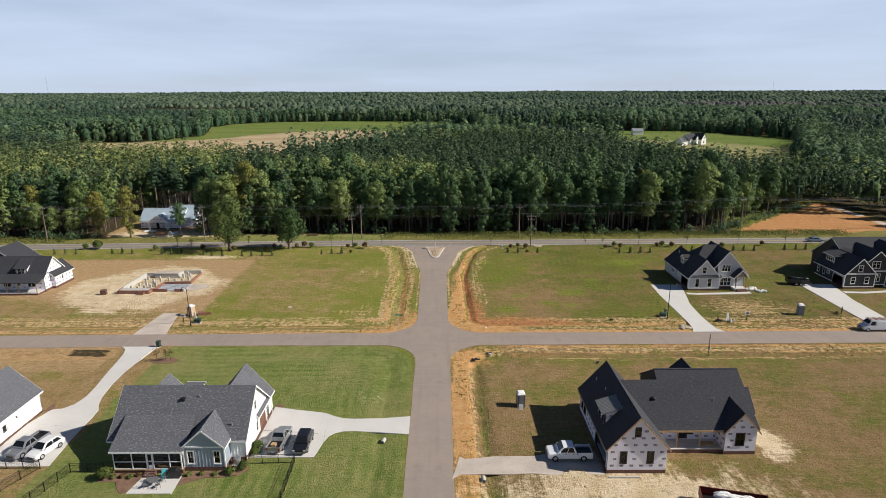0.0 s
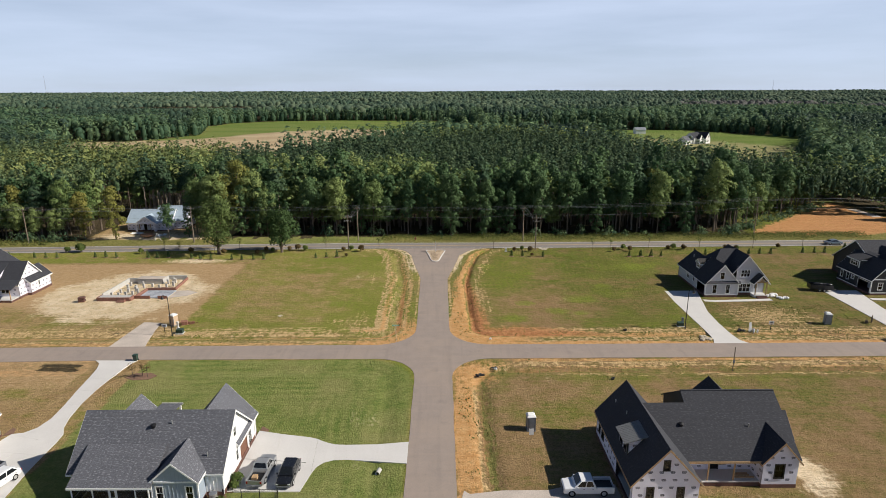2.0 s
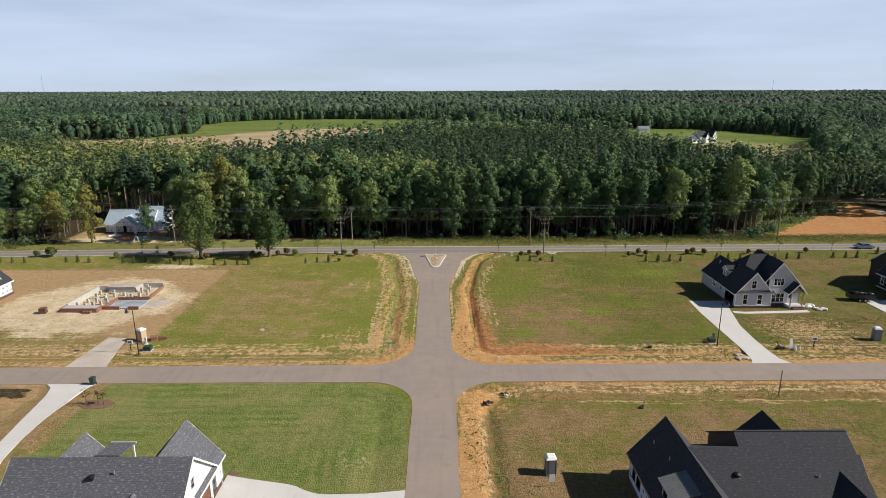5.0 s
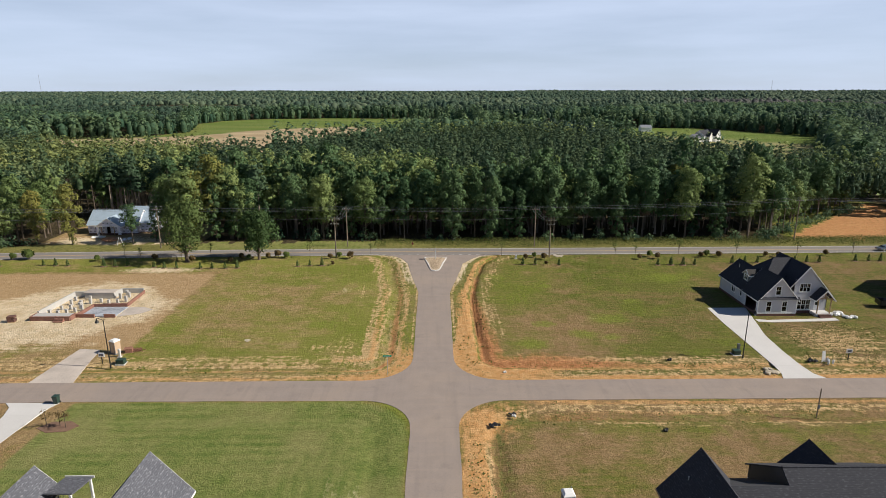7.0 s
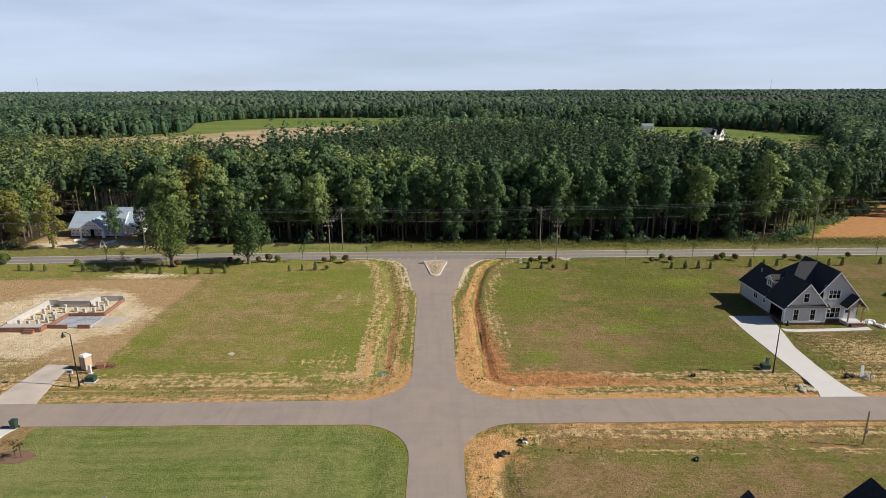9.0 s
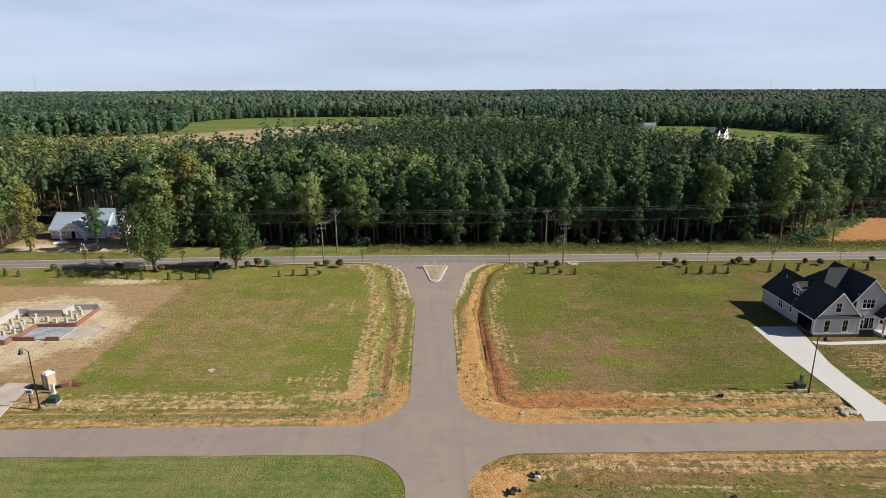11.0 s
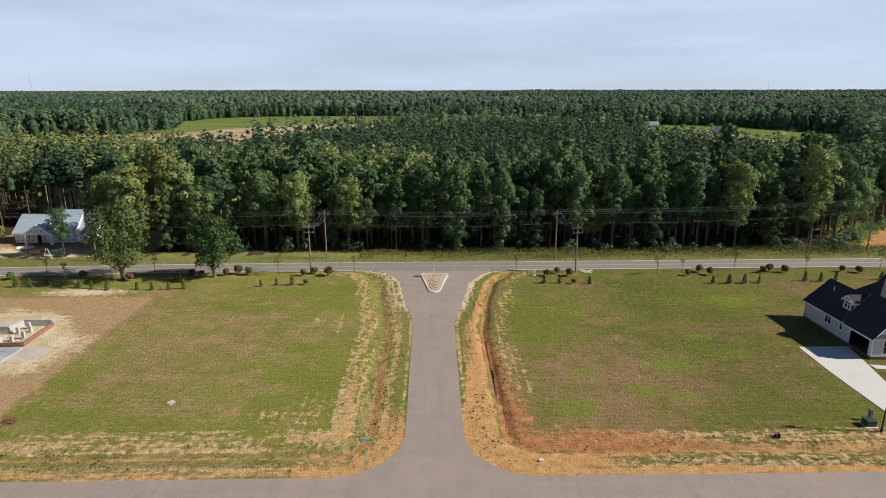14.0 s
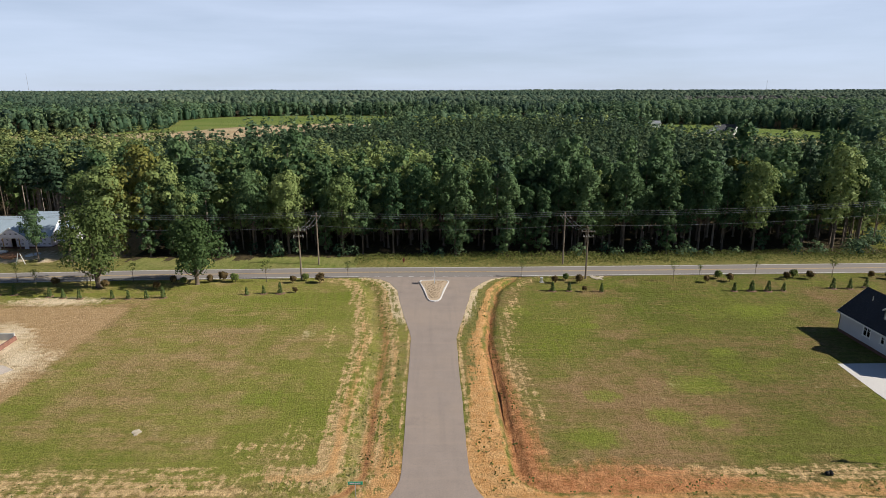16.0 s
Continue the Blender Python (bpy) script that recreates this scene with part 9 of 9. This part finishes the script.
def culvert(x, y, turn, label):
    top = root("culvert_pipe", 0, 0, label, "culvert")
    ring = lambda xx, r: [(xx, r * math.cos(q), 0.18 + r * math.sin(q)) for q in np.linspace(0, math.tau, 16, endpoint=False)]
    part("pipe", Shape().loft([ring(0.6, 0.30), ring(-0.6, 0.30)], False).loft([ring(-0.6, 0.38), ring(0.6, 0.38)], False).loft([ring(-0.6, 0.30), ring(-0.6, 0.38)], False).loft([ring(0.6, 0.38), ring(0.6, 0.30)], False), M_block, top)
    top.location, top.rotation_euler, top.scale = (x, y, -0.16), (0, 0, radians(turn)), (0.7, 0.7, 0.7)


culvert(-5.8, 61.6, 75, "concrete culvert pipe mouth in the lawn swale")
culvert(6.8, 53.6, 90, "dark culvert mouth under the gravel drive")
bin_ = root("wheelie_bin", -48.9, 91.2, "dark green wheeled refuse bin at the drive mouth", "bin")
part("body", Shape().loft([[(-49.15, 90.95, 0.1), (-48.65, 90.95, 0.1), (-48.65, 91.45, 0.1), (-49.15, 91.45, 0.1)], [(-49.22, 90.87, 1.05), (-48.58, 90.87, 1.05), (-48.58, 91.53, 1.05), (-49.22, 91.53, 1.05)]]), M_green, bin_)
part("lid", Shape().box(-49.26, -48.54, 90.83, 91.57, 1.05, 1.15, 0.03), M_green, bin_)
for sx in (-49.2, -48.6):
    part("wheel", Shape().tube((sx - 0.04, 91.48, 0.13), (sx + 0.04, 91.48, 0.13), 0.13, None, 12), M_tyre, bin_)

# patio furniture
M_iron = mat("grey_painted_iron", (0.16, 0.165, 0.17), 0.5, metal=0.2, vary=0.15, scale=3.0)
tb = root("patio_table", -31.7, 52.8, "round grey metal patio table", "table")
part("tabletop", Shape().tube((-31.7, 52.8, 0.70), (-31.7, 52.8, 0.73), 0.62, None, 24), M_iron, tb)
for a in range(4):
    c_, s_ = math.cos(a * 1.571 + 0.78), math.sin(a * 1.571 + 0.78)
    part("leg", Shape().tube((-31.7 + 0.2 * c_, 52.8 + 0.2 * s_, 0.7), (-31.7 + 0.45 * c_, 52.8 + 0.45 * s_, 0.05), 0.025, None, 6), M_iron, tb)


def patio_chair():
    top = root("patio_chair", 0, 0, "grey metal patio chair with open back", "chair", "patio chairs")
    part("seat", Shape().box(-0.24, 0.24, -0.24, 0.24, 0.42, 0.45, 0.01), M_iron, top)
    for x in (-0.22, 0.22):
        for y in (-0.22, 0.22):
            part("leg", Shape().tube((x, y, 0.0), (x, y, 0.43), 0.018, None, 6), M_iron, top)
        part("back_post", Shape().tube((x, 0.22, 0.43), (x, 0.30, 0.92), 0.018, None, 6), M_iron, top)
        part("armrest", Shape().tube((x, 0.24, 0.66), (x, -0.2, 0.64), 0.018, None, 6), M_iron, top)
    for k in range(5):
        part("back_slat", Shape().tube((-0.18 + 0.09 * k, 0.23, 0.45), (-0.18 + 0.09 * k, 0.30, 0.9), 0.010, None, 5), M_iron, top)
    part("back_rail", Shape().tube((-0.22, 0.30, 0.92), (0.22, 0.30, 0.92), 0.018, None, 6), M_iron, top)
    return top


ch = patio_chair()
ch.location, ch.rotation_euler = (-31.0, 52.2, 0.06), (0, 0, radians(-135))
for a, rr in ((35, 0.95), (145, 1.0), (215, 0.95)):
    copy_thing(ch, pose(-31.7 + rr * math.cos(radians(a)), 52.8 + rr * math.sin(radians(a)), 0.06, 0, 0, a - 90))
M_teal = mat("teal_plastic", (0.04, 0.36, 0.42), 0.5, vary=0.06, scale=2)
ad = root("adirondack_chair", 0, 0, "turquoise slatted garden armchair on the patio", "chair")
for k in range(5):
    x = -0.25 + 0.125 * k
    part("seat_slat", Shape().slab([(x - 0.05, -0.35, 0.38), (x + 0.05, -0.35, 0.38), (x + 0.05, 0.25, 0.25), (x - 0.05, 0.25, 0.25)], 0.02), M_teal, ad)
    part("back_slat", Shape().slab([(x - 0.05, 0.22, 0.25), (x + 0.05, 0.22, 0.25), (x + 0.05, 0.52, 1.0 - abs(k - 2) * 0.06), (x - 0.05, 0.52, 1.0 - abs(k - 2) * 0.06)], 0.02), M_teal, ad)
for sx in (-0.36, 0.36):
    part("armrest", Shape().box(sx - 0.07, sx + 0.07, -0.42, 0.35, 0.54, 0.57, 0.008), M_teal, ad)
    part("leg", Shape().box(sx - 0.03, sx + 0.03, -0.38, -0.28, 0, 0.54), M_teal, ad)
    part("leg", Shape().slab([(sx - 0.03, -0.3, 0.38), (sx + 0.03, -0.3, 0.38), (sx + 0.03, 0.5, 0.02), (sx - 0.03, 0.5, 0.02)], 0.1), M_teal, ad)
ad.location, ad.rotation_euler = (-30.9, 54.0, 0.06), (0, 0, radians(35))
gr = root("covered_grill", -29.95, 54.2, "barbecue grill under a black fitted cover", "grill")
bm_s = Shape().loft([[(-30.75, 53.85, 0.06), (-29.25, 53.85, 0.06), (-29.25, 54.6, 0.06), (-30.75, 54.6, 0.06)], [(-30.72, 53.87, 0.9), (-29.28, 53.87, 0.9), (-29.28, 54.58, 0.9), (-30.72, 54.58, 0.9)], [(-30.4, 53.95, 1.2), (-29.6, 53.95, 1.2), (-29.6, 54.5, 1.2), (-30.4, 54.5, 1.2)]])
part("cover", bm_s, M_tarp, gr)
ac = root("air_conditioner", -23.3, 56.8, "pale grey outdoor air-conditioning unit", "air conditioner")
part("casing", Shape().tube((-23.3, 56.8, 0.08), (-23.3, 56.8, 0.85), 0.42, None, 20), M_alu, ac)
part("fan_grille", Shape().tube((-23.3, 56.8, 0.85), (-23.3, 56.8, 0.9), 0.40, 0.3, 20), M_plastic, ac)
part("pad", Shape().box(-23.85, -22.75, 56.25, 57.3, -0.05, 0.08), M_concrete, ac)
hy = root("fire_hydrant", -6.0, 171.3, "small red hydrant on the far verge", "hydrant")
part("barrel", Shape().tube((-6.0, 171.3, -0.1), (-6.0, 171.3, 0.75), 0.16, 0.13, 12).tube((-6.0, 171.3, 0.75), (-6.0, 171.3, 0.95), 0.17, 0.06, 12), M_redpaint, hy)
part("outlet", Shape().tube((-6.3, 171.3, 0.5), (-5.7, 171.3, 0.5), 0.08, None, 10), M_redpaint, hy)
sw = root("swing_frame", -82.5, 172.0, "small pale A-frame on the bare soil", "frame")
for q in (-0.9, 0.9):
    part("leg", Shape().tube((-82.5 + q, 172.0, -0.1), (-82.5 + q * 0.2, 172.0, 2.2), 0.06, None, 6), M_white, sw)
for x_, z_ in ((-2557, 130), (2435, 95)):
    tw = root("radio_mast", x_, 3975 if x_ < 0 else 4480, "thin distant lattice radio mast", "mast")
    part("mast", Shape().tube((x_, tw.location.y, 0), (x_, tw.location.y, z_), 1.2, 0.8, 5), M_alu, tw)
